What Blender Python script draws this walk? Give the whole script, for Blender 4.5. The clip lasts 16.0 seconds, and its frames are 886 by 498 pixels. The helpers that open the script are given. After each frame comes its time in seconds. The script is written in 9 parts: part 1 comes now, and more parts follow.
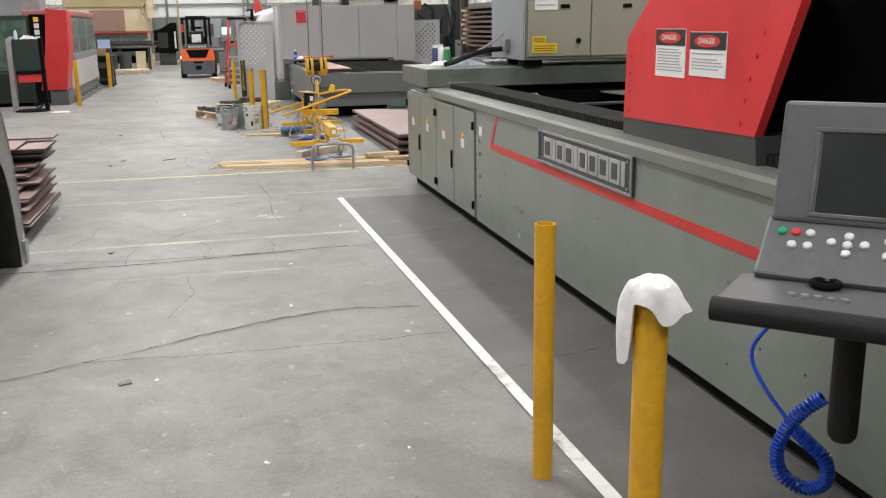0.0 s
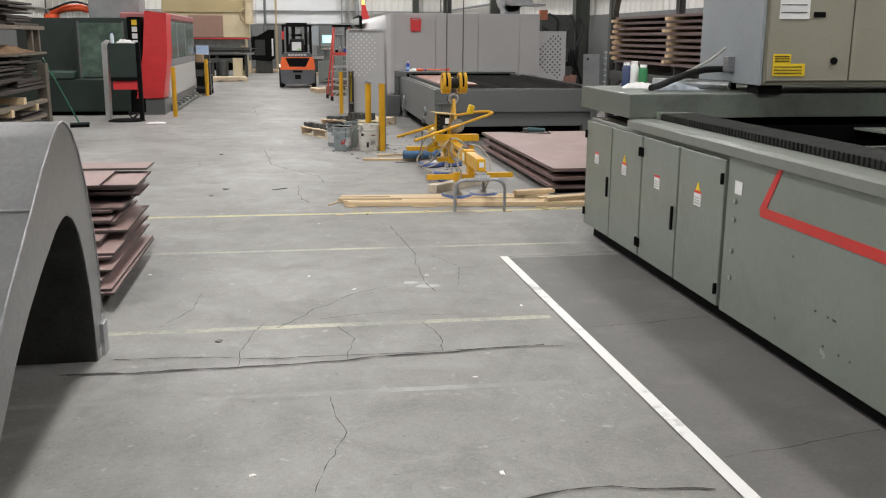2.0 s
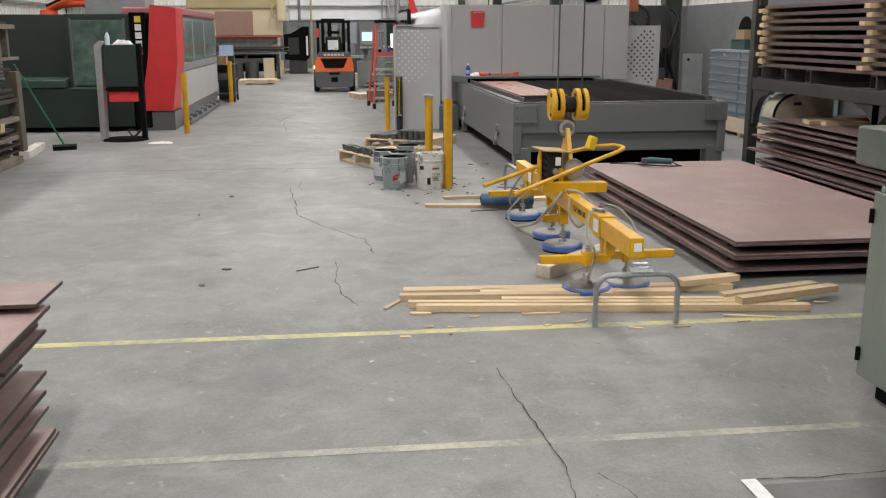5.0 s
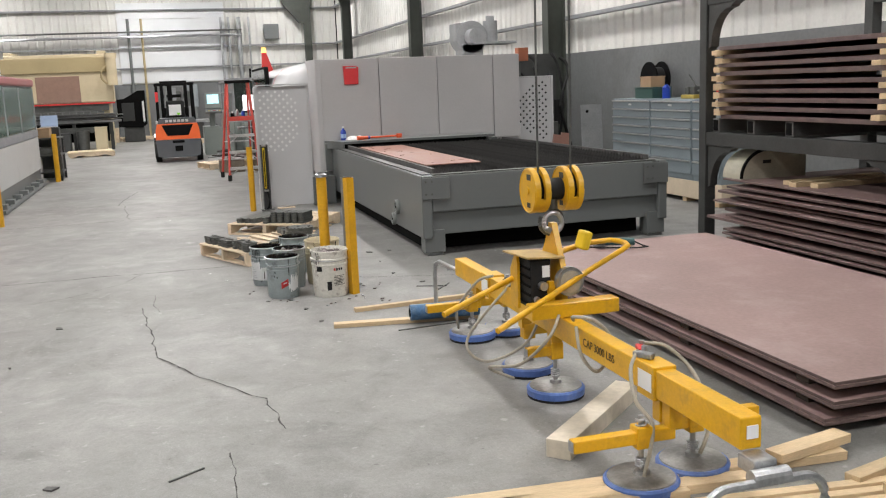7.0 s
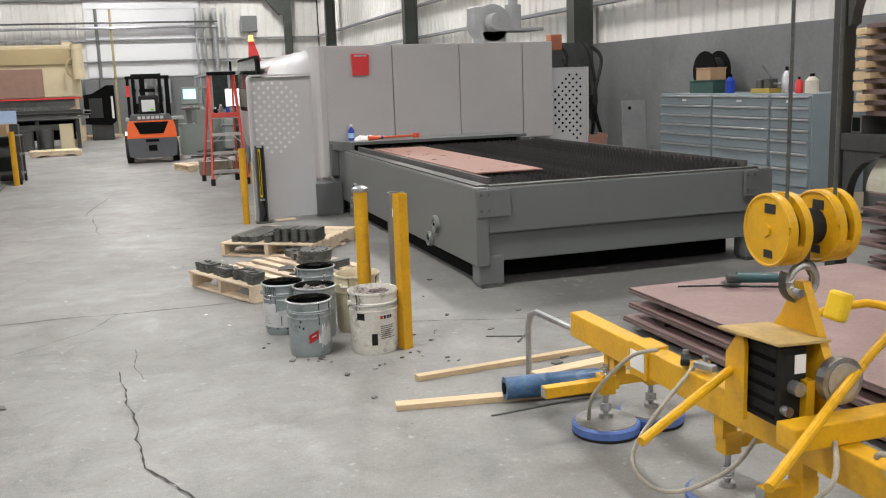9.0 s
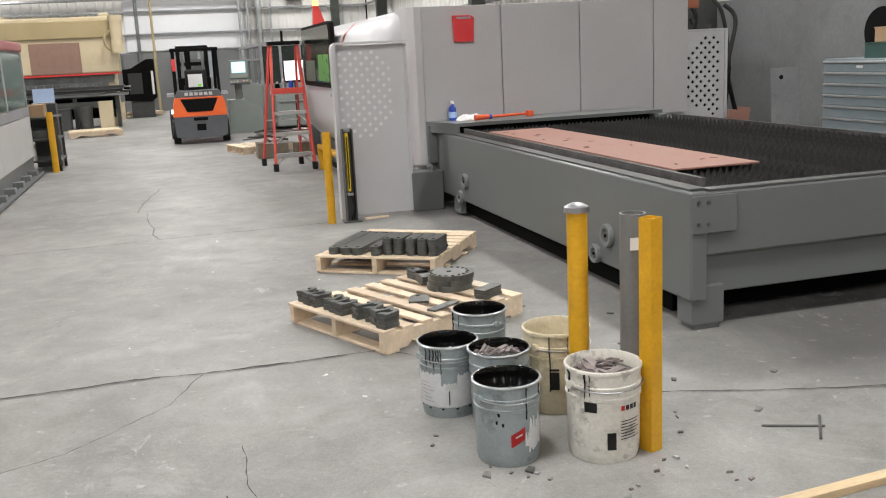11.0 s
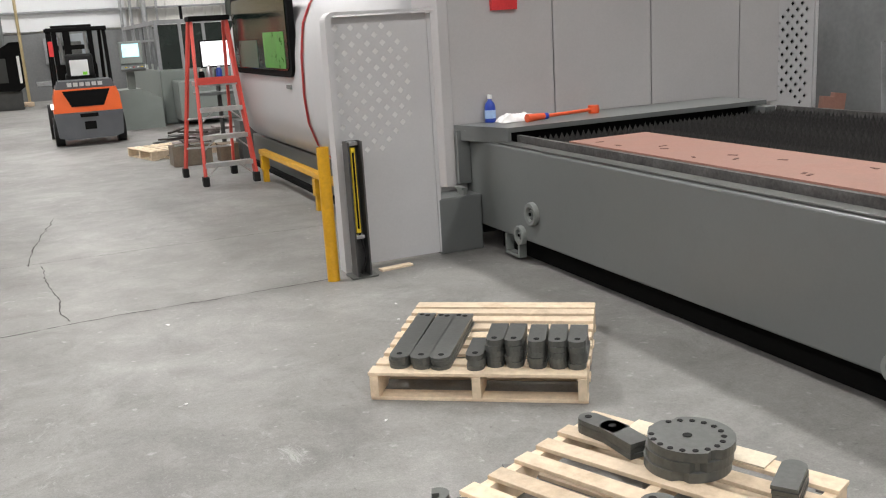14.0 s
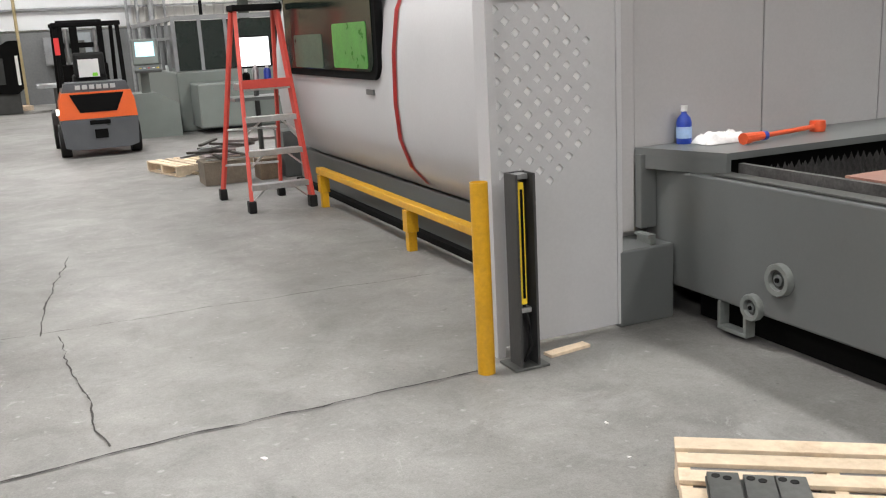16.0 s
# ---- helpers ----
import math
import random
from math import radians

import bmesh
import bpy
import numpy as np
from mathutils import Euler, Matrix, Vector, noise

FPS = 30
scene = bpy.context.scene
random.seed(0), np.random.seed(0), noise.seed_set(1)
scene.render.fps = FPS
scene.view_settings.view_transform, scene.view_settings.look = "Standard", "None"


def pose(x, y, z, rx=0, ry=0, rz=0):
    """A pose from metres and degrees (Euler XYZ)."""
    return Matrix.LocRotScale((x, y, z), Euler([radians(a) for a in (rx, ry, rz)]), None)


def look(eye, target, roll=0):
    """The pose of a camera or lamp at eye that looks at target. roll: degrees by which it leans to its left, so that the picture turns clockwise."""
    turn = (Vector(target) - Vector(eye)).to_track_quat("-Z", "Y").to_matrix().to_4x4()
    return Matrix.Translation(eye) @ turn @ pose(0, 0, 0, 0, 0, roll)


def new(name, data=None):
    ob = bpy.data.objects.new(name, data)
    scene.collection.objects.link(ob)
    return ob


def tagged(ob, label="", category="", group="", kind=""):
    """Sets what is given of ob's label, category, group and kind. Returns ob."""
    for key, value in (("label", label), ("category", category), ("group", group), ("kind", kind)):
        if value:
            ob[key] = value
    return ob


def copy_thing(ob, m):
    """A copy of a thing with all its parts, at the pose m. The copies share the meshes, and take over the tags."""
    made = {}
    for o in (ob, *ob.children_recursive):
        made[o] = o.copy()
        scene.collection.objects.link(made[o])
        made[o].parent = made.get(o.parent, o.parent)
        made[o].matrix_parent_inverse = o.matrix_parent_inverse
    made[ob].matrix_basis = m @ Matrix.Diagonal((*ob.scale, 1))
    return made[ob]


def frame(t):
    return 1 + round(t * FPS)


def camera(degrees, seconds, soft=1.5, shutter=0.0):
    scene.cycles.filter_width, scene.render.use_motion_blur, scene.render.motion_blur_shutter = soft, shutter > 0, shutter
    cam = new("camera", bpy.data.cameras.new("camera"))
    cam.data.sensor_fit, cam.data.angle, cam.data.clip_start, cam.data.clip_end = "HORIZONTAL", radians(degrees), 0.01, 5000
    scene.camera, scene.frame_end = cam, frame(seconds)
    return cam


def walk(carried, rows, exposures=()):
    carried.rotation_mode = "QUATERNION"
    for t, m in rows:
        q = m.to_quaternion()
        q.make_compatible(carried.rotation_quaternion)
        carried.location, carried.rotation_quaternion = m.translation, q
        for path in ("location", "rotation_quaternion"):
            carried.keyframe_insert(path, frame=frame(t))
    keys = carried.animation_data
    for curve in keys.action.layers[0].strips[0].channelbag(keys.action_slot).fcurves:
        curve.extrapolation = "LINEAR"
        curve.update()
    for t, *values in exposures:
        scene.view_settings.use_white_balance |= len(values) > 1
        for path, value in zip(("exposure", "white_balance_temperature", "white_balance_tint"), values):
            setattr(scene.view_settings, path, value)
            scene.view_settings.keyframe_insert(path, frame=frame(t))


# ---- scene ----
cam = camera(51.0, 16.0, soft=1.15)
PATH = [
    (0, (0.244, 1.081, 1.589), (0.711, 2.968, 1.118), -0.9),
    (0.5, (0.14, 1.622, 1.602), (0.569, 3.52, 1.142), -0.4),
    (1, (0.013, 2.147, 1.625), (0.429, 4.05, 1.174), 0.1),
    (1.5, (-0.015, 2.722, 1.589), (0.364, 4.635, 1.147), 0.2),
    (2, (-0.087, 3.268, 1.57), (0.218, 5.194, 1.124), 0.3),
    (2.5, (-0.051, 3.848, 1.565), (0.215, 5.777, 1.109), -0.1),
    (3, (-0.008, 4.414, 1.583), (0.212, 6.349, 1.124), -0.1),
    (3.5, (-0.005, 4.991, 1.604), (0.206, 6.924, 1.139), -0.1),
    (3.7, (-0.054, 5.178, 1.544), (0.171, 7.112, 1.086), 0.9),
    (5.8, (-0.08, 7.813, 1.613), (0.194, 9.741, 1.159), -2.0),
    (6, (-0.082, 8.04, 1.606), (0.227, 9.965, 1.158), -2.1),
    (6.5, (-0.094, 8.597, 1.626), (0.284, 10.521, 1.233), -2.3),
    (7, (-0.227, 9.082, 1.626), (0.32, 10.974, 1.276), -2.3),
    (7.5, (-0.205, 9.616, 1.61), (0.396, 11.494, 1.273), -2.7),
    (8, (-0.242, 10.196, 1.565), (0.366, 12.072, 1.232), -2.5),
    (8.2, (-0.264, 10.377, 1.572), (0.353, 12.25, 1.238), -2.3),
    (10.3, (-0.491, 12.461, 1.539), (0.066, 14.34, 1.139), -2.2),
    (10.5, (-0.538, 12.694, 1.564), (0.006, 14.575, 1.158), -2.8),
    (11, (-0.589, 13.201, 1.569), (-0.054, 15.083, 1.156), -2.8),
    (11.5, (-0.628, 13.704, 1.574), (-0.101, 15.583, 1.138), -2.7),
    (12, (-0.699, 14.229, 1.595), (-0.164, 16.102, 1.138), -2.7),
    (12.5, (-0.679, 14.785, 1.577), (-0.082, 16.637, 1.115), -2.6),
    (13, (-0.739, 15.291, 1.575), (-0.055, 17.111, 1.107), -2.9),
    (13.5, (-0.759, 15.807, 1.573), (-0.018, 17.604, 1.103), -3.7),
    (14, (-0.827, 16.33, 1.593), (-0.064, 18.118, 1.124), -3.5),
    (14.5, (-0.917, 16.837, 1.595), (-0.151, 18.625, 1.13), -3.6),
    (15, (-0.896, 17.383, 1.553), (-0.15, 19.182, 1.099), -3.9),
    (15.5, (-0.96, 17.88, 1.552), (-0.219, 19.681, 1.097), -3.7),
    (16, (-0.924, 18.454, 1.534), (-0.149, 20.239, 1.074), -3.1),
]
EXPOSURES = [(0.0, 0.10), (1.0, 0.08), (1.5, 0.10), (2.0, -0.10), (3.5, -0.12), (6.0, -0.20), (7.0, 0.02), (8.0, 0.03), (10.5, 0.10), (11.5, 0.13), (12.5, -0.05), (13.0, 0.0), (14.0, 0.06), (16.0, 0.12)]
walk(cam, [(t, look(eye, target, roll)) for t, eye, target, roll in PATH], EXPOSURES)

# ---- light and exposure ----
world = bpy.data.worlds.new("world")
scene.world = world
world.use_nodes = True
world.node_tree.nodes["Background"].inputs[0].default_value = (0.75, 0.82, 1.0, 1)
world.node_tree.nodes["Background"].inputs[1].default_value = 0.006

LAMP_ROWS = [(x, y) for x in (-6.5, -0.8, 4.6) for y in (0.5, 8.0, 15.5, 23.0, 30.5, 38.0, 45.5)]
LAMP_POWER = 268.0
for lx, ly in LAMP_ROWS:
    lamp = bpy.data.lights.new("high_bay", "AREA")
    lamp.shape, lamp.size, lamp.size_y = "RECTANGLE", 0.55, 1.3
    lamp.energy, lamp.color = LAMP_POWER, (1.0, 0.977, 0.963)
    lo = new("high_bay_light", lamp)
    lo.matrix_world = pose(lx, ly, 6.42)


# ---- materials ----
MATS = {}


def mat(name, col, rough=0.5, metal=0.0, var=0.12, scale=6.0, fine=60.0, bump=0.05, stain=None, stain_amt=0.35,
        stain_scale=2.0, spec=0.5, island=0.0, emit=None, coat=0.0, stretch=(1, 1, 1), rvar=0.1):
    """A worn surface: two scales of tone, an optional stain colour, fine relief."""
    if name in MATS:
        return MATS[name]
    m = bpy.data.materials.new(name)
    m.use_nodes = True
    nt = m.node_tree
    b = nt.nodes["Principled BSDF"]
    tc = nt.nodes.new("ShaderNodeTexCoord")
    mp = nt.nodes.new("ShaderNodeMapping")
    mp.inputs["Scale"].default_value = stretch
    nt.links.new(tc.outputs["Object"], mp.inputs["Vector"])

    def tex(s, detail, rough_n=0.6):
        n = nt.nodes.new("ShaderNodeTexNoise")
        n.inputs["Scale"].default_value, n.inputs["Detail"].default_value, n.inputs["Roughness"].default_value = s, detail, rough_n
        nt.links.new(mp.outputs["Vector"], n.inputs["Vector"])
        return n.outputs["Fac"]

    def mix(kind, fac, a, c):
        n = nt.nodes.new("ShaderNodeMix")
        n.data_type, n.blend_type = "RGBA", kind
        for sock, v in ((n.inputs[0], fac), (n.inputs[6], a), (n.inputs[7], c)):
            if isinstance(v, (int, float)):
                sock.default_value = v
            elif isinstance(v, tuple):
                sock.default_value = v
            else:
                nt.links.new(v, sock)
        return n.outputs[2]

    def ramp(src, p0, p1, c0, c1):
        n = nt.nodes.new("ShaderNodeValToRGB")
        e = n.color_ramp.elements
        e[0].position, e[1].position, e[0].color, e[1].color = p0, p1, c0, c1
        nt.links.new(src, n.inputs[0])
        return n.outputs["Color"]

    big, small = tex(scale, 5), tex(fine, 3)
    lo_, hi_ = 1 - var, 1 + var
    tone = ramp(big, 0.3, 0.7, (lo_, lo_, lo_, 1), (hi_, hi_, hi_, 1))
    fl = 1 - var * 0.6
    fh = 1 + var * 0.6
    grain = ramp(small, 0.3, 0.7, (fl, fl, fl, 1), (fh, fh, fh, 1))
    c = mix("MULTIPLY", 1.0, (*col, 1), tone)
    c = mix("MULTIPLY", 1.0, c, grain)
    if island:
        geo = nt.nodes.new("ShaderNodeObjectInfo")
        v = ramp(geo.outputs["Random"], 0.0, 1.0, (1 - island, 1 - island, 1 - island, 1), (1 + island, 1 + island, 1 + island, 1))
        c = mix("MULTIPLY", 1.0, c, v)
        g2 = nt.nodes.new("ShaderNodeNewGeometry")
        v2 = ramp(g2.outputs["Random Per Island"], 0.0, 1.0, (1 - island, 1 - island, 1 - island, 1), (1 + island, 1 + island, 1 + island, 1))
        c = mix("MULTIPLY", 1.0, c, v2)
    if stain:
        s = ramp(tex(stain_scale, 8, 0.7), 0.52, 0.72, (0, 0, 0, 1), (stain_amt, stain_amt, stain_amt, 1))
        c = mix("MIX", s, c, (*stain, 1))
    nt.links.new(c, b.inputs["Base Color"])
    rr = nt.nodes.new("ShaderNodeMapRange")
    rr.inputs[3].default_value, rr.inputs[4].default_value = max(0.02, rough - rvar), min(1, rough + rvar)
    nt.links.new(big, rr.inputs[0])
    nt.links.new(rr.outputs[0], b.inputs["Roughness"])
    b.inputs["Metallic"].default_value = metal
    b.inputs["Specular IOR Level"].default_value = spec
    b.inputs["Coat Weight"].default_value = coat
    if bump:
        bp = nt.nodes.new("ShaderNodeBump")
        bp.inputs["Strength"].default_value, bp.inputs["Distance"].default_value = bump, 0.01
        nt.links.new(small, bp.inputs["Height"])
        nt.links.new(bp.outputs[0], b.inputs["Normal"])
    if emit:
        b.inputs["Emission Color"].default_value, b.inputs["Emission Strength"].default_value = (*emit[:3], 1), emit[3]
    MATS[name] = m
    return m


def glass_mat(name, col, rough=0.05, alpha=0.35):
    m = bpy.data.materials.new(name)
    m.use_nodes = True
    b = m.node_tree.nodes["Principled BSDF"]
    b.inputs["Base Color"].default_value = (*col, 1)
    b.inputs["Roughness"].default_value = rough
    b.inputs["Transmission Weight"].default_value = 0.0
    b.inputs["Alpha"].default_value = alpha
    MATS[name] = m
    return m


def concrete():
    """Old power-trowelled shop floor: grey cement, dusty pale patches, dark oil and tyre marks, fine pits."""
    m = bpy.data.materials.new("shop_concrete")
    m.use_nodes = True
    nt = m.node_tree
    b = nt.nodes["Principled BSDF"]
    tc = nt.nodes.new("ShaderNodeTexCoord")

    def tex(s, d, r=0.6, dist=0.0, st=(1, 1, 1)):
        mp = nt.nodes.new("ShaderNodeMapping")
        mp.inputs["Scale"].default_value = st
        nt.links.new(tc.outputs["Object"], mp.inputs["Vector"])
        n = nt.nodes.new("ShaderNodeTexNoise")
        for k, v in (("Scale", s), ("Detail", d), ("Roughness", r), ("Distortion", dist)):
            n.inputs[k].default_value = v
        nt.links.new(mp.outputs["Vector"], n.inputs["Vector"])
        return n.outputs["Fac"]

    def ramp(src, p0, p1, c0, c1):
        n = nt.nodes.new("ShaderNodeValToRGB")
        e = n.color_ramp.elements
        e[0].position, e[1].position, e[0].color, e[1].color = p0, p1, (*c0, 1), (*c1, 1)
        nt.links.new(src, n.inputs[0])
        return n.outputs["Color"]

    def mix(kind, fac, a, c):
        n = nt.nodes.new("ShaderNodeMix")
        n.data_type, n.blend_type = "RGBA", kind
        for sock, v in ((n.inputs[0], fac), (n.inputs[6], a), (n.inputs[7], c)):
            if isinstance(v, (int, float, tuple)):
                sock.default_value = v
            else:
                nt.links.new(v, sock)
        return n.outputs[2]

    c = ramp(tex(0.5, 6, 0.65, 0.4), 0.3, 0.72, (0.175, 0.170, 0.160), (0.285, 0.280, 0.268))
    c = mix("MULTIPLY", 1.0, c, ramp(tex(3.5, 8, 0.7, 0.6), 0.25, 0.75, (0.74, 0.74, 0.74), (1.20, 1.20, 1.20)))
    c = mix("MULTIPLY", 1.0, c, ramp(tex(45, 4, 0.7), 0.3, 0.7, (0.88, 0.88, 0.88), (1.10, 1.10, 1.10)))
    pale = ramp(tex(1.3, 9, 0.75, 1.2), 0.56, 0.74, (0, 0, 0), (0.42, 0.42, 0.42))
    c = mix("MIX", pale, c, (0.40, 0.395, 0.385, 1))
    dark = ramp(tex(0.9, 9, 0.72, 0.8, (1.3, 0.7, 1)), 0.58, 0.78, (0, 0, 0), (0.55, 0.55, 0.55))
    c = mix("MIX", dark, c, (0.095, 0.092, 0.088, 1))
    # faint ring-shaped tyre scuffs
    for (cx, cy), rad, col, amt in (((-0.40, 14.75), 0.75, (0.40, 0.395, 0.385, 1), 0.5), ((-0.25, 14.4), 1.15, (0.10, 0.098, 0.094, 1), 0.4), ((0.1, 10.6), 1.0, (0.10, 0.098, 0.094, 1), 0.35),
                                    ((-0.9, 19.8), 1.3, (0.38, 0.375, 0.365, 1), 0.4)):
        vd = nt.nodes.new("ShaderNodeVectorMath")
        vd.operation = "DISTANCE"
        vd.inputs[1].default_value = (cx, cy, 0)
        nt.links.new(tc.outputs["Object"], vd.inputs[0])
        wob = nt.nodes.new("ShaderNodeMath")
        wob.operation = "MULTIPLY_ADD"
        wob.inputs[1].default_value = 0.5
        nt.links.new(tex(1.4, 4, 0.6), wob.inputs[0])
        nt.links.new(vd.outputs["Value"], wob.inputs[2])
        off = nt.nodes.new("ShaderNodeMath")
        off.operation = "SUBTRACT"
        off.inputs[1].default_value = rad + 0.25
        nt.links.new(wob.outputs[0], off.inputs[0])
        ab = nt.nodes.new("ShaderNodeMath")
        ab.operation = "ABSOLUTE"
        nt.links.new(off.outputs[0], ab.inputs[0])
        band = ramp(ab.outputs[0], 0.02, 0.13, (amt, amt, amt), (0, 0, 0))
        gaps = mix("MULTIPLY", 1.0, band, ramp(tex(2.2, 8, 0.75, 0.8), 0.42, 0.62, (0, 0, 0), (1, 1, 1)))
        c = mix("MIX", gaps, c, col)
    # oily patch round the sheet laser's feet
    vd = nt.nodes.new("ShaderNodeVectorMath")
    vd.operation = "DISTANCE"
    vd.inputs[1].default_value = (3.3, 17.0, 0)
    nt.links.new(tc.outputs["Object"], vd.inputs[0])
    wob = nt.nodes.new("ShaderNodeMath")
    wob.operation = "MULTIPLY_ADD"
    wob.inputs[1].default_value = 2.2
    nt.links.new(tex(1.1, 9, 0.7, 0.6), wob.inputs[0])
    nt.links.new(vd.outputs["Value"], wob.inputs[2])
    mr = nt.nodes.new("ShaderNodeMapRange")
    for k, v in ((1, 1.7), (2, 2.9), (3, 0.75), (4, 0.0)):
        mr.inputs[k].default_value = v
    nt.links.new(wob.outputs[0], mr.inputs[0])
    c = mix("MIX", mr.outputs[0], c, (0.085, 0.083, 0.079, 1))
    spots = ramp(tex(16, 2, 0.5), 0.67, 0.75, (0, 0, 0), (0.5, 0.5, 0.5))
    c = mix("MIX", spots, c, (0.42, 0.41, 0.40, 1))
    pits = ramp(tex(24, 2, 0.5), 0.22, 0.30, (0.55, 0.55, 0.55), (0, 0, 0))
    c = mix("MIX", pits, c, (0.07, 0.067, 0.063, 1))
    # dry white scuffs, stretched and broken, and fine grit
    scuff = mix("MULTIPLY", 1.0, ramp(tex(7, 10, 0.8, 1.6, (1.0, 0.55, 1)), 0.57, 0.66, (0, 0, 0), (0.6, 0.6, 0.6)), ramp(tex(0.8, 4, 0.6), 0.48, 0.62, (0, 0, 0), (1, 1, 1)))
    c = mix("MIX", scuff, c, (0.43, 0.425, 0.41, 1))
    c = mix("MULTIPLY", 1.0, c, ramp(tex(130, 3, 0.7), 0.30, 0.70, (0.84, 0.84, 0.84), (1.14, 1.14, 1.14)))
    nt.links.new(c, b.inputs["Base Color"])
    rr = nt.nodes.new("ShaderNodeMapRange")
    rr.inputs[3].default_value, rr.inputs[4].default_value = 0.38, 0.72
    nt.links.new(tex(1.1, 5), rr.inputs[0])
    nt.links.new(rr.outputs[0], b.inputs["Roughness"])
    b.inputs["Specular IOR Level"].default_value = 0.4
    bp = nt.nodes.new("ShaderNodeBump")
    bp.inputs["Strength"].default_value, bp.inputs["Distance"].default_value = 0.18, 0.004
    nt.links.new(tex(60, 6, 0.7), bp.inputs["Height"])
    nt.links.new(bp.outputs[0], b.inputs["Normal"])
    return m


def worn_paint(name, col, under, lo=0.42, hi=0.58, scale=14.0):
    """Floor paint scuffed through to the concrete."""
    m = bpy.data.materials.new(name)
    m.use_nodes = True
    nt = m.node_tree
    b = nt.nodes["Principled BSDF"]
    tc = nt.nodes.new("ShaderNodeTexCoord")
    n = nt.nodes.new("ShaderNodeTexNoise")
    n.inputs["Scale"].default_value, n.inputs["Detail"].default_value, n.inputs["Roughness"].default_value = scale, 9, 0.75
    nt.links.new(tc.outputs["Object"], n.inputs["Vector"])
    n2 = nt.nodes.new("ShaderNodeTexNoise")
    n2.inputs["Scale"].default_value, n2.inputs["Detail"].default_value = 1.6, 5
    nt.links.new(tc.outputs["Object"], n2.inputs["Vector"])
    add = nt.nodes.new("ShaderNodeMath")
    add.operation = "MULTIPLY_ADD"
    add.inputs[1].default_value = 0.55
    nt.links.new(n2.outputs["Fac"], add.inputs[0])
    sub = nt.nodes.new("ShaderNodeMath")
    sub.operation = "MULTIPLY"
    sub.inputs[1].default_value = 0.45
    nt.links.new(n.outputs["Fac"], sub.inputs[0])
    nt.links.new(sub.outputs[0], add.inputs[2])
    r = nt.nodes.new("ShaderNodeValToRGB")
    r.color_ramp.elements[0].position, r.color_ramp.elements[1].position = lo, hi
    nt.links.new(add.outputs[0], r.inputs[0])
    mx = nt.nodes.new("ShaderNodeMix")
    mx.data_type = "RGBA"
    nt.links.new(r.outputs["Color"], mx.inputs[0])
    mx.inputs[6].default_value, mx.inputs[7].default_value = (*under, 1), (*col, 1)
    nt.links.new(mx.outputs[2], b.inputs["Base Color"])
    b.inputs["Roughness"].default_value = 0.6
    MATS[name] = m
    return m


M_FLOOR = concrete()
M_LANE = mat("dark_floor_coating", (0.115, 0.112, 0.105), 0.62, var=0.16, scale=2.2, fine=50, bump=0.08, stain=(0.19, 0.185, 0.18), stain_amt=0.5, stain_scale=3.0)
M_WHITE_LINE = worn_paint("white_line_paint", (0.72, 0.72, 0.70), (0.24, 0.235, 0.225), 0.36, 0.48)
M_YELLOW_LINE = worn_paint("yellow_line_paint", (0.58, 0.52, 0.21), (0.25, 0.245, 0.225), 0.40, 0.56, 18.0)
M_FADED_LINE = worn_paint("faded_yellow_line_paint", (0.48, 0.45, 0.34), (0.235, 0.23, 0.215), 0.45, 0.62, 22.0)
M_PALE_LINE = worn_paint("pale_line_paint", (0.40, 0.392, 0.37), (0.235, 0.23, 0.22), 0.50, 0.68)
M_CRACK = mat("floor_crack", (0.045, 0.042, 0.039), 0.9, var=0.3, scale=12)
M_WALL_GREY = mat("grey_wall_paint", (0.145, 0.15, 0.15), 0.6, var=0.14, scale=0.7, fine=18, bump=0.05, stain=(0.08, 0.075, 0.07), stain_amt=0.5, stain_scale=0.9)
M_WALL_WHITE = mat("white_sheet_metal", (0.64, 0.63, 0.60), 0.45, var=0.07, scale=0.6, fine=20, bump=0.03, stain=(0.55, 0.52, 0.47), stain_amt=0.4, stain_scale=0.8)
M_COLUMN = mat("dark_column_paint", (0.035, 0.040, 0.032), 0.55, var=0.25, scale=3)
M_GIRT = mat("grey_girt_steel", (0.23, 0.235, 0.24), 0.55, var=0.2, scale=3)
M_ROOF = mat("grey_roof_deck", (0.15, 0.15, 0.15), 0.7, var=0.08, scale=0.5)
M_CIN = mat("grey_green_enamel", (0.190, 0.215, 0.186), 0.25, var=0.05, scale=1.5, fine=30, bump=0.012, stain=(0.135, 0.14, 0.12), stain_amt=0.3, stain_scale=5.0, rvar=0.05)
M_CIN_DARK = mat("dark_grey_enamel", (0.055, 0.058, 0.056), 0.4, var=0.15, scale=2.5)
M_CIN_TOP = mat("light_grey_rail_enamel", (0.175, 0.188, 0.168), 0.35, var=0.10, scale=4)
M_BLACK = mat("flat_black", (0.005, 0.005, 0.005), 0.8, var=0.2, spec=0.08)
M_RUBBER = mat("black_rubber", (0.014, 0.014, 0.014), 0.65, var=0.25, scale=8, spec=0.25)
M_RED = mat("red_enamel", (0.66, 0.040, 0.045), 0.36, var=0.10, scale=3, bump=0.03, stain=(0.36, 0.02, 0.02), stain_amt=0.4)
M_RED_STRIPE = mat("red_stripe_vinyl", (0.55, 0.035, 0.03), 0.4, var=0.08)
M_BEIGE = mat("beige_cabinet_paint", (0.30, 0.285, 0.225), 0.42, var=0.06, scale=1.5)
M_BLUEGREY = mat("blue_grey_paint", (0.26, 0.285, 0.30), 0.45, var=0.08)
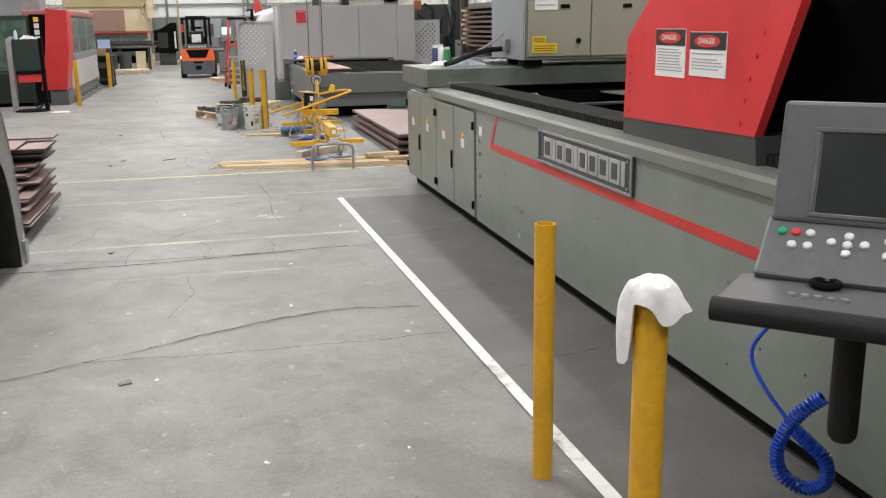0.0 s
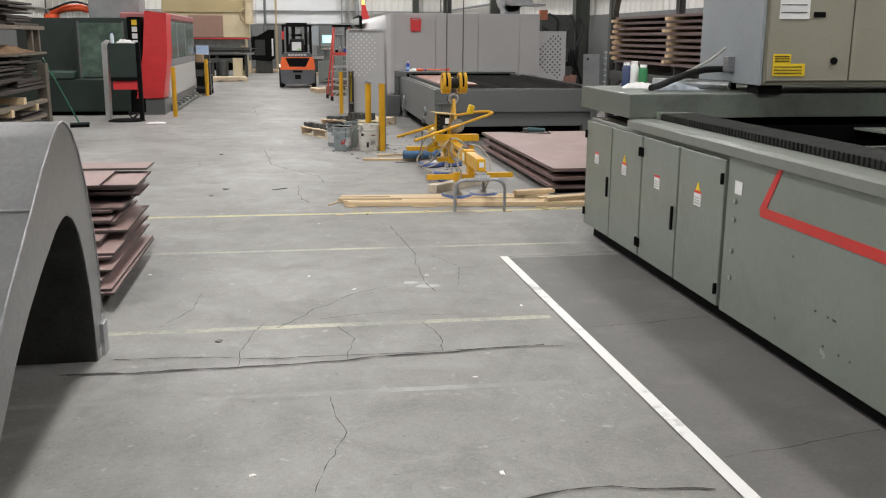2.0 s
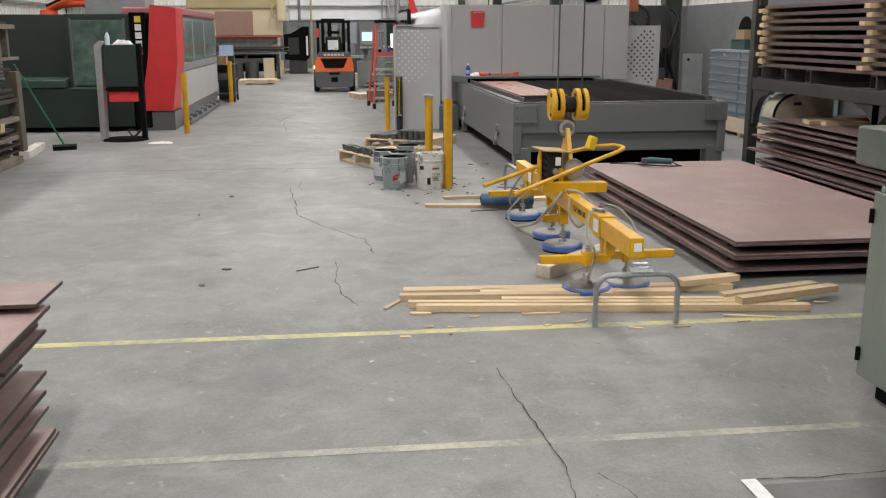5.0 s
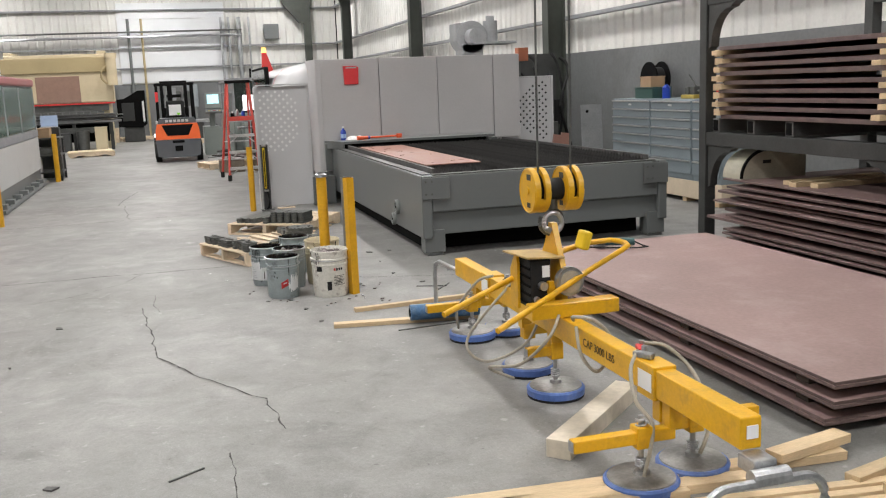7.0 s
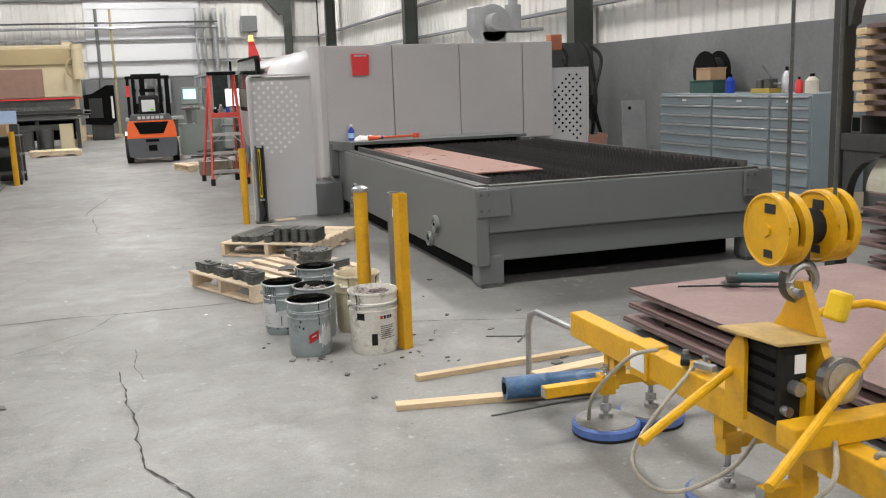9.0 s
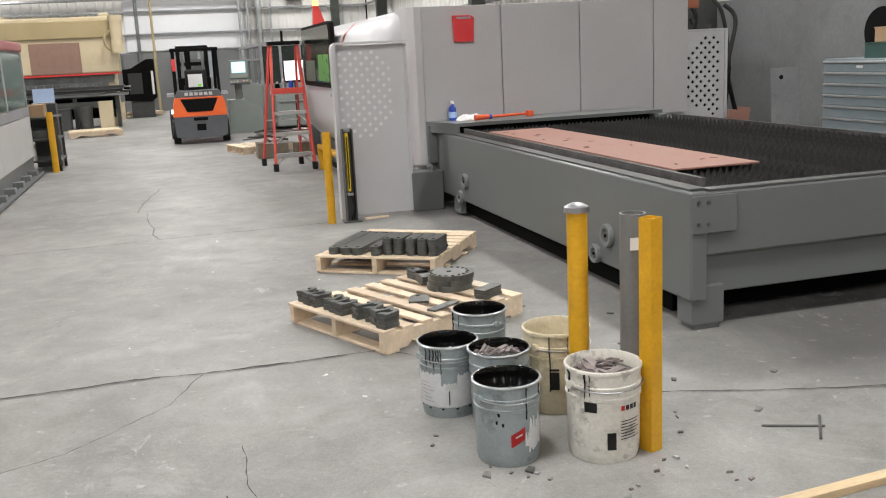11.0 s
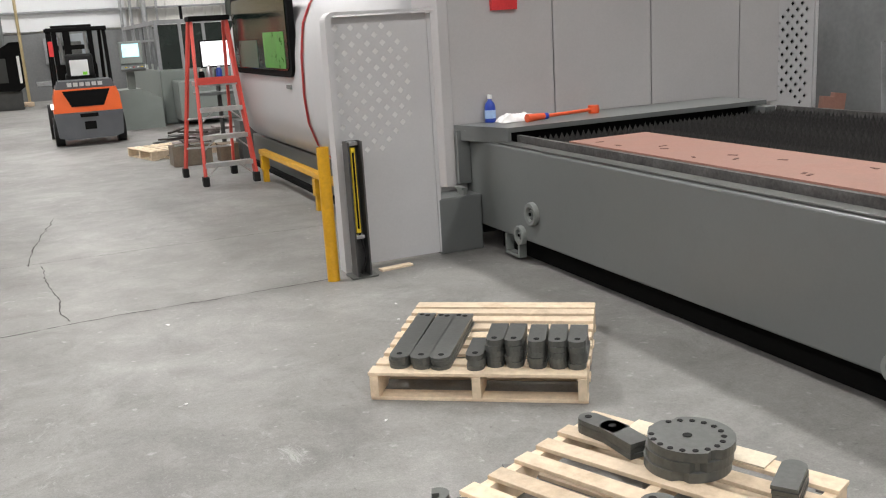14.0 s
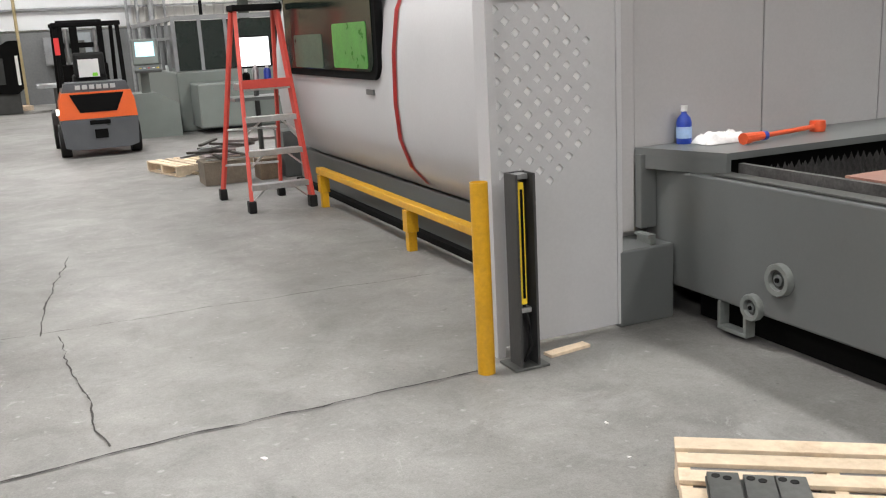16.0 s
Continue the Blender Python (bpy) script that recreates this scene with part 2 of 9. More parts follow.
M_YEL = mat("safety_yellow_paint", (0.62, 0.33, 0.012), 0.38, var=0.12, scale=5, bump=0.03, stain=(0.36, 0.20, 0.03), stain_amt=0.35, stain_scale=7)
M_LIFT = mat("lifter_yellow_paint", (0.66, 0.36, 0.010), 0.36, var=0.10, scale=5, bump=0.03, stain=(0.30, 0.18, 0.04), stain_amt=0.5, stain_scale=9)
M_BY = mat("light_grey_machine_paint", (0.435, 0.425, 0.425), 0.42, var=0.04, scale=1.2, bump=0.01)
M_BYW = mat("pale_grey_panel_paint", (0.50, 0.50, 0.505), 0.38, var=0.04, scale=1.4, bump=0.01)
M_BYD = mat("dark_grey_machine_paint", (0.128, 0.137, 0.134), 0.34, var=0.035, scale=1.3, bump=0.012, stain=(0.10, 0.105, 0.103), stain_amt=0.25, stain_scale=7.0, rvar=0.03)
M_SLAT = mat("burnt_slat_steel", (0.095, 0.092, 0.090), 0.5, 0.3, var=0.4, scale=9, bump=0.1)
M_PLATE = mat("oxide_primed_plate", (0.262, 0.178, 0.166), 0.55, var=0.16, scale=1.1, fine=40, bump=0.04, stain=(0.38, 0.31, 0.30), stain_amt=0.45, stain_scale=2.2, island=0.12)
M_PLATE_EDGE = mat("plate_edge_scale", (0.115, 0.080, 0.074), 0.6, 0.1, var=0.25, scale=7, island=0.2)
M_COPPER = mat("copper_red_sheet", (0.315, 0.165, 0.128), 0.45, var=0.12, scale=3, stain=(0.25, 0.11, 0.085), stain_amt=0.5, stain_scale=4)
M_STEEL = mat("bare_steel", (0.42, 0.42, 0.42), 0.33, 0.9, var=0.15, scale=6)
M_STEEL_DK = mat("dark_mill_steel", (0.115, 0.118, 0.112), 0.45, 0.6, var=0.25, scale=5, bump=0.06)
M_GALV = mat("galvanised_steel", (0.42, 0.43, 0.44), 0.36, 0.85, var=0.22, scale=8)
M_WOOD = mat("pine_board", (0.58, 0.44, 0.27), 0.65, var=0.16, scale=3, fine=30, bump=0.08, island=0.16, stretch=(1, 6, 6), stain=(0.33, 0.21, 0.11), stain_amt=0.4, stain_scale=3)
M_WOOD2 = mat("pallet_board", (0.60, 0.485, 0.35), 0.7, var=0.16, scale=3, fine=28, bump=0.08, island=0.16, stain=(0.24, 0.15, 0.08), stain_amt=0.45, stain_scale=4)
M_WHITE = mat("white_label", (0.78, 0.78, 0.77), 0.5, var=0.03)
M_INK = mat("black_ink", (0.02, 0.02, 0.02), 0.5, var=0.05)
M_LABEL_YEL = mat("yellow_label", (0.80, 0.56, 0.02), 0.5, var=0.05)
M_LABEL_RED = mat("red_label", (0.62, 0.03, 0.03), 0.5, var=0.05)


# ---- building tools ----
OFFSET = {}


def root_of(ob):
    while ob.parent:
        ob = ob.parent
    return ob


def thing(name, loc=(0, 0, 0), label="", category="", group="", rz=0.0, kind="", world_coords=False):
    e = new(name)
    e.empty_display_size = 0.1
    e.matrix_world = pose(*loc, 0, 0, rz)
    if world_coords:
        OFFSET[e] = Vector(loc)
    return tagged(e, label, category, group, kind)


def part(name, bm, material, parent=None, label="", smooth=False):
    """Links a bmesh as one mesh object, under a thing or a part."""
    if parent is not None:
        off = OFFSET.get(root_of(parent))
        if off is not None:
            bmesh.ops.translate(bm, verts=bm.verts[:], vec=-off)
    bmesh.ops.recalc_face_normals(bm, faces=bm.faces[:])
    me = bpy.data.meshes.new(name)
    bm.to_mesh(me)
    bm.free()
    me.materials.append(material)
    if smooth:
        for p in me.polygons:
            p.use_smooth = True
        me.set_sharp_from_angle(angle=radians(35))
    ob = new(name, me)
    if parent is not None:
        ob.parent = parent
    if label:
        ob["label"] = label
    return ob


def shared(name, me, parent, m):
    """A further piece on mesh data that alike pieces share."""
    ob = new(name, me)
    ob.parent = parent
    ob.matrix_basis = m
    return ob


def single(name, bm, material, label, category, kind="", group="", base=(0, 0, 0), smooth=False):
    """A thing that is one mesh, with its origin at its base."""
    bmesh.ops.translate(bm, verts=bm.verts[:], vec=-Vector(base))
    ob = part(name, bm, material, None, smooth=smooth)
    ob.location = base
    return tagged(ob, label, category, group, kind)


def B():
    return bmesh.new()


def box(bm, x0, x1, y0, y1, z0, z1, bev=0.0, rot=None):
    g = bmesh.ops.create_cube(bm, size=1.0)["verts"]
    c = Vector(((x0 + x1) / 2, (y0 + y1) / 2, (z0 + z1) / 2))
    s = Matrix.Diagonal((x1 - x0, y1 - y0, z1 - z0, 1))
    bmesh.ops.transform(bm, verts=g, matrix=Matrix.Translation(c) @ (rot.to_4x4() if rot else Matrix()) @ s)
    if bev:
        es = list({e for v in g for e in v.link_edges})
        bmesh.ops.bevel(bm, geom=es, offset=bev, segments=2, affect="EDGES", profile=0.5)
    return bm


def obox(bm, m, sx, sy, sz, bev=0.0):
    """A box of that size, centred on the pose m."""
    g = bmesh.ops.create_cube(bm, size=1.0)["verts"]
    bmesh.ops.transform(bm, verts=g, matrix=m @ Matrix.Diagonal((sx, sy, sz, 1)))
    if bev:
        bmesh.ops.bevel(bm, geom=list({e for v in g for e in v.link_edges}), offset=bev, segments=2, affect="EDGES", profile=0.5)
    return bm


def cyl(bm, p0, p1, r0, r1=None, seg=20, caps=True):
    p0, p1 = Vector(p0), Vector(p1)
    r1 = r0 if r1 is None else r1
    d = p1 - p0
    m = Matrix.Translation((p0 + p1) / 2) @ d.to_track_quat("Z", "Y").to_matrix().to_4x4()
    bmesh.ops.create_cone(bm, cap_ends=caps, segments=seg, radius1=r0, radius2=r1, depth=d.length, matrix=m)
    return bm


def tube(bm, pts, r, seg=8):
    """A pipe along a line of points."""
    pts = [Vector(p) for p in pts]
    rings = []
    up = Vector((0, 0, 1))
    for i, p in enumerate(pts):
        d = (pts[min(i + 1, len(pts) - 1)] - pts[max(i - 1, 0)]).normalized()
        a = d.cross(up)
        if a.length < 0.05:
            a = d.cross(Vector((0, 1, 0)))
        a.normalize()
        b = d.cross(a).normalized()
        rings.append([bm.verts.new(p + r * (math.cos(t) * a + math.sin(t) * b)) for t in [2 * math.pi * k / seg for k in range(seg)]])
    for u, v in zip(rings, rings[1:]):
        for k in range(seg):
            bm.faces.new((u[k], u[(k + 1) % seg], v[(k + 1) % seg], v[k]))
    bm.faces.new(rings[0])
    bm.faces.new(list(reversed(rings[-1])))
    return bm


def arc(c, r, a0, a1, n, u=(1, 0, 0), v=(0, 0, 1)):
    c, u, v = Vector(c), Vector(u), Vector(v)
    return [c + r * (math.cos(a) * u + math.sin(a) * v) for a in [radians(a0 + (a1 - a0) * k / n) for k in range(n + 1)]]


def prism(bm, poly, axis, a, b):
    """A flat outline pushed from a to b along an axis. poly holds the other two coordinates in x, y, z order."""
    def put(p, w):
        return {"x": (w, p[0], p[1]), "y": (p[0], w, p[1]), "z": (p[0], p[1], w)}[axis]
    lo = [bm.verts.new(put(p, a)) for p in poly]
    hi = [bm.verts.new(put(p, b)) for p in poly]
    n = len(poly)
    bm.faces.new(lo)
    bm.faces.new(list(reversed(hi)))
    for k in range(n):
        bm.faces.new((lo[k], lo[(k + 1) % n], hi[(k + 1) % n], hi[k]))
    return bm


def lathe(bm, prof, seg=28, c=(0, 0, 0)):
    rings = []
    for r, z in prof:
        rings.append([bm.verts.new((c[0] + r * math.cos(t), c[1] + r * math.sin(t), c[2] + z)) for t in [2 * math.pi * k / seg for k in range(seg)]])
    for u, v in zip(rings, rings[1:]):
        for k in range(seg):
            bm.faces.new((u[k], u[(k + 1) % seg], v[(k + 1) % seg], v[k]))
    return bm


def ribbon(bm, pts, w, z):
    """A flat strip on the floor along x, y points; w is its width or one width a point."""
    pts = [Vector((p[0], p[1], 0)) for p in pts]
    ws = w if isinstance(w, (list, tuple)) else [w] * len(pts)
    prev = None
    for i, p in enumerate(pts):
        d = (pts[min(i + 1, len(pts) - 1)] - pts[max(i - 1, 0)]).normalized()
        n = Vector((-d.y, d.x, 0)) * ws[i] / 2
        cur = (bm.verts.new((p.x + n.x, p.y + n.y, z)), bm.verts.new((p.x - n.x, p.y - n.y, z)))
        if prev:
            bm.faces.new((prev[0], prev[1], cur[1], cur[0]))
        prev = cur
    return bm


def wander(a, b, n, amp, rng):
    """Points from a to b that stray sideways."""
    a, b = Vector((*a, 0)), Vector((*b, 0))
    d = (b - a)
    s = Vector((-d.y, d.x, 0)).normalized()
    off, out = 0.0, []
    for k in range(n + 1):
        off = off * 0.82 + rng.uniform(-amp, amp)
        f = min(1.0, 4 * k / n, 4 * (n - k) / n)
        q = a + d * k / n + s * off * f
        out.append((q.x, q.y))
    return out


def text(body, size, m, material, parent, name="lettering", depth=0.002, squeeze=1.0, label="", fat=0.0):
    cu = bpy.data.curves.new(name, "FONT")
    cu.body, cu.size, cu.extrude, cu.align_x, cu.align_y = body, size, depth, "CENTER", "CENTER"
    cu.offset = fat
    tmp = bpy.data.objects.new(name, cu)
    scene.collection.objects.link(tmp)
    dg = bpy.context.evaluated_depsgraph_get()
    me = bpy.data.meshes.new_from_object(tmp.evaluated_get(dg))
    bpy.data.objects.remove(tmp)
    bpy.data.curves.remove(cu)
    me.materials.clear()
    me.materials.append(material)
    ob = new(name, me)
    ob.parent = parent
    off = OFFSET.get(root_of(parent), Vector((0, 0, 0)))
    ob.matrix_basis = Matrix.Translation(-off) @ m @ Matrix.Diagonal((squeeze, 1, 1, 1))
    if label:
        ob["label"] = label
    return ob


FACE_MX = Matrix(((0, 0, -1, 0), (-1, 0, 0, 0), (0, 1, 0, 0), (0, 0, 0, 1)))   # upright, facing -x
FACE_MY = Matrix(((1, 0, 0, 0), (0, 0, -1, 0), (0, 1, 0, 0), (0, 0, 0, 1)))    # upright, facing -y


def at(x, y, z, face):
    return Matrix.Translation((x, y, z)) @ face


# ---- the hall ----
X0, X1, Y0, Y1, ROOF = -11.0, 6.9, -7.0, 48.5, 6.6
bm = B()
box(bm, X0 - 0.3, X1 + 0.3, Y0 - 0.3, Y1 + 0.3, -0.2, 0.0)
floor = part("floor", bm, M_FLOOR)
tagged(floor, "worn grey concrete shop floor with cracks and stains", "floor", kind="structure")

GREY_H = 2.08


def ribbed_wall(name, a, b, axis, at_v, inward, label):
    """Lower grey wall with white ribbed sheet steel above."""
    e = thing(name, label=label, category="wall", kind="structure")
    t = 0.25
    bm = B()
    lo, hi = sorted((at_v, at_v - inward * t))
    if axis == "x":
        box(bm, lo, hi, a, b, 0, GREY_H)
    else:
        box(bm, a, b, lo, hi, 0, GREY_H)
    part("lower_wall", bm, M_WALL_GREY, e)
    # ribbed sheet: a trapezoid wave
    bm = B()
    pts, s = [], a
    while s < b:
        for ds, dp in ((0, 0), (0.20, 0), (0.225, 0.03), (0.275, 0.03), (0.30, 0)):
            if s + ds <= b:
                pts.append((s + ds, at_v - inward * 0.06 + inward * dp))
        s += 0.30
    pts.append((b, at_v - inward * 0.06))
    back = at_v - inward * t
    poly = pts + [(b, back), (a, back)]
    if axis == "x":
        poly = [(q, p) for p, q in poly]
    prism(bm, poly, "z", GREY_H, ROOF)
    part("ribbed_sheet", bm, M_WALL_WHITE, e)
    bm = B()
    for z in (2.66, 3.45, 4.90):
        lo, hi = sorted((at_v + inward * 0.02, at_v + inward * 0.16))
        if axis == "x":
            box(bm, lo, hi, a, b, z, z + 0.06, 0.005)
        else:
            box(bm, a, b, lo, hi, z, z + 0.06, 0.005)
    part("girt", bm, M_GIRT, e)
    return e


wall_east = ribbed_wall("wall_east", Y0, Y1, "x", X1, -1, "grey lower wall with white ribbed steel sheets above")
wall_north = ribbed_wall("wall_north", X0, X1, "y", Y1, -1, "far wall, grey below and white ribbed steel above")
wall_west = ribbed_wall("wall_west", Y0, Y1, "x", X0, 1, "grey lower wall with white ribbed steel sheets above")
wall_south = ribbed_wall("wall_south", X0, X1, "y", Y0, 1, "grey lower wall with white ribbed steel sheets above")
bm = B()
box(bm, X0 - 0.3, X1 + 0.3, Y0 - 0.3, Y1 + 0.3, ROOF, ROOF + 0.2)
for yy in range(-6, 48, 2):
    box(bm, X0, X1, yy, yy + 0.08, ROOF - 0.2, ROOF - 0.001)
ceiling = part("ceiling", bm, M_ROOF)
tagged(ceiling, "grey steel roof deck on purlins", "ceiling", kind="structure")


def steel_column(y):
    e = thing("steel_column", (X1 - 0.32, y, 0), "dark green painted steel column with flanges", "column", "hall columns", kind="structure")
    for nm, (x0, x1_, y0, y1) in (("web", (-0.15, 0.15, -0.012, 0.012)), ("flange", (-0.17, -0.15, -0.13, 0.13)), ("flange", (0.15, 0.17, -0.13, 0.13))):
        bm = B()
        box(bm, x0, x1_, y0, y1, 0, ROOF - 0.02)
        part(nm, bm, M_COLUMN, e)
    bm = B()
    prism(bm, [(-0.17, ROOF - 2.0), (-0.17, ROOF - 0.03), (-3.2, ROOF - 0.03), (-3.2, ROOF - 0.45), (-0.55, ROOF - 0.75)], "y", -0.09, 0.09)
    part("haunch", bm, M_COLUMN, e)
    return e


for yy in (-5.0, 5.0, 14.9, 24.9, 34.5, 44.5):
    steel_column(yy)

# ---- floor coating and painted lines ----
bm = B()
prism(bm, [(1.64, -6.9), (3.2, -6.9), (3.2, 9.68), (1.384, 9.68)], "z", 0.0005, 0.004)
single("floor_coating", bm, M_LANE, "dark grey coated strip of floor beside the machine", "floor", "structure", base=(2.3, 1.4, 0))
bm = B()
ribbon(bm, [(1.384 + 0.0088 * k, 9.72 - 0.5 * k) for k in range(34)], 0.058, 0.0075)
single("white_floor_line", bm, M_WHITE_LINE, "scuffed white painted line on the floor", "floor line", "structure", base=(1.33, 1.5, 0))
for nm, ya, yb, xa, xb, w, mt, lb in (
        ("yellow_floor_line", 8.27, 8.24, -3.5, 1.33, 0.065, M_FADED_LINE, "worn yellow painted line on the concrete"),
        ("yellow_floor_line", 10.165, 10.135, -3.5, 2.15, 0.055, M_FADED_LINE, "worn yellow painted line on the concrete"),
        ("yellow_floor_line", 11.62, 11.565, -3.5, 3.4, 0.07, M_YELLOW_LINE, "worn yellow painted line on the concrete"),
        ("pale_floor_line", 7.27, 7.22, -2.2, 1.15, 0.05, M_PALE_LINE, "faded pale painted line on the concrete")):
    bm = B()
    ribbon(bm, [(xa + (xb - xa) * k / 20, ya + (yb - ya) * k / 20) for k in range(21)], w, 0.0012)
    single(nm, bm, mt, lb, "floor line", "structure", base=((xa + xb) / 2, ya, 0))

rng = random.Random(4)
CRACK_LINES = [
    ([(-2.89, 4.74), (-0.89, 5.47), (-0.45, 5.67), (0.42, 6.07), (0.94, 6.19), (1.35, 6.11)], 0.011),
    ([(-0.45, 5.67), (0.14, 5.62), (1.05, 5.59), (1.39, 5.61)], 0.007),
    ([(-1.23, 7.63), (-0.10, 7.63), (0.57, 7.70), (1.16, 7.75)], 0.017), ([(-1.01, 7.82), (-0.34, 7.74), (0.23, 7.72), (1.27, 7.71)], 0.010),
    ([(-0.53, 16.49), (-0.41, 15.00), (-0.03, 14.23), (0.16, 13.93), (0.20, 13.43)], 0.011), ([(-0.08, 13.23), (-0.09, 12.68), (-0.05, 12.37), (0.05, 12.10)], 0.009),
    ([(-0.79, 25.90), (-0.98, 24.59), (-1.03, 23.84)], 0.013), ([(-0.94, 23.78), (-0.88, 22.91), (-0.81, 22.11)], 0.009),
    ([(0.68, 10.97), (0.74, 10.11), (0.72, 9.33), (0.75, 8.86)], 0.006), ([(-0.22, 8.23), (-0.02, 8.56), (0.22, 8.85), (0.46, 9.01)], 0.006),
    ([(-1.39, 17.04), (-1.08, 17.21), (-0.73, 17.55), (-0.56, 17.94)], 0.006), ([(-0.40, 16.30), (-0.45, 16.56), (-0.44, 16.94)], 0.006),
    ([(-4.00, 18.02), (-1.50, 17.99), (0.40, 17.95)], 0.018), ([(0.40, 17.95), (1.30, 16.85), (2.60, 16.40)], 0.011), ([(-5.00, 21.95), (-1.20, 22.00), (0.80, 22.08)], 0.014),
    ([(-5.00, 23.90), (-1.20, 23.90), (1.30, 23.80)], 0.008), ([(1.50, 6.35), (2.25, 6.50)], 0.007), ([(1.50, 8.00), (2.25, 8.10)], 0.007), ([(1.50, 5.00), (2.20, 5.20)], 0.006),
    ([(-0.40, 7.63), (-0.38, 7.97), (-0.29, 8.33)], 0.005), ([(0.13, 7.66), (0.19, 7.98), (0.11, 8.21)], 0.005), ([(0.62, 7.72), (0.64, 7.97), (0.58, 8.21)], 0.005),
    ([(-0.86, 8.32), (-0.71, 8.68), (-0.69, 8.99)], 0.005), ([(0.91, 8.95), (1.01, 9.46), (0.86, 9.84)], 0.004), ([(-0.26, 8.28), (0.33, 8.44), (0.82, 8.34)], 0.004), ([(-0.06, 6.28), (0.08, 6.79), (0.03, 7.18)], 0.004),
    ([(1.40, 9.72), (2.40, 9.78)], 0.009), ([(1.50, 3.40), (2.20, 3.55)], 0.006)]
CRACKS = [(a_, b_, w_) for line_, w_ in CRACK_LINES for a_, b_ in zip(line_, line_[1:])]
bm = B()
for a_, b_, w_ in CRACKS:
    ln = (Vector(b_) - Vector(a_)).length
    n_ = max(6, int(ln / 0.05))
    p_ = wander(a_, b_, n_, 0.012, rng)
    ribbon(bm, p_, [w_ * rng.uniform(0.2, 1.15) for _ in p_], 0.0055)
single("floor_cracks", bm, M_CRACK, "dark cracks and joints in the concrete floor", "floor crack", "structure", base=(0, 12, 0))

# ---- plate laser with grey-green enclosure ----
F = 2.225
cin = thing("laser_cutting_machine", (2.3, 3.7, 0), "long grey-green industrial laser cutter with a red gantry", "machine", world_coords=True)
bm = B()
box(bm, F, F + 0.09, -5.5, 7.975, 0.085, 0.955, 0.006)
box(bm, F + 0.09, F + 2.9, -5.5, 9.6, 0.085, 0.30)
part("side_panel", bm, M_CIN, cin, "grey-green enamelled side panel")
bm = B()
box(bm, F + 0.06, F + 2.8, -5.5, 10.4, 0.0, 0.085)
part("plinth", bm, M_BLACK, cin, "black recessed plinth")
bm = B()
prism(bm, [(F - 0.02, 0.955), (F - 0.02, 1.005), (F + 0.0, 1.02), (F + 0.16, 1.02), (F + 0.16, 0.955)], "y", -5.5, 9.52)
part("top_rail", bm, M_CIN_TOP, cin, "lighter worn top rail")
bm = B()
box(bm, F + 0.162, F + 0.40, -5.5, 9.52, 0.78, 0.985, 0.004)
part("guide_way", bm, M_BLACK, cin, "dark guide way")
# folded dust cover over the guide way
M_FOLD = mat("dusty_folded_cover", (0.020, 0.021, 0.019), 0.75, var=0.3, scale=6, spec=0.2, stain=(0.045, 0.043, 0.038), stain_amt=0.5, stain_scale=4)
poly = [(9.36 - 0.02 * k, 1.058 + (0.009 if k % 2 else 0.0)) for k in range(740)]
poly += [(poly[-1][0], 0.99), (9.36, 0.99)]
bm = B()
prism(bm, poly, "x", F + 0.165, F + 0.40)
for k in range(370):
    yk = 9.345 - 0.04 * k
    box(bm, F + 0.156, F + 0.1645, yk - 0.013, yk + 0.007, 1.020, 1.061)
part("way_cover", bm, M_FOLD, cin, "dusty black folded way cover")
part("cover_end", box(B(), F + 0.15, F + 0.405, 9.362, 9.42, 0.987, 1.070, 0.004), M_CIN, cin)
bm = B()
box(bm, F + 0.42, F + 2.9, -5.5, 9.52, 0.30, 0.55)
box(bm, F + 2.8, F + 2.9, -5.5, 9.52, 0.55, 1.0)
part("bed", bm, M_BLACK, cin, "black scrap bed")
part("bed_back", box(B(), F + 0.162, F + 2.9, 9.525, 10.46, 0.30, 0.96), M_BLACK, cin, "black end of the scrap bed")
part("tray_plate", prism(B(), [(2.90, 8.80), (2.86, 9.47), (3.25, 9.47), (3.10, 8.80)], "z", 0.93, 0.945), M_CIN, cin, "grey steel tray plate behind the bed")
part("tray_plate", prism(B(), [(3.95, 8.72), (3.90, 9.47), (4.6, 9.47), (4.5, 8.72)], "z", 0.93, 0.945), M_CIN, cin)
part("bed_strip", obox(B(), pose(3.55, 8.62, 0.90, 0, 0, 4), 0.75, 0.07, 0.02, 0.003), M_STEEL_DK, cin)
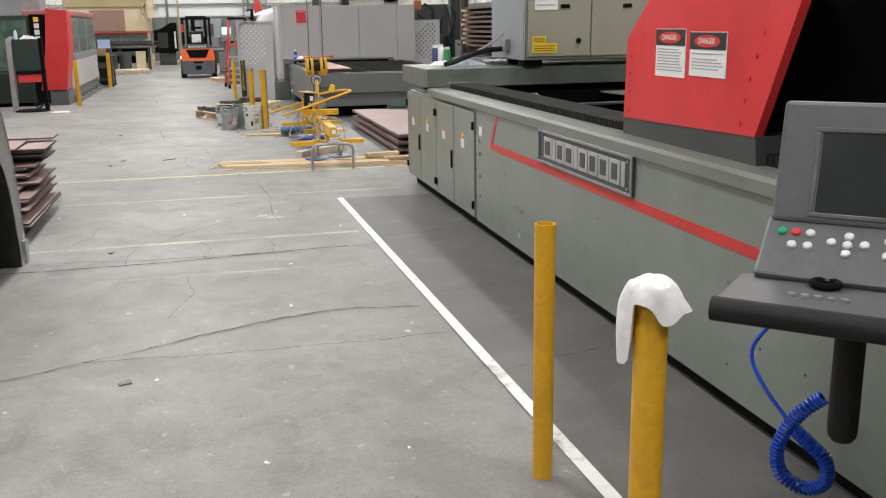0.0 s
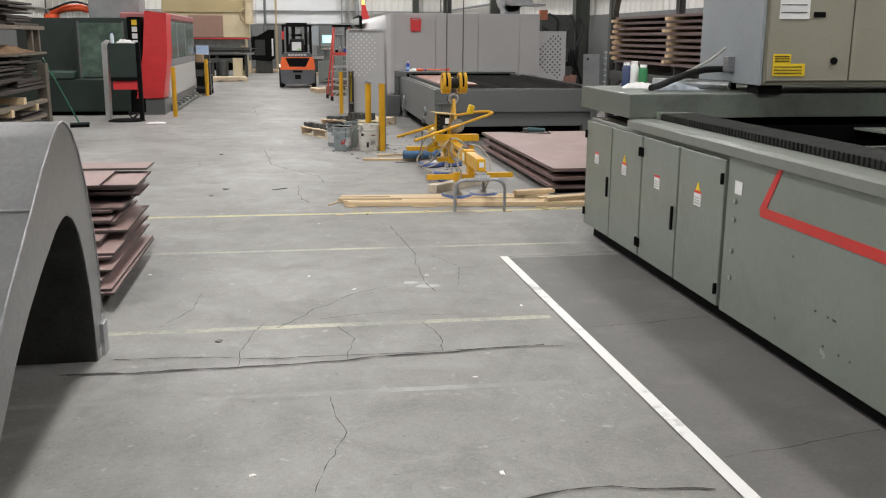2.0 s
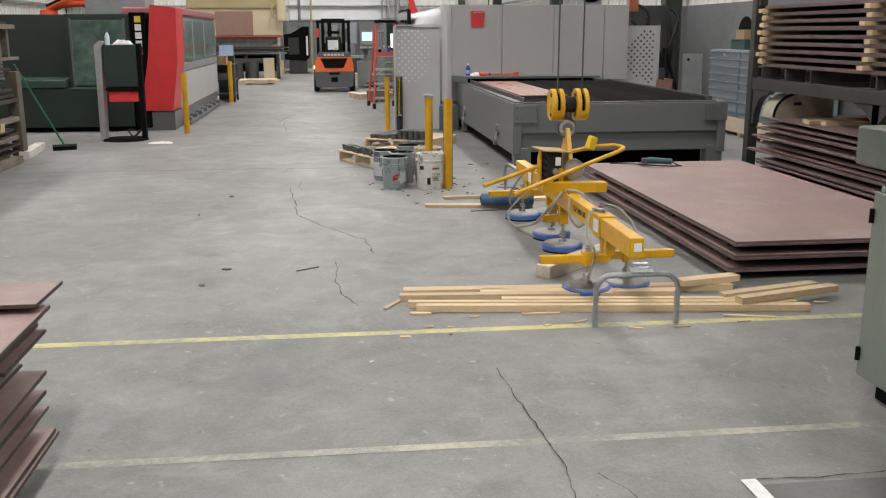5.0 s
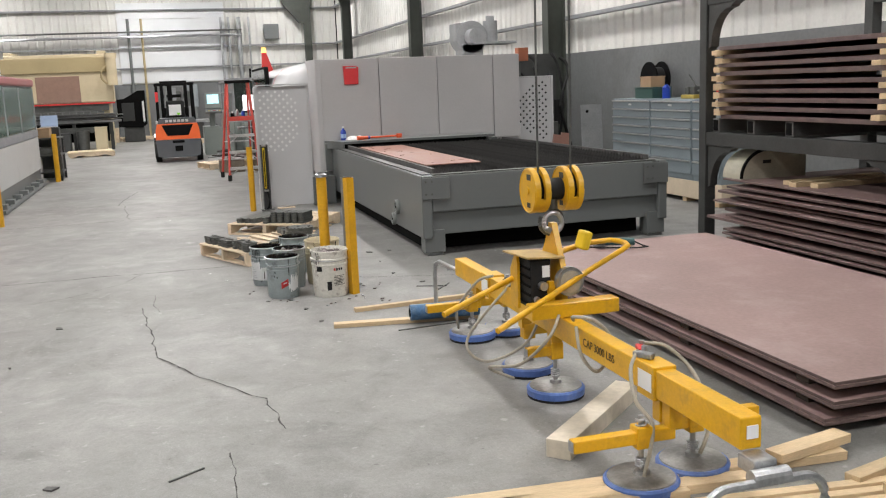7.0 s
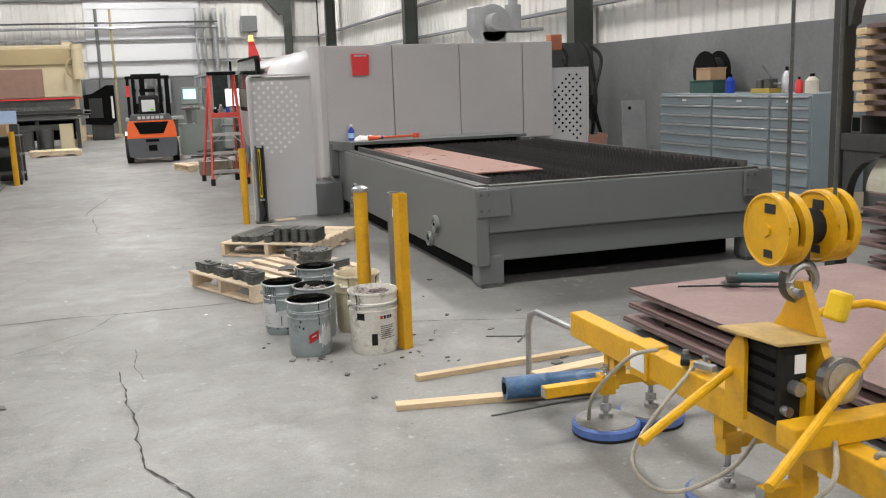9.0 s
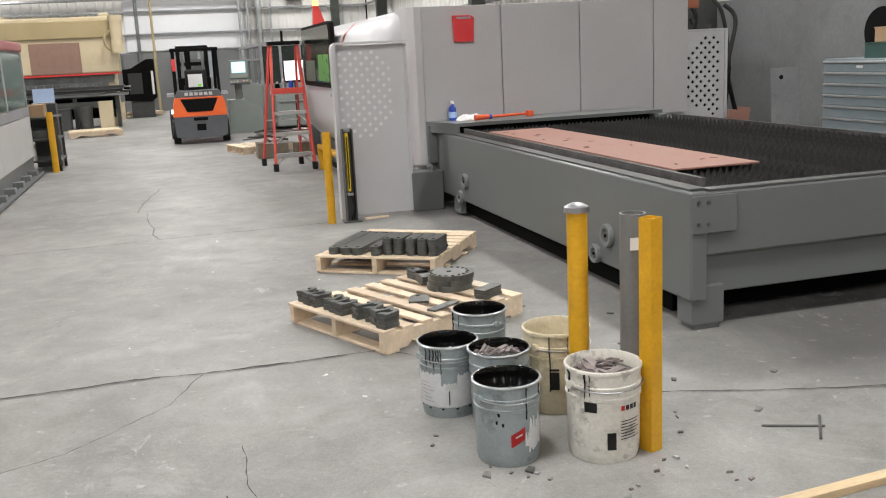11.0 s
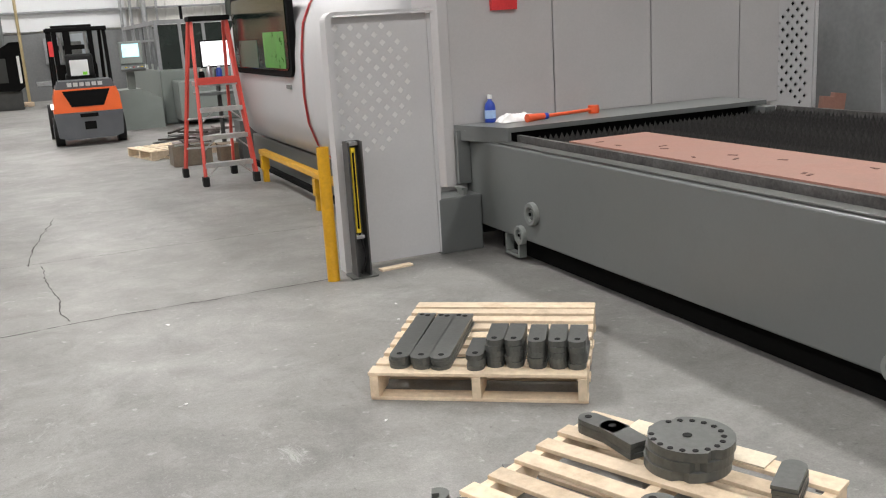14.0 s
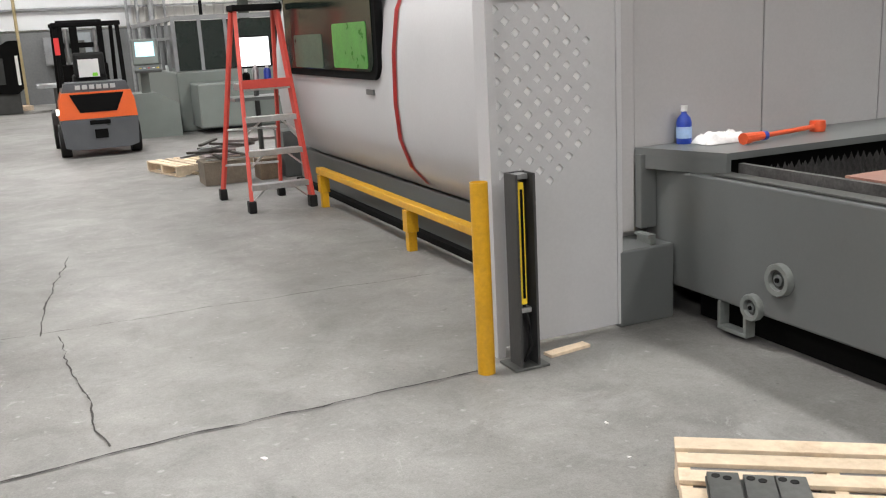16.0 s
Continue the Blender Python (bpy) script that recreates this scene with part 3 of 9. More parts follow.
# far control cupboard with four doors
bm = B()
box(bm, F + 0.022, F + 0.158, 7.98, 10.46, 0.085, 0.95, 0.008)
part("cupboard", bm, M_CIN, cin)
DOORS = [(7.99, 8.60), (8.62, 9.22), (9.24, 9.84), (9.86, 10.45)]
for i, (ya, yb) in enumerate(DOORS):
    bm = B()
    box(bm, F - 0.012, F + 0.02, ya, yb, 0.10, 0.925, 0.006)
    d = part("cupboard_door", bm, M_CIN, cin)
    if i % 2:
        hy = ya + 0.045
        bm = B()
        box(bm, F - 0.026, F - 0.012, hy - 0.013, hy + 0.013, 0.40, 0.55, 0.005)
        part("handle", bm, M_BLACK, d, "black recessed latch")
    for zz in (0.2, 0.82):
        bm = B()
        hy2 = yb - 0.012 if i % 2 else ya + 0.012
        cyl(bm, (F - 0.02, hy2, zz - 0.03), (F - 0.02, hy2, zz + 0.03), 0.011, seg=8)
        part("hinge", bm, M_BLACK, d)
    bm = B()
    ym = (ya + yb) / 2 + 0.02
    box(bm, F - 0.0155, F - 0.0125, ym - 0.045, ym + 0.045, 0.615, 0.688)
    lb = part("warning_label", bm, M_WHITE, d, "white warning label with a red band")
    bm = B()
    box(bm, F - 0.0155, F - 0.0125, ym - 0.045, ym + 0.045, 0.690, 0.703)
    part("red_band", bm, M_LABEL_RED, d)
    if i % 2 == 0:
        bm = B()
        prism(bm, [(ym - 0.03, 0.705), (ym + 0.03, 0.705), (ym, 0.755)], "x", F - 0.0155, F - 0.0125)
        part("warning_triangle", bm, M_LABEL_YEL, d)
    bm = B()
    for q in range(3):
        box(bm, F - 0.0175, F - 0.0156, ym - 0.033, ym + 0.03, 0.628 + 0.016 * q, 0.634 + 0.016 * q)
    part("print_lines", bm, mat("pale_print", (0.38, 0.38, 0.37), 0.5, var=0.03), d)
for zz in (0.30, 0.45, 0.62, 0.72):
    part("bolt", cyl(B(), (F - 0.01, 7.86, zz), (F, 7.86, zz), 0.014, seg=10), M_STEEL, cin)
bm = B()
box(bm, F - 0.003, F - 0.0005, 7.80, 7.88, 0.76, 0.83)
part("rating_label", bm, M_WHITE, cin)
# raised deck at the far end; darker enamel copy, its shade in the colour
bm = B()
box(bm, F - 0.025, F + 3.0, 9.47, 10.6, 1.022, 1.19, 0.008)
part("rear_deck", bm, mat("shaded_deck_enamel", (0.125, 0.142, 0.122), 0.36, var=0.14, scale=4, fine=30, bump=0.02, stain=(0.07, 0.07, 0.06), stain_amt=0.5, stain_scale=6), cin, "raised grey-green deck")
# red stripe
bm = B()
prism(bm, [(7.40, 0.95), (7.44, 0.95), (7.60, 0.725), (7.58, 0.69), (-5.4, 0.71), (-5.4, 0.76), (7.53, 0.74)], "x", F - 0.0035, F - 0.0005)
part("stripe", bm, M_RED_STRIPE, cin, "red vinyl stripe")
# cast name plate
M_LETTER = mat("dull_cast_metal", (0.42, 0.42, 0.40), 0.5, 0.2, var=0.1)
bm = B()
box(bm, F - 0.016, F - 0.0005, 5.18, 6.51, 0.755, 0.952, 0.004)
plate_ = part("name_plate", bm, M_CIN_DARK, cin, "dark cast plate with raised letters")
bm = B()
for (ya, yb, za, zb) in ((5.18, 6.51, 0.938, 0.9535), (5.18, 6.51, 0.752, 0.768), (5.18, 5.197, 0.768, 0.938), (6.493, 6.51, 0.768, 0.938)):
    box(bm, F - 0.024, F - 0.0155, ya, yb, za, zb, 0.003)
part("plate_border", bm, M_GALV, plate_)
for yk in (5.235, 6.455):
    for zk in (0.785, 0.92):
        part("rivet", cyl(B(), (F - 0.022, yk, zk), (F - 0.0155, yk, zk), 0.008, seg=8), M_GALV, plate_)
# the maker's name stands as plain raised blocks of the letters' widths
yk = 6.405
for w_ in (0.135, 0.045, 0.125, 0.135, 0.045, 0.125, 0.125, 0.130, 0.125, 0.045):
    blk = part("raised_block", box(B(), F - 0.022, F - 0.0155, yk - w_, yk, 0.790, 0.916, 0.003), M_LETTER, plate_)
    if w_ > 0.1:
        part("block_face", box(B(), F - 0.0245, F - 0.0215, yk - w_ + 0.028, yk - 0.028, 0.812, 0.894, 0.001), M_CIN_DARK, blk)
    yk -= w_ + 0.0125
# panel screws
rng = random.Random(9)
for _ in range(34):
    yk, zk = rng.uniform(1.0, 7.6), rng.choice((0.22, 0.36, 0.56))
    part("panel_screw", cyl(B(), (F - 0.003, yk, zk), (F, yk, zk), 0.006, seg=6), M_CIN_DARK, cin)

# red gantry cover
gan = part("gantry_cover", prism(B(), [(5.56, 1.105), (5.54, 1.50), (5.32, 1.68), (5.20, 2.15), (3.92, 2.15), (4.10, 1.66), (4.35, 1.135)], "x", 2.33, 2.37), M_RED, cin, "red enamelled gantry cover")
bm = B()
prism(bm, [(5.57, 0.985), (5.57, 1.105), (4.35, 1.135), (4.33, 0.985)], "x", 2.335, 2.55)
part("gantry_foot", bm, M_CIN_DARK, cin, "dark grey gantry foot")
for yk, zk in ((5.50, 1.15), (5.50, 1.24), (5.50, 1.33), (5.49, 1.42), (5.48, 1.50), (4.46, 1.18), (4.44, 1.27), (4.41, 1.36), (4.37, 1.45), (4.33, 1.54)):
    part("cover_bolt", cyl(B(), (2.325, yk, zk), (2.332, yk, zk), 0.011, seg=8), M_RED, gan)
for ya, yb, za, zb in ((4.93, 5.215, 1.335, 1.552), (4.585, 4.89, 1.35, 1.54)):
    bm = B()
    box(bm, 2.326, 2.329, ya, yb, za, zb)
    lb = part("danger_label", bm, M_WHITE, gan, "white danger notice with small print")
    bm = B()
    box(bm, 2.323, 2.3255, ya + 0.004, yb - 0.004, zb - 0.075, zb - 0.003)
    hd = part("label_header", bm, M_INK, lb)
    bm = B()
    yc, zc = (ya + yb) / 2, zb - 0.040
    prism(bm, [(yc + 0.105 * math.cos(t), zc + 0.026 * math.sin(t)) for t in [2 * math.pi * k / 24 for k in range(24)]], "x", 2.3205, 2.3228)
    part("red_oval", bm, M_LABEL_RED, lb)
    text("DANGER", 0.034, at(2.319, yc, zc, FACE_MX), M_WHITE, lb, "danger_word", 0.0006)
    bm = B()
    rng = random.Random(int(ya * 100))
    zk = zb - 0.095
    while zk > za + 0.02:
        e_ = rng.uniform(0.02, 0.07)
        box(bm, 2.324, 2.3255, ya + e_, yb - rng.uniform(0.015, 0.03), zk, zk + 0.005)
        zk -= 0.0135 if rng.random() > 0.2 else 0.024
    part("print_lines", bm, mat("pale_print", (0.38, 0.38, 0.37), 0.5, var=0.03), lb)
# solid black block stands in for the shade in the open gantry
part("gantry_body", box(B(), 2.40, 4.6, 4.5, 5.45, 1.0, 2.1), M_BLACK, cin, "black block for the shade inside the gantry")
# added black screen puts the machine's dark inside into colour; beam above it
bm = B()
n = 70
poly = []
for k in range(n + 1):
    poly.append((2.95 + (0.05 if k % 2 else 0.0), 4.2 - 0.12 * k))
poly += [(3.2, 4.2 - 0.12 * n), (3.2, 4.2)]
prism(bm, poly, "z", 0.98, 1.74)
part("bellows", bm, M_BLACK, cin, "black pleated screen added for the machine's dark inside")
bm = B()
box(bm, 2.75, 3.5, -5.0, 4.1, 1.80, 2.2, 0.01)
part("upper_beam", bm, M_CIN_DARK, cin)
bm = B()
for k in range(120):
    yk = 4.0 - 0.075 * k
    prism(bm, [(yk, 1.80), (yk - 0.07, 1.80), (yk - 0.035, 1.765)], "x", 2.76, 2.79)
part("rack_teeth", bm, M_STEEL_DK, cin, "toothed steel rack")

# laser source cabinet on the deck
src = thing("laser_source_cabinet", (4.0, 9.9, 1.19), "beige steel laser source cabinet with yellow warning labels", "cabinet", world_coords=True)
bm = B()
box(bm, 3.11, 4.98, 9.38, 10.36, 1.25, 2.55, 0.012)
part("body", bm, M_BEIGE, src)
bm = B()
box(bm, 3.085, 3.108, 9.375, 10.36, 1.25, 2.55, 0.006)
part("side_panel", bm, M_BLUEGREY, src, "blue-grey side panel")
for fx, fy in ((3.2, 9.5), (4.85, 9.5), (3.2, 10.2), (4.85, 10.2)):
    bm = B()
    box(bm, fx - 0.09, fx + 0.09, fy - 0.08, fy + 0.08, 1.19, 1.252)
    part("foot", bm, M_BLACK, src)
for xa, xb in ((3.13, 3.74), (3.75, 4.36), (4.37, 4.96)):
    bm = B()
    box(bm, xa, xb, 9.358, 9.378, 1.28, 2.52, 0.005)
    dr = part("door_panel", bm, M_BEIGE, src)
    for zk, xk in ((1.73, (xa + xb) / 2 + 0.05),):
        bm = B()
        box(bm, xk - 0.045, xk + 0.045, 9.352, 9.3575, zk - 0.018, zk + 0.018, 0.004)
        part("latch", bm, M_BLACK, dr, "black flush latch")
    bm = B()
    cyl(bm, (xb - 0.12, 9.343, 1.42), (xb - 0.12, 9.358, 1.42), 0.024, seg=16)
    part("lock", bm, M_BLACK, dr, "black round lock")
for x_, z_, w_, h_, mt in ((3.17, 1.40, 0.13, 0.065, M_LABEL_YEL), (3.17, 1.315, 0.24, 0.085, M_LABEL_YEL), (4.46, 1.44, 0.13, 0.075, M_LABEL_YEL),
                           (4.46, 1.375, 0.13, 0.055, M_LABEL_YEL), (4.46, 1.31, 0.13, 0.055, M_LABEL_YEL), (3.19, 1.70, 0.22, 0.20, M_WHITE), (4.8, 1.52, 0.15, 0.09, M_BLUEGREY)):
    bm = B()
    box(bm, x_, x_ + w_, 9.3535, 9.3565, z_, z_ + h_)
    lb = part("label", bm, mt, src, "yellow laser warning label" if mt is M_LABEL_YEL else "white notice")
    bm = B()
    for q in range(3):
        box(bm, x_ + 0.01, x_ + w_ * 0.9, 9.3515, 9.353, z_ + h_ * (0.2 + 0.25 * q), z_ + h_ * (0.2 + 0.25 * q) + 0.006)
    part("print_lines", bm, M_INK, lb)
# plug boxes and cable on the side panel
bm = B()
box(bm, 3.03, 3.085, 9.75, 9.83, 1.33, 1.44, 0.006)
pb = part("plug_box", bm, M_GALV, src)
bm = B()
tube(bm, [(2.40, 9.72, 1.200), (2.50, 9.80, 1.212), (2.64, 9.88, 1.26), (2.80, 9.90, 1.33), (2.93, 9.87, 1.40), (3.0, 9.84, 1.46), (3.04, 9.82, 1.50)], 0.010, 8)
part("white_cable", bm, mat("grey_cable", (0.40, 0.40, 0.38), 0.5), src, "pale grey supply cable", smooth=True)
bm = B()
tube(bm, [(2.42, 9.66, 1.222), (2.50, 9.72, 1.232), (2.62, 9.80, 1.265), (2.78, 9.87, 1.31), (2.93, 9.91, 1.34), (3.09, 9.93, 1.345)], 0.024, 12)
part("black_hose", bm, M_RUBBER, src, "thick black ribbed hose", smooth=True)

bm = B()
tube(bm, [(2.62 + 0.012 * k, 10.12 - 0.010 * k + 0.03 * math.sin(k * 0.2), 1.235) for k in range(38)], 0.030, 10)
for k in range(38):
    c_ = Vector((2.62 + 0.012 * k, 10.12 - 0.010 * k + 0.03 * math.sin(k * 0.2), 1.235))
    cyl(bm, c_ - Vector((0.003, -0.0025, 0)), c_ + Vector((0.003, -0.0025, 0)), 0.036, seg=12)
part("flexible_duct", bm, M_GALV, src, "silver corrugated flexible duct")

# ---- sheet laser with light grey hood ----
by = thing("sheet_laser_machine", (3.3, 20.0, 0), "light grey sheet laser cutter with dark shuttle table", "machine", world_coords=True)
TX0, TX1, TY0, TZ = 2.03, 4.63, 17.53, 0.775
bm = B()
box(bm, TX0, TX0 + 0.10, TY0, 22.50, 0.172, TZ, 0.012)
part("side_beam", bm, M_BYD, by)
bm = B()
box(bm, TX1 - 0.10, TX1, TY0, 22.2, 0.172, TZ, 0.012)
part("side_beam", bm, M_BYD, by)
bm = B()
box(bm, TX0 + 0.10, TX1 - 0.10, TY0 + 0.012, TY0 + 0.11, 0.42, TZ - 0.005, 0.012)
part("end_beam", bm, M_BYD, by)
bm = B()
box(bm, TX0 + 0.10, TX1 - 0.10, TY0 + 0.05, TY0 + 0.13, 0.20, 0.419, 0.006)
part("lower_beam", bm, M_BYD, by)
for cx in (TX0 - 0.004, TX1 - 0.27):
    bm = B()
    box(bm, cx, cx + 0.275, TY0 - 0.012, TY0, 0.55, TZ - 0.02, 0.004)
    cp = part("corner_plate", bm, M_BYD, by)
    for bx in (0.04, 0.10):
        for bz in (0.60, 0.72):
            part("corner_bolt", cyl(B(), (cx + bx, TY0 - 0.018, bz), (cx + bx, TY0 - 0.012, bz), 0.011, seg=8), M_STEEL_DK, cp)
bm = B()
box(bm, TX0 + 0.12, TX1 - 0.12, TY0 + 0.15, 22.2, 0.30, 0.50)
# black block down to the floor stands in for deep shade under the table
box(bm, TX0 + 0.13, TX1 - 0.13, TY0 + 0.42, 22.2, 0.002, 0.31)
part("underframe", bm, M_BLACK, by, "dark underframe with a black block for the shade below")
for fx in (TX0 + 0.02, TX1 - 0.22):
    for fy in (TY0 + 0.02,):
        bm = B()
        box(bm, fx, fx + 0.20, fy, fy + 0.16, 0.03, 0.25, 0.006)
        box(bm, fx + 0.02, fx + 0.18, fy + 0.01, fy + 0.15, 0.0, 0.03, 0.004)
        part("foot", bm, M_BYD, by)
# worn bright edge strips
bm = B()
box(bm, TX0 + 0.02, TX0 + 0.115, TY0 + 0.05, 22.0, TZ + 0.002, TZ + 0.014, 0.003)
box(bm, TX0 + 0.12, TX1 - 0.12, TY0 + 0.02, TY0 + 0.10, TZ - 0.003, TZ + 0.010, 0.003)
part("edge_strip", bm, M_STEEL_DK, by, "worn steel edge strip")
# slat pallet
for px_ in (TX0 + 0.14, TX1 - 0.17):
    part("pallet_frame", box(B(), px_, px_ + 0.03, TY0 + 0.13, 21.95, 0.72, 0.83), M_SLAT, by)
rng = random.Random(3)
yk = TY0 + 0.15
sl_mesh = None
slx0, slx1 = TX0 + 0.17, TX1 - 0.17
def slat_mesh(seed):
    r = random.Random(seed)
    bm = B()
    nt_ = 52
    w = (slx1 - slx0) / nt_
    pts = [(slx0, 0.0)]
    for k in range(nt_):
        pts.append((slx0 + w * k, 0.060 + r.uniform(-0.006, 0.006)))
        pts.append((slx0 + w * (k + 0.5), 0.103 + r.uniform(-0.012, 0.006)))
    pts.append((slx1, 0.0))
    top = pts[1:-1]
    vs = []
    for (x, z) in top:
        vs.append((bm.verts.new((x, 0, 0)), bm.verts.new((x, r.uniform(-0.004, 0.004), z))))
    for a_, b_ in zip(vs, vs[1:]):
        bm.faces.new((a_[0], b_[0], b_[1], a_[1]))
    bmesh.ops.solidify(bm, geom=bm.faces[:], thickness=0.004)
    bmesh.ops.translate(bm, verts=bm.verts[:], vec=-Vector((3.33, 0, 0)))
    me = bpy.data.meshes.new("slat")
    bm.to_mesh(me)
    bm.free()
    me.materials.append(M_SLAT)
    return me
SL = [slat_mesh(s) for s in range(4)]
k = 0
while yk < 21.9:
    shared("slat", SL[k % 4], by, Matrix.Translation(Vector((3.33, yk, 0.722)) - OFFSET[by]))
    yk += 0.070
    k += 1
# rollers on the side beam
M_ROLL = mat("pale_roller_steel", (0.20, 0.215, 0.205), 0.42, 0.15, var=0.12, scale=14)
for ry, rz_, rr_ in ((21.50, 0.372, 0.076), (21.665, 0.203, 0.064), (18.515, 0.375, 0.076), (18.69, 0.226, 0.064)):
    ro = part("roller", lathe(B(), [(rr_ * 0.60, 0.010), (rr_ * 0.64, 0.034), (rr_ * 0.94, 0.036), (rr_, 0.028), (rr_, 0.0)], 28), M_ROLL, by, "pale grey ringed guide roller", smooth=True)
    ro.matrix_basis = Matrix.Translation(Vector((TX0 + 0.002, ry, rz_)) - OFFSET[by]) @ pose(0, 0, 0, 0, -90, 0) @ Matrix.Translation(OFFSET[by])
    for nm, prof_, mt in (("roller_face", [(rr_ * 0.61, 0.012), (0.0, 0.012)], M_CIN_DARK), ("roller_hub", [(rr_ * 0.36, 0.012), (rr_ * 0.34, 0.026), (0.0, 0.027)], M_BYD),
                          ("roller_bolt", [(rr_ * 0.17, 0.027), (rr_ * 0.15, 0.034), (0.0, 0.034)], M_BLACK)):
        part(nm, lathe(B(), prof_, 20), mt, ro, smooth=True)
# end stop bracket under the side beam
bm = B()
for q in ((21.72, 21.74, 0.05, 0.172), (21.90, 21.92, 0.05, 0.172), (21.72, 21.92, 0.03, 0.052)):
    box(bm, TX0 + 0.0, TX0 + 0.06, *q, 0.004)
part("bracket", bm, M_ROLL, by)
# dark portal sill; a solid black block gives the open mouth its shade
part("portal", prism(B(), [(1.93, 22.455), (1.95, 22.41), (2.10, 21.95), (4.34, 21.93), (4.34, 22.455)], "z", 0.850, 0.884), M_BYD, by, "dark grey portal shelf above the table")
part("portal_wing", prism(B(), [(1.955, 22.40), (2.102, 21.955), (2.13, 21.955), (2.13, 22.40)], "z", 0.777, 0.8495), M_BYD, by)
part("portal_leg", box(B(), 1.93, 2.028, 22.405, 22.455, 0.46, 0.8495, 0.004), M_BYD, by)
part("portal_post", box(B(), 4.24, 4.34, 21.83, 22.455, 0.60, 0.845, 0.006), M_BYD, by)
part("portal_mouth", box(B(), 2.112, 4.238, 22.02, 22.455, 0.55, 0.844), M_BLACK, by, "black block for the shade in the loading slot")
part("side_box", box(B(), 1.69, 2.025, 22.25, 22.6, 0.0, 0.40, 0.01), M_BYD, by)
part("side_angle", prism(B(), [(1.90, 0.402), (1.93, 0.402), (1.93, 0.452), (1.885, 0.452), (1.885, 0.44), (1.90, 0.44)], "y", 22.28, 22.40), M_ROLL, by, "small bright angle bracket")
# hood front wall, four panels
for xa, xb in ((1.93, 2.775), (2.783, 3.655), (3.663, 4.525), (4.533, 4.95)):
    part("hood_panel", box(B(), xa, xb, 22.46, 22.52, 0.80, 2.03, 0.005), M_BY, by)
bm = B()
prism(bm, [(1.928, 22.46), (1.86, 22.475), (1.82, 22.52), (1.80, 22.58), (1.80, 23.0), (1.928, 23.0)], "z", 0.44, 2.03)
part("corner_post", bm, M_BY, by, smooth=True)
part("hood_body", box(B(), 1.82, 4.95, 22.53, 28.5, 0.35, 2.015, 0.02), M_BY, by)
# side cabin shell: bulged outline swept along the hall with rounded ends
shell = [(1.80, 0.36), (1.62, 0.46), (1.50, 0.60), (1.44, 0.80), (1.42, 1.05), (1.43, 1.40), (1.47, 1.68), (1.55, 1.85), (1.67, 1.96), (1.84, 2.015), (2.1, 2.02)]
def shell_ring(y, inset):
    return [(x + inset * (0.9 if x < 1.85 else 0), y, z if z < 1.0 else z - inset * 0.4) for x, z in shell]
bm = B()
secs = [(22.80, 0.20), (22.84, 0.10), (22.92, 0.03), (23.05, 0.0), (27.6, 0.0), (27.9, 0.03), (28.15, 0.10), (28.3, 0.22), (28.35, 0.45)]
rings = [[bm.verts.new(p) for p in shell_ring(y, i_)] for y, i_ in secs]
for u, v in zip(rings, rings[1:]):
    for q in range(len(shell) - 1):
        bm.faces.new((u[q], u[q + 1], v[q + 1], v[q]))
bm.faces.new(rings[0])
bm.faces.new(rings[-1])
part("cabin_shell", bm, M_BYW, by, "pale rounded cabin side", smooth=True)
bm = B()
box(bm, 1.72, 2.6, 22.7, 28.3, 0.0, 0.38, 0.01)
part("cabin_base", bm, M_BYD, by)
bm = B()
box(bm, 1.66, 1.72, 22.7, 28.3, 0.0, 0.05)
part("cabin_skirt", bm, M_BLACK, by)
# red stripe over the shell
def shell_at(y, z):
    for (xa, za), (xb, zb) in zip(shell, shell[1:]):
        if za <= z <= zb:
            return xa + (xb - xa) * (z - za) / (zb - za)
    return 1.8
bm = B()
zs = [0.47, 0.53, 0.60, 0.70, 0.80, 0.92, 1.05, 1.22, 1.40, 1.54, 1.68, 1.77, 1.85, 1.91, 1.96, 1.99, 2.012]
prev = None
for z in zs:
    yc = 24.52 - (0.0 if z > 0.80 else 0.05 * (0.80 - z) / 0.30)
    x = shell_at(yc, z) - 0.010
    cur = (bm.verts.new((x, yc - 0.035, z)), bm.verts.new((x, yc + 0.035, z)))
    if prev:
        bm.faces.new((prev[0], prev[1], cur[1], cur[0]))
    prev = cur
bmesh.ops.solidify(bm, geom=bm.faces[:], thickness=0.004)
part("red_stripe", bm, M_RED_STRIPE, by, "thin red trim stripe")

# ---- guards and fittings of the sheet laser ----
M_GLASS_DK = glass_mat("tinted_window", (0.02, 0.035, 0.03), 0.06, 0.72)
M_GLASS_GR = mat("green_glow_panel", (0.085, 0.27, 0.06), 0.3, var=0.35, scale=5, emit=(0.16, 0.6, 0.12, 0.05))
M_GLASS_DIM = mat("dim_green_panel", (0.075, 0.12, 0.085), 0.3, var=0.4, scale=5)
M_ALU = mat("aluminium", (0.55, 0.55, 0.55), 0.35, 0.8, var=0.12, scale=8)


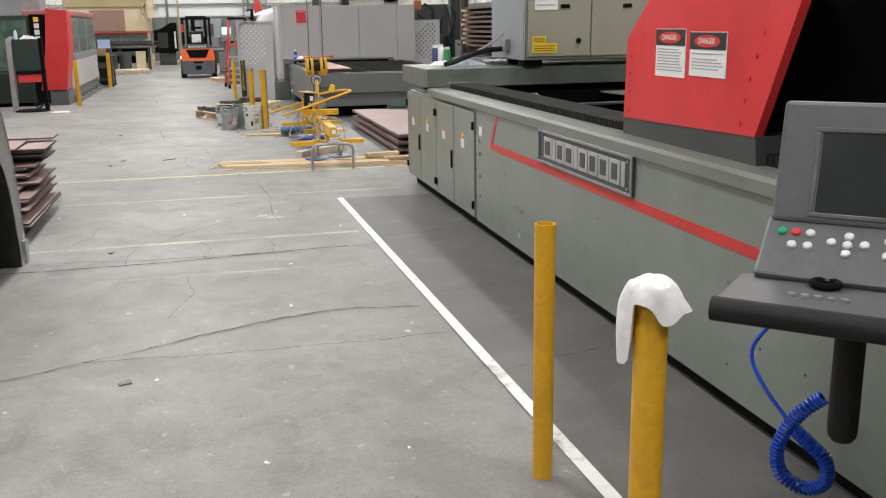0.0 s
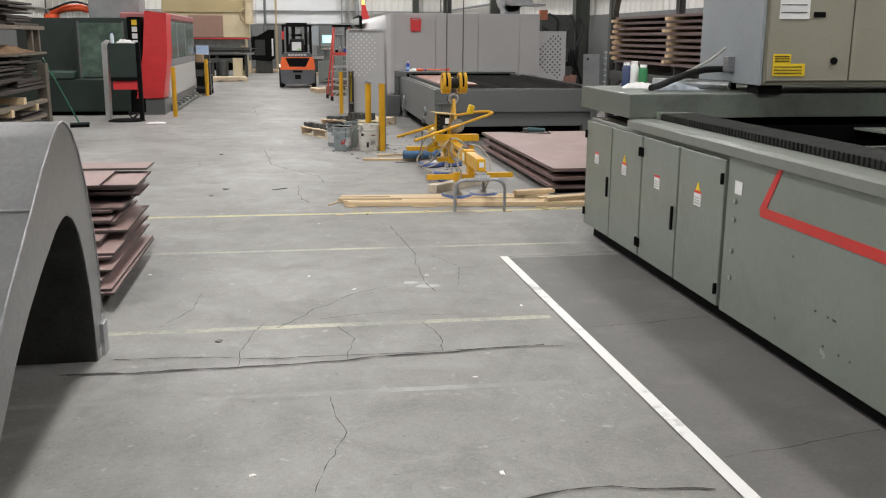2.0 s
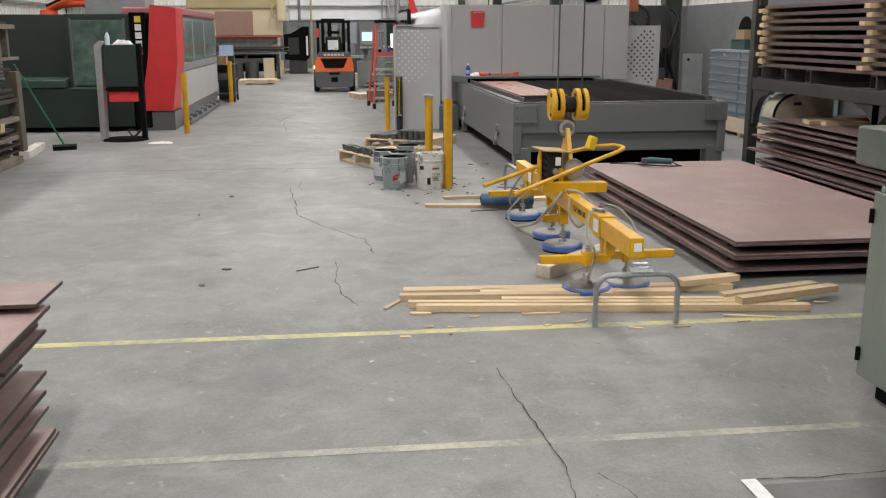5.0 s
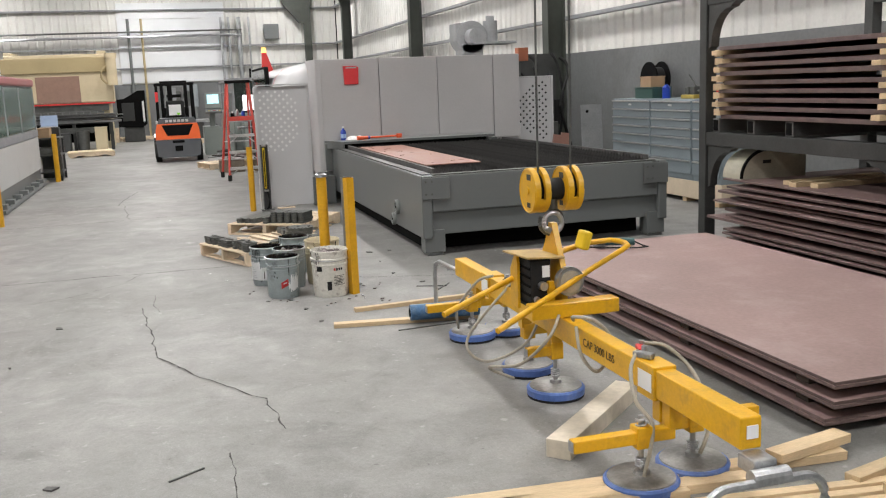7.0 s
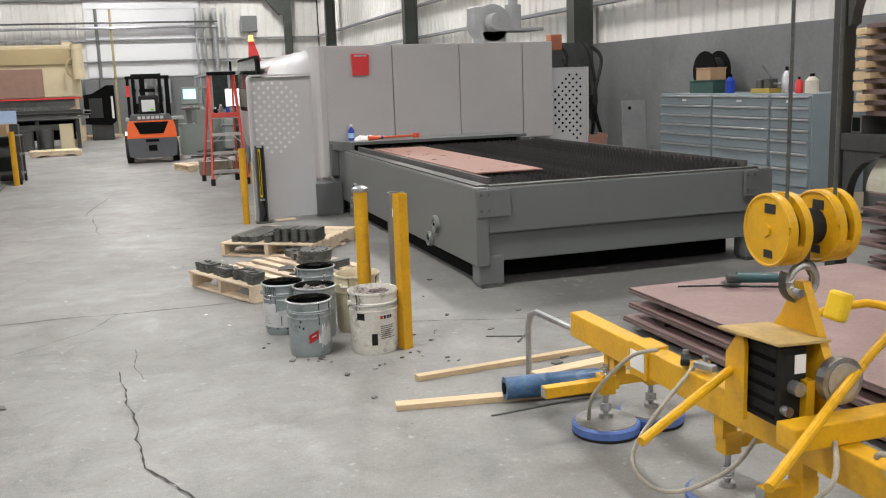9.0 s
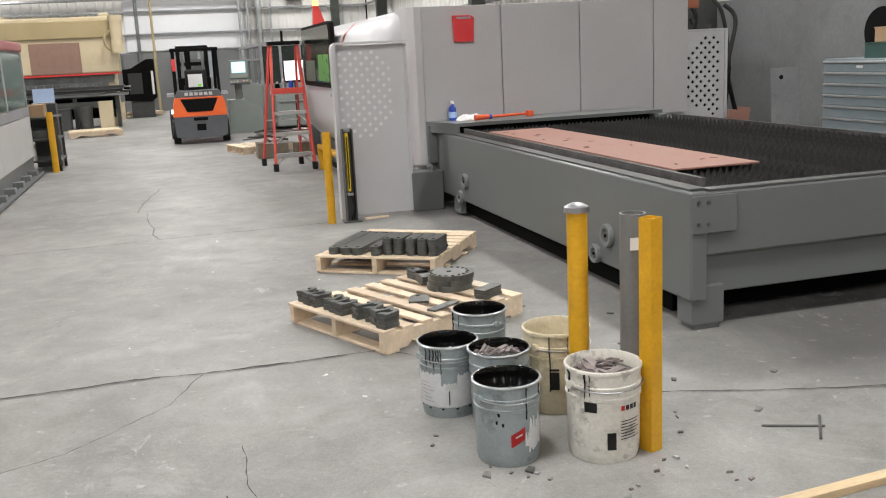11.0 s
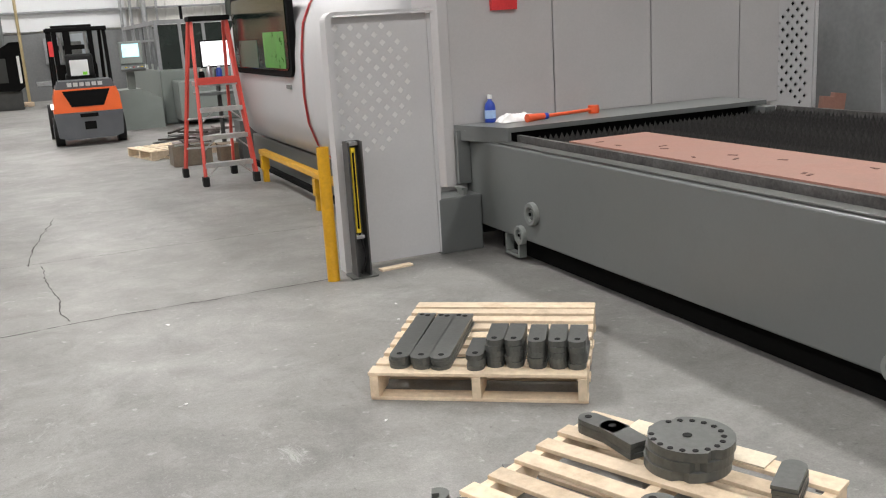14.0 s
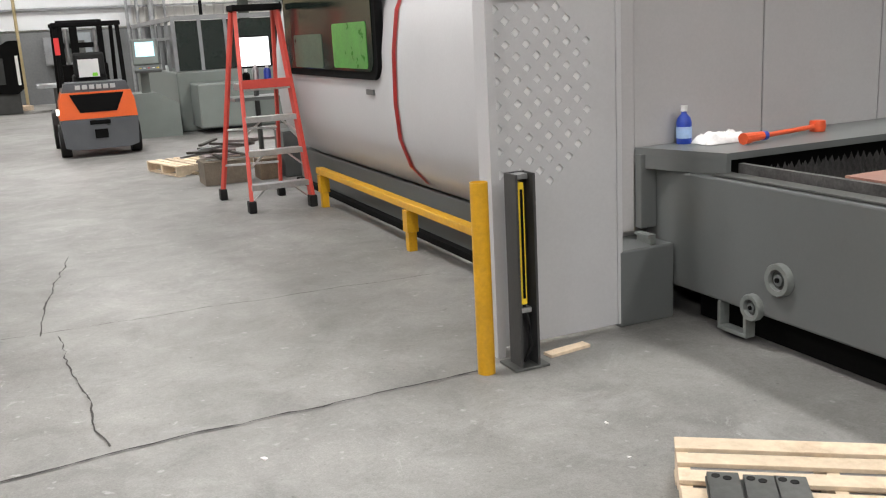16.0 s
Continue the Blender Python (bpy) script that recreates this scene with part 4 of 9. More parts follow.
def perforated(name, parent, x0, z0, nx, nz, c, y, keep, material, margin, top_pad, t=0.012, label=""):
    """A sheet with real diamond holes where keep(i, j) says so, and a plain rest."""
    bm = B()
    h = c * 0.43
    cache = {}

    def v(x, z):
        k = (round(x, 5), round(z, 5))
        if k not in cache:
            cache[k] = bm.verts.new((x, y, z))
        return cache[k]
    for i in range(nx):
        for j in range(nz):
            xa, za = x0 + c * i, z0 + c * j
            xm, zm, xb, zb = xa + c / 2, za + c / 2, xa + c, za + c
            if keep(i, j):
                w_, e_, s_, n_ = v(xm - h, zm), v(xm + h, zm), v(xm, zm - h), v(xm, zm + h)
                bm.faces.new((v(xa, za), v(xb, za), s_))
                bm.faces.new((v(xb, za), v(xb, zb), e_))
                bm.faces.new((v(xb, zb), v(xa, zb), n_))
                bm.faces.new((v(xa, zb), v(xa, za), w_))
                bm.faces.new((v(xa, za), s_, w_))
                bm.faces.new((v(xb, za), e_, s_))
                bm.faces.new((v(xb, zb), n_, e_))
                bm.faces.new((v(xa, zb), w_, n_))
            else:
                bm.faces.new((v(xa, za), v(xb, za), v(xb, zb), v(xa, zb)))
    bmesh.ops.recalc_face_normals(bm, faces=bm.faces[:])
    bmesh.ops.solidify(bm, geom=bm.faces[:], thickness=t)
    return part(name, bm, material, parent, label)


c_ = 0.0535
PANEL_Y = 22.262


def near_hole(i, j):
    x, z = 1.01 + c_ * (i + 0.5), 0.6185 + c_ * (j + 0.5)
    return (i + j) % 2 == 0 and i < 10 and z < 1.585 + (1.431 - x) * 1.1 and z > 0.70 + (x - 1.227) * 1.06 and z > 0.76


perforated("guard_panel", by, 1.01, 0.6185, 12, 19, c_, PANEL_Y, near_hole, M_BYW, 0, 0, t=0.002, label="pale panel with diamond holes")
for q in ((0.985, 1.01, 0.6185, 1.68), (1.652, 1.68, 0.6185, 1.68), (1.01, 1.652, 1.635, 1.68), (0.985, 1.68, 0.02, 0.6185)):
    part("panel_sheet", box(B(), q[0], q[1], PANEL_Y - 0.001, PANEL_Y + 0.002, q[2], q[3]), M_BYW, by)
bm = B()
outl = [(0.95, 0.0)] + [(p.x, p.z) for p in arc((1.01, 0, 1.65), 0.06, 180, 90, 6)] + [(1.71, 1.71), (1.71, 1.692)] + [(p.x, p.z) for p in arc((1.03, 0, 1.652), 0.04, 90, 180, 6)] + [(0.99, 0.0)]
prism(bm, outl, "y", 22.18, 22.30)
part("panel_edge", bm, M_BYW, by, smooth=False)
part("panel_stile", box(B(), 1.68, 1.71, 22.252, 22.29, 0.02, 1.675, 0.004), M_BYW, by)
# white sheet added behind the holes; their brightness is put into its colour
part("panel_backing", box(B(), 0.992, 1.675, PANEL_Y + 0.0075, PANEL_Y + 0.0115, 0.03, 1.66), M_WHITE, by, "white sheet added to brighten the panel's holes")


def far_hole(i, j):
    x, z = c_ * (i + 0.5), c_ * (j + 0.5)
    return (i + j) % 2 == 0 and i < 10 and 1 < j < 19 and z > 0.42 - 0.75 * x and z < 0.70 + 1.1 * x


perforated("guard_panel", by, 4.965, 0.60, 11, 20, c_, 22.70, far_hole, M_BYW, 0, 0)
# dark sheet added here to make this panel's holes come out dark
part("panel_backing", box(B(), 4.97, 5.545, 22.75, 22.758, 0.61, 1.66), M_RUBBER, by, "dark sheet added to darken the far panel's holes")
bm = B()
box(bm, 5.555, 5.59, 22.67, 22.74, 0.55, 1.69, 0.004)
box(bm, 4.965, 5.555, 22.68, 22.73, 1.672, 1.69, 0.003)
part("panel_edge", bm, M_BYW, by)
part("rear_frame", box(B(), 4.96, 5.56, 22.80, 26.0, 0.0, 0.6), M_BYD, by)
# red holder hung on the hood
bm = B()
prism(bm, [(2.265, 1.67), (2.465, 1.67), (2.475, 1.91), (2.43, 1.93), (2.255, 1.93)], "y", 22.42, 22.458)
rh = part("document_holder", bm, M_RED, by, "red plastic document holder")
bm = B()
box(bm, 2.29, 2.44, 22.412, 22.419, 1.895, 1.915)
part("holder_clip", bm, M_GALV, rh)
# cabin window; green plates on the pane carry the inside's light as colour
bm = B()
def rr_rect(y0, y1, z0, z1, r, n=5):
    out = []
    for (cy, cz, a0) in ((y1 - r, z1 - r, 0), (y0 + r, z1 - r, 90), (y0 + r, z0 + r, 180), (y1 - r, z0 + r, 270)):
        out += [(p.x, p.z) for p in arc((cy, 0, cz), r, a0, a0 + 90, n)]
    return out
prism(bm, rr_rect(24.78, 27.25, 1.20, 2.02, 0.12), "x", 1.395, 1.455)
wf = part("window_frame", bm, M_BLACK, by, "black rubber window surround")
bm = B()
prism(bm, rr_rect(24.84, 27.19, 1.26, 1.98, 0.10), "x", 1.385, 1.394)
wp = part("window_pane", bm, MATS["flat_black"], wf, "tinted cabin window")
wp.data.materials[0] = mat("dark_tinted_pane", (0.012, 0.02, 0.016), 0.08, var=0.1, spec=0.6)
for ya, yb, za, zb in ((24.95, 25.75, 1.28, 1.62), (26.05, 26.9, 1.27, 1.55)):
    bm = B()
    prism(bm, rr_rect(ya, yb, za, zb, 0.03), "x", 1.379, 1.3845)
    part("green_light_pane", bm, M_GLASS_GR if ya < 25 else M_GLASS_DIM, wf, "green plate coloured for the lit work space inside")
bm = B()
box(bm, 1.405, 1.42, 24.95, 25.10, 1.09, 1.13)
part("maker_badge", bm, M_BYD, by)
bm = B()
box(bm, 1.50, 1.52, 27.35, 27.40, 1.15, 1.9)
part("door_handle", bm, M_BLACK, by)
# grey sensor column in front of the panel
sc = thing("light_curtain_post", (1.02, 22.05, 0), "dark light-curtain post with a yellow sensor strip", "safety sensor")
bm = B()
prism(bm, [(-0.05, -0.06), (-0.038, -0.06), (-0.038, 0.03), (0.038, 0.03), (0.038, -0.06), (0.05, -0.06), (0.05, 0.045), (-0.05, 0.045)], "z", 0.012, 0.90)
part("channel", bm, mat("dark_anodised", (0.06, 0.06, 0.06), 0.45, 0.3), sc)
part("base_plate", box(B(), -0.09, 0.09, -0.08, 0.08, 0, 0.012, 0.003), M_STEEL_DK, sc)
part("sensor_strip", box(B(), -0.024, 0.006, -0.035, 0.02, 0.30, 0.86, 0.004), M_LABEL_YEL, sc)
part("sensor_window", box(B(), -0.016, -0.004, -0.040, -0.0355, 0.33, 0.83), M_BLACK, sc)
for zc in (0.27, 0.885):
    part("sensor_clip", box(B(), -0.03, 0.03, -0.03, 0.028, zc - 0.012, zc + 0.012, 0.003), M_GALV, sc)
part("cable", tube(B(), [(0, -0.01, 0.30), (0.02, -0.02, 0.2), (0.03, -0.02, 0.1), (0.0, 0.0, 0.013)], 0.008, 6), M_RUBBER, sc)
# items on the portal
bo = thing("cleaner_bottle", (2.20, 22.40, 0.884), "blue plastic bottle with white label on the portal", "bottle")
M_BLUEP = mat("blue_plastic", (0.015, 0.05, 0.36), 0.3, var=0.08)
part("body", lathe(B(), [(0.0, 0.0), (0.046, 0.0), (0.048, 0.01), (0.048, 0.13), (0.040, 0.16), (0.018, 0.185), (0.016, 0.20), (0.0, 0.20)], 20), M_BLUEP, bo, smooth=True)
part("cap", lathe(B(), [(0.0, 0.2), (0.021, 0.2), (0.021, 0.235), (0.0, 0.236)], 16), M_WHITE, bo)
part("label", lathe(B(), [(0.0486, 0.035), (0.0488, 0.036), (0.0488, 0.105), (0.0486, 0.106)], 20), mat("pale_blue_label", (0.35, 0.50, 0.75), 0.5), bo)
bo.scale = (0.84, 0.84, 0.84)


def rag(name, loc, sx, sy, h, seed, label, material, drape=0.0):
    bm = B()
    bmesh.ops.create_grid(bm, x_segments=22, y_segments=22, size=0.5)
    noise.seed_set(seed)
    for v_ in bm.verts:
        x, y = v_.co.x, v_.co.y
        f = max(0.0, 1 - (2 * x) ** 4) * max(0.0, 1 - (2 * y) ** 4)
        z = 0.006 + f * h * (0.55 + 0.8 * abs(noise.noise(Vector((x * 5, y * 5, seed))))) + 0.015 * f * abs(noise.noise(Vector((x * 14, y * 14, seed + 3))))
        wob = 1 + 0.18 * noise.noise(Vector((x * 2.5, y * 2.5, seed + 9)))
        v_.co = Vector((x * sx * wob, y * sy * wob, z))
    bmesh.ops.solidify(bm, geom=bm.faces[:], thickness=0.003)
    noise.seed_set(1)
    ob = single(name, bm, material, label, "rag", smooth=True)
    ob.location = loc
    return ob


M_CLOTH = mat("white_cloth", (0.74, 0.73, 0.72), 0.9, var=0.08, scale=20, bump=0.1)
rag("rag", (2.37, 22.30, 0.884), 0.30, 0.17, 0.06, 5, "crumpled white rag on the portal", M_CLOTH)
hm = thing("orange_wrench", (2.70, 22.20, 0.884), "orange long-handled tool lying on the portal", "tool", rz=12.7)
M_ORANGE = mat("orange_plastic", (0.72, 0.10, 0.03), 0.4, var=0.08)
part("shaft", cyl(B(), (-0.30, 0, 0.03), (0.28, 0, 0.03), 0.013, seg=10), M_ORANGE, hm)
part("grip", cyl(B(), (-0.36, 0, 0.032), (-0.20, 0, 0.032), 0.030, 0.022, seg=12), M_ORANGE, hm)
part("head", lathe(B(), [(0.0, 0.0), (0.04, 0.002), (0.045, 0.03), (0.04, 0.06), (0.0, 0.062)], 14, (0.30, 0, 0)), M_ORANGE, hm, smooth=True)
part("collar", cyl(B(), (-0.2, 0, 0.03), (-0.17, 0, 0.03), 0.024, seg=12), M_BLUEP, hm)
# sheet on the slats
sh = thing("primed_sheet", (2.51, 19.70, 0.826), "red-brown primed steel sheet lying on the slats", "metal sheet", rz=0)
bm = B()
box(bm, -0.29, 0.29, -1.66, 1.65, 0.0, 0.010)
part("sheet", bm, M_COPPER, sh)
rng = random.Random(12)
for k in range(14):
    bm = B()
    obox(bm, pose(rng.uniform(-0.23, 0.23), rng.uniform(-1.5, 1.5), 0.0115, 0, 0, rng.uniform(0, 180)), 0.05, 0.018, 0.002)
    part("scale_mark", bm, mat("dark_scale_mark", (0.13, 0.06, 0.05), 0.6), sh)
# warning beacon on the cabin
bc = thing("warning_beacon", (1.75, 27.6, 1.99), "red wedge with an amber lit beacon on the cabin", "beacon")
part("wedge", prism(B(), [(-0.12, 0.0), (0.10, 0.0), (-0.02, 0.36), (-0.10, 0.36)], "y", -0.05, 0.05), M_RED_STRIPE, bc)
part("lamp", cyl(B(), (-0.06, 0, 0.36), (-0.06, 0, 0.46), 0.045, 0.035, seg=14), mat("amber_lamp", (0.8, 0.35, 0.05), 0.3, emit=(1.0, 0.5, 0.12, 3.0)), bc)

# yellow low guard rail
gr = thing("guard_rail", (1.46, 24.6, 0), "low yellow steel guard rail on square posts", "rail")
part("top_bar", box(B(), -0.038, 0.038, -2.2, 2.1, 0.305, 0.36, 0.008), M_YEL, gr)
for py in (-2.0, -0.1, 2.0):
    p_ = part("post", box(B(), -0.032, 0.032, py - 0.032, py + 0.032, 0.0, 0.304, 0.004), M_YEL, gr)
    part("sleeve", box(B(), -0.044, 0.044, py - 0.044, py + 0.044, 0.14, 0.30, 0.004), M_YEL, p_)


def pipe_bollard(x, y, h, r, material, label, cap=False, name="bollard", group="bollards"):
    e = thing(name, (x, y, 0), label, "bollard", group)
    bm = lathe(B(), [(r, 0.0), (r, h), (r * 0.86, h), (r * 0.86, h - 0.12), (0, h - 0.12)], 24)
    part("pipe", bm, material, e, smooth=True)
    if cap:
        part("cap", lathe(B(), [(0, h + 0.028), (r * 0.6, h + 0.026), (r + 0.008, h + 0.012), (r + 0.010, h - 0.008), (r, h - 0.008)], 24), M_GALV, e, "dull grey cap", smooth=True)
    return e


pipe_bollard(1.315, 3.97, 0.93, 0.036, M_YEL, "yellow painted steel pipe bollard")
pipe_bollard(1.22, 2.99, 0.975, 0.040, M_YEL, "yellow pipe bollard with a white towel over it")
pipe_bollard(0.935, 16.58, 0.93, 0.042, M_YEL, "yellow pipe bollard with a grey cap behind pails", cap=True)
gp_ = pipe_bollard(1.125, 16.47, 0.915, 0.052, mat("grey_pipe_paint", (0.16, 0.16, 0.155), 0.5, var=0.12), "plain grey steel pipe post", cap=False)
part("paper_tag", obox(B(), pose(-0.012, -0.0535, 0.80, 0, 0, -12), 0.05, 0.0015, 0.05), M_WHITE, gp_)
pipe_bollard(0.822, 22.05, 0.88, 0.040, M_YEL, "yellow pipe bollard at the machine's corner")
pipe_bollard(-2.43, 22.35, 0.96, 0.045, M_YEL, "ochre pipe bollard beside the red machine")
pipe_bollard(-2.40, 29.1, 0.95, 0.05, M_YEL, "ochre pipe bollard beside a cart")
sq = thing("bollard", (1.10, 16.28, 0), "yellow square steel tube bollard", "bollard", "bollards", rz=20)
bm = B()
s_, i_ = 0.031, 0.026
prism(bm, [(-s_, -s_), (s_, -s_), (s_, s_), (-s_, s_)], "z", 0, 0.80)
for q in ((-s_, s_, -s_, -i_), (-s_, s_, i_, s_), (-s_, -i_, -i_, i_), (i_, s_, -i_, i_)):
    box(bm, *q, 0.80, 0.93)
part("tube", bm, M_YEL, sq)
# towel over the bollard: a cap, a short front lap, a pointed corner and one long hanging end
bm = B()
prof = []
nu, nv = 44, 30


def bump_at(a, centre, width, power=2):
    d = (a - radians(centre) + math.pi) % (2 * math.pi) - math.pi
    return math.exp(-abs(d / radians(width)) ** power)


for iu in range(nu + 1):
    row = []
    a = 2 * math.pi * iu / nu
    long_end, corner, front = bump_at(a, 150, 42, 6), bump_at(a, -32, 20), bump_at(a, -85, 30)
    hang = 0.035 + 0.165 * long_end ** 0.8 + 0.055 * corner + 0.05 * front
    for iv in range(nv + 1):
        d = iv / nv * (0.06 + hang)
        if d < 0.06:
            u = d / 0.06
            r, z = 0.052 * u, 1.011 - 0.020 * u * u + 0.004 * math.sin(5 * a) * u
        else:
            q = d - 0.06
            flare = 0.38 * corner + 0.10 * long_end * (1 - q / (hang + 0.001))
            r = 0.053 + q * flare + 0.012 * (1 - math.exp(-q / 0.03)) + 0.010 * math.sin(5 * a + 1) * min(1, q / 0.05)
            z = 0.991 - q * (0.97 - 0.30 * corner) + 0.003 * math.sin(40 * q + 3 * a)
        row.append(bm.verts.new((1.22 + r * math.cos(a), 2.99 + r * math.sin(a), z)))
    prof.append(row)
for u, v in zip(prof, prof[1:]):
    for q in range(nv):
        bm.faces.new((u[q], v[q], v[q + 1], u[q + 1]))
bmesh.ops.remove_doubles(bm, verts=bm.verts[:], dist=0.0004)
bmesh.ops.solidify(bm, geom=bm.faces[:], thickness=0.003)
single("towel", bm, M_CLOTH, "white shop towel draped over a bollard", "towel", base=(1.22, 2.99, 0.7), smooth=True)

# ---- pails ----
M_PAIL = mat("grey_pail_paint", (0.27, 0.31, 0.315), 0.36, 0.1, var=0.12, scale=5, stain=(0.03, 0.03, 0.03), stain_amt=0.75, stain_scale=6)
M_PAILW = mat("white_pail_plastic", (0.62, 0.60, 0.54), 0.45, var=0.14, scale=6, stain=(0.07, 0.05, 0.035), stain_amt=0.95, stain_scale=12)
M_PAILY = mat("yellowed_pail_plastic", (0.60, 0.53, 0.37), 0.5, var=0.14, scale=5, stain=(0.22, 0.16, 0.08), stain_amt=0.8, stain_scale=6)
M_OIL = mat("black_sludge", (0.003, 0.003, 0.003), 0.10, var=0.2, scale=4, bump=0.06, spec=0.4)


def pail(x, y, material, label, rz, fill, fill_z, drips=0, group="pails", size=1.0):
    e = thing("pail", (x, y, 0), label, "pail", group, rz=rz)
    e.scale = (size, size, size)
    R, H = 0.148, 0.37
    prof_ = [(0.0, 0.004), (0.128, 0.004), (0.131, 0.0), (0.133, 0.006), (0.138, 0.03), (0.139, 0.034)]
    z = 0.034
    prof_ += [(0.143, 0.25), (0.147, 0.253), (0.147, 0.262), (0.143, 0.266), (0.144, 0.295), (0.148, 0.298), (0.148, 0.306), (0.144, 0.31), (0.145, 0.352),
              (0.150, 0.355), (0.152, 0.362), (0.150, 0.369), (0.145, 0.37), (0.141, 0.366), (0.139, 0.34), (0.134, 0.03), (0.0, 0.03)]
    part("body", lathe(B(), prof_, 36), material, e, smooth=True)
    bm = B()
    bmesh.ops.create_circle(bm, cap_ends=True, segments=32, radius=0.1345, matrix=pose(0, 0, fill_z))
    bmesh.ops.solidify(bm, geom=bm.faces[:], thickness=0.01)
    part("filling", bm, fill, e)
    part("lining", lathe(B(), [(0.1335, fill_z), (0.1355, 0.335), (0.1385, 0.3655), (0.1425, 0.3712), (0.1455, 0.3712)], 36), M_OIL if size < 1 else material, e, smooth=True)
    for s in (-1, 1):
        part("ear", cyl(B(), (s * 0.143, 0, 0.305), (s * 0.160, 0, 0.305), 0.016, seg=12), material, e)
    hp = arc((0, 0, 0.305), 0.158, 180, 360, 20, (1, 0, 0), (0, 0.93, -0.10))
    part("wire_handle", tube(B(), [(p.x, p.y * 1.02, p.z - 0.5 * 0.10 * abs(p.y) * 4) for p in hp], 0.0028, 6), M_GALV, e)
    if size < 1:
        part("rim", tube(B(), arc((0, 0, 0.3635), 0.150, 0, 360, 40, (1, 0, 0), (0, 1, 0)), 0.0058, 8), M_GALV, e, "bare metal rim", smooth=True)
    rg = random.Random(int(x * 1000) + int(y * 10))
    runs = [rg.uniform(0, 2 * math.pi) for _ in range(4)]
    for k in range(drips):
        a = rg.choice(runs) + rg.gauss(0, 0.28)
        ln = rg.choice((0.04, 0.07, 0.10, 0.15, 0.22)) * rg.uniform(0.8, 1.2)
        bm = B()
        pts_ = []
        for q in range(5):
            zz = 0.36 - ln * q / 4
            rr_ = 0.1455 + (0.006 if 0.35 < zz else 0.0) + (0.004 if abs(zz - 0.302) < 0.01 or abs(zz - 0.258) < 0.01 else 0)
            if zz < 0.25:
                rr_ = 0.1440 - 0.018 * (0.25 - zz)
            aa = a + 0.01 * math.sin(q * 2 + k)
            pts_.append((rr_ * math.cos(aa), rr_ * math.sin(aa), zz))
        tube(bm, pts_, 0.0018 + 0.0022 * rg.random(), 6)
        part("drip", bm, M_OIL, e)
    return e


def wrap_label(e, a0, a1, z0, z1, material, name="paper_label", lift=0.0025, slope=0.0, torn=0.0, seed=1):
    """A label round the pail; slope tilts it, torn makes its edges ragged."""
    bm = B()
    n_ = 24 if torn else 12
    rg = random.Random(seed)
    rows = []
    for k in range(n_ + 1):
        a = radians(a0 + (a1 - a0) * k / n_)
        col = []
        for z in (z0 + slope * k / n_ + torn * 0.3 * rg.random(), z1 + slope * k / n_ - torn * rg.random() ** 2):
            r = 0.139 + (0.004 / 0.216) * (z - 0.034) + lift
            col.append(bm.verts.new((r * math.cos(a), r * math.sin(a), z)))
        rows.append(col)
    for u, v in zip(rows, rows[1:]):
        bm.faces.new((u[0], v[0], v[1], u[1]))
    bmesh.ops.solidify(bm, geom=bm.faces[:], thickness=0.0008)
    return part(name, bm, material, e)


M_TORN = mat("torn_paper", (0.88, 0.88, 0.88), 0.6, var=0.05, scale=14, stain=(0.62, 0.62, 0.62), stain_amt=0.4, stain_scale=20)
p1 = pail(0.49, 17.00, M_PAIL, "grey steel pail of black sludge with torn white label", 0, M_OIL, 0.305, 30, size=0.89)
wrap_label(p1, 0, 359, 0.046, 0.054, M_OIL, "oil_band", 0.0012)
wrap_label(p1, 165, 238, 0.056, 0.238, M_TORN, torn=0.02, seed=4)
wrap_label(p1, 238, 270, 0.056, 0.186, M_TORN, torn=0.02, seed=5)
wrap_label(p1, 270, 330, 0.056, 0.238, M_TORN, torn=0.03, seed=6)
wrap_label(p1, 246, 268, 0.150, 0.180, M_WHITE, "white_sticker", 0.0045, slope=0.008)
wrap_label(p1, 252, 254.5, 0.07, 0.14, M_INK, "ink_run", 0.0042, slope=0.01)
for k in range(6):
    wrap_label(p1, 184 + 5 * (k % 2), 222 - 6 * (k % 3), 0.085 + 0.019 * k, 0.0875 + 0.019 * k, M_GALV, "print_line", 0.0036)
p2 = pail(0.56, 16.44, M_PAIL, "grey steel pail of black sludge with red and white stickers", 20, M_OIL, 0.318, 20, size=0.89)
wrap_label(p2, 236, 262, 0.092, 0.150, M_LABEL_RED, "red_sticker", slope=0.034)
wrap_label(p2, 244, 256, 0.135, 0.143, M_WHITE, "sticker_print", 0.004, slope=0.012)
wrap_label(p2, 262, 272, 0.085, 0.16, M_TORN, "torn_scrap", torn=0.05, seed=9)
wrap_label(p2, 270, 306, 0.055, 0.22, M_TORN, "torn_scrap", slope=0.02, torn=0.08, seed=8)
for a_, z_ in ((210, 0.20), (221, 0.19), (214, 0.235)):
    wrap_label(p2, a_, a_ + 4, z_, z_ + 0.016, M_OIL, "splash", 0.002)
p3 = pail(0.66, 16.80, M_PAIL, "grey steel pail full of steel offcuts", 60, M_STEEL_DK, 0.30, 4, size=0.89)
p4 = pail(0.78, 17.42, M_PAIL, "grey steel pail with dripped black sludge", 110, M_OIL, 0.31, 18, size=0.89)
p5 = pail(0.95, 16.86, M_PAILY, "yellowed plastic pail with a stained rim", 30, mat("brown_residue", (0.20, 0.15, 0.08), 0.8, var=0.4, scale=9), 0.25, 5)
wrap_label(p5, 205, 222, 0.12, 0.20, M_INK, "dark_print")
wrap_label(p5, 205, 222, 0.205, 0.215, M_INK, "dark_print")
p6 = pail(0.925, 16.34, M_PAILW, "dirty white plastic pail full of metal offcuts", 10, M_STEEL_DK, 0.32, 7)
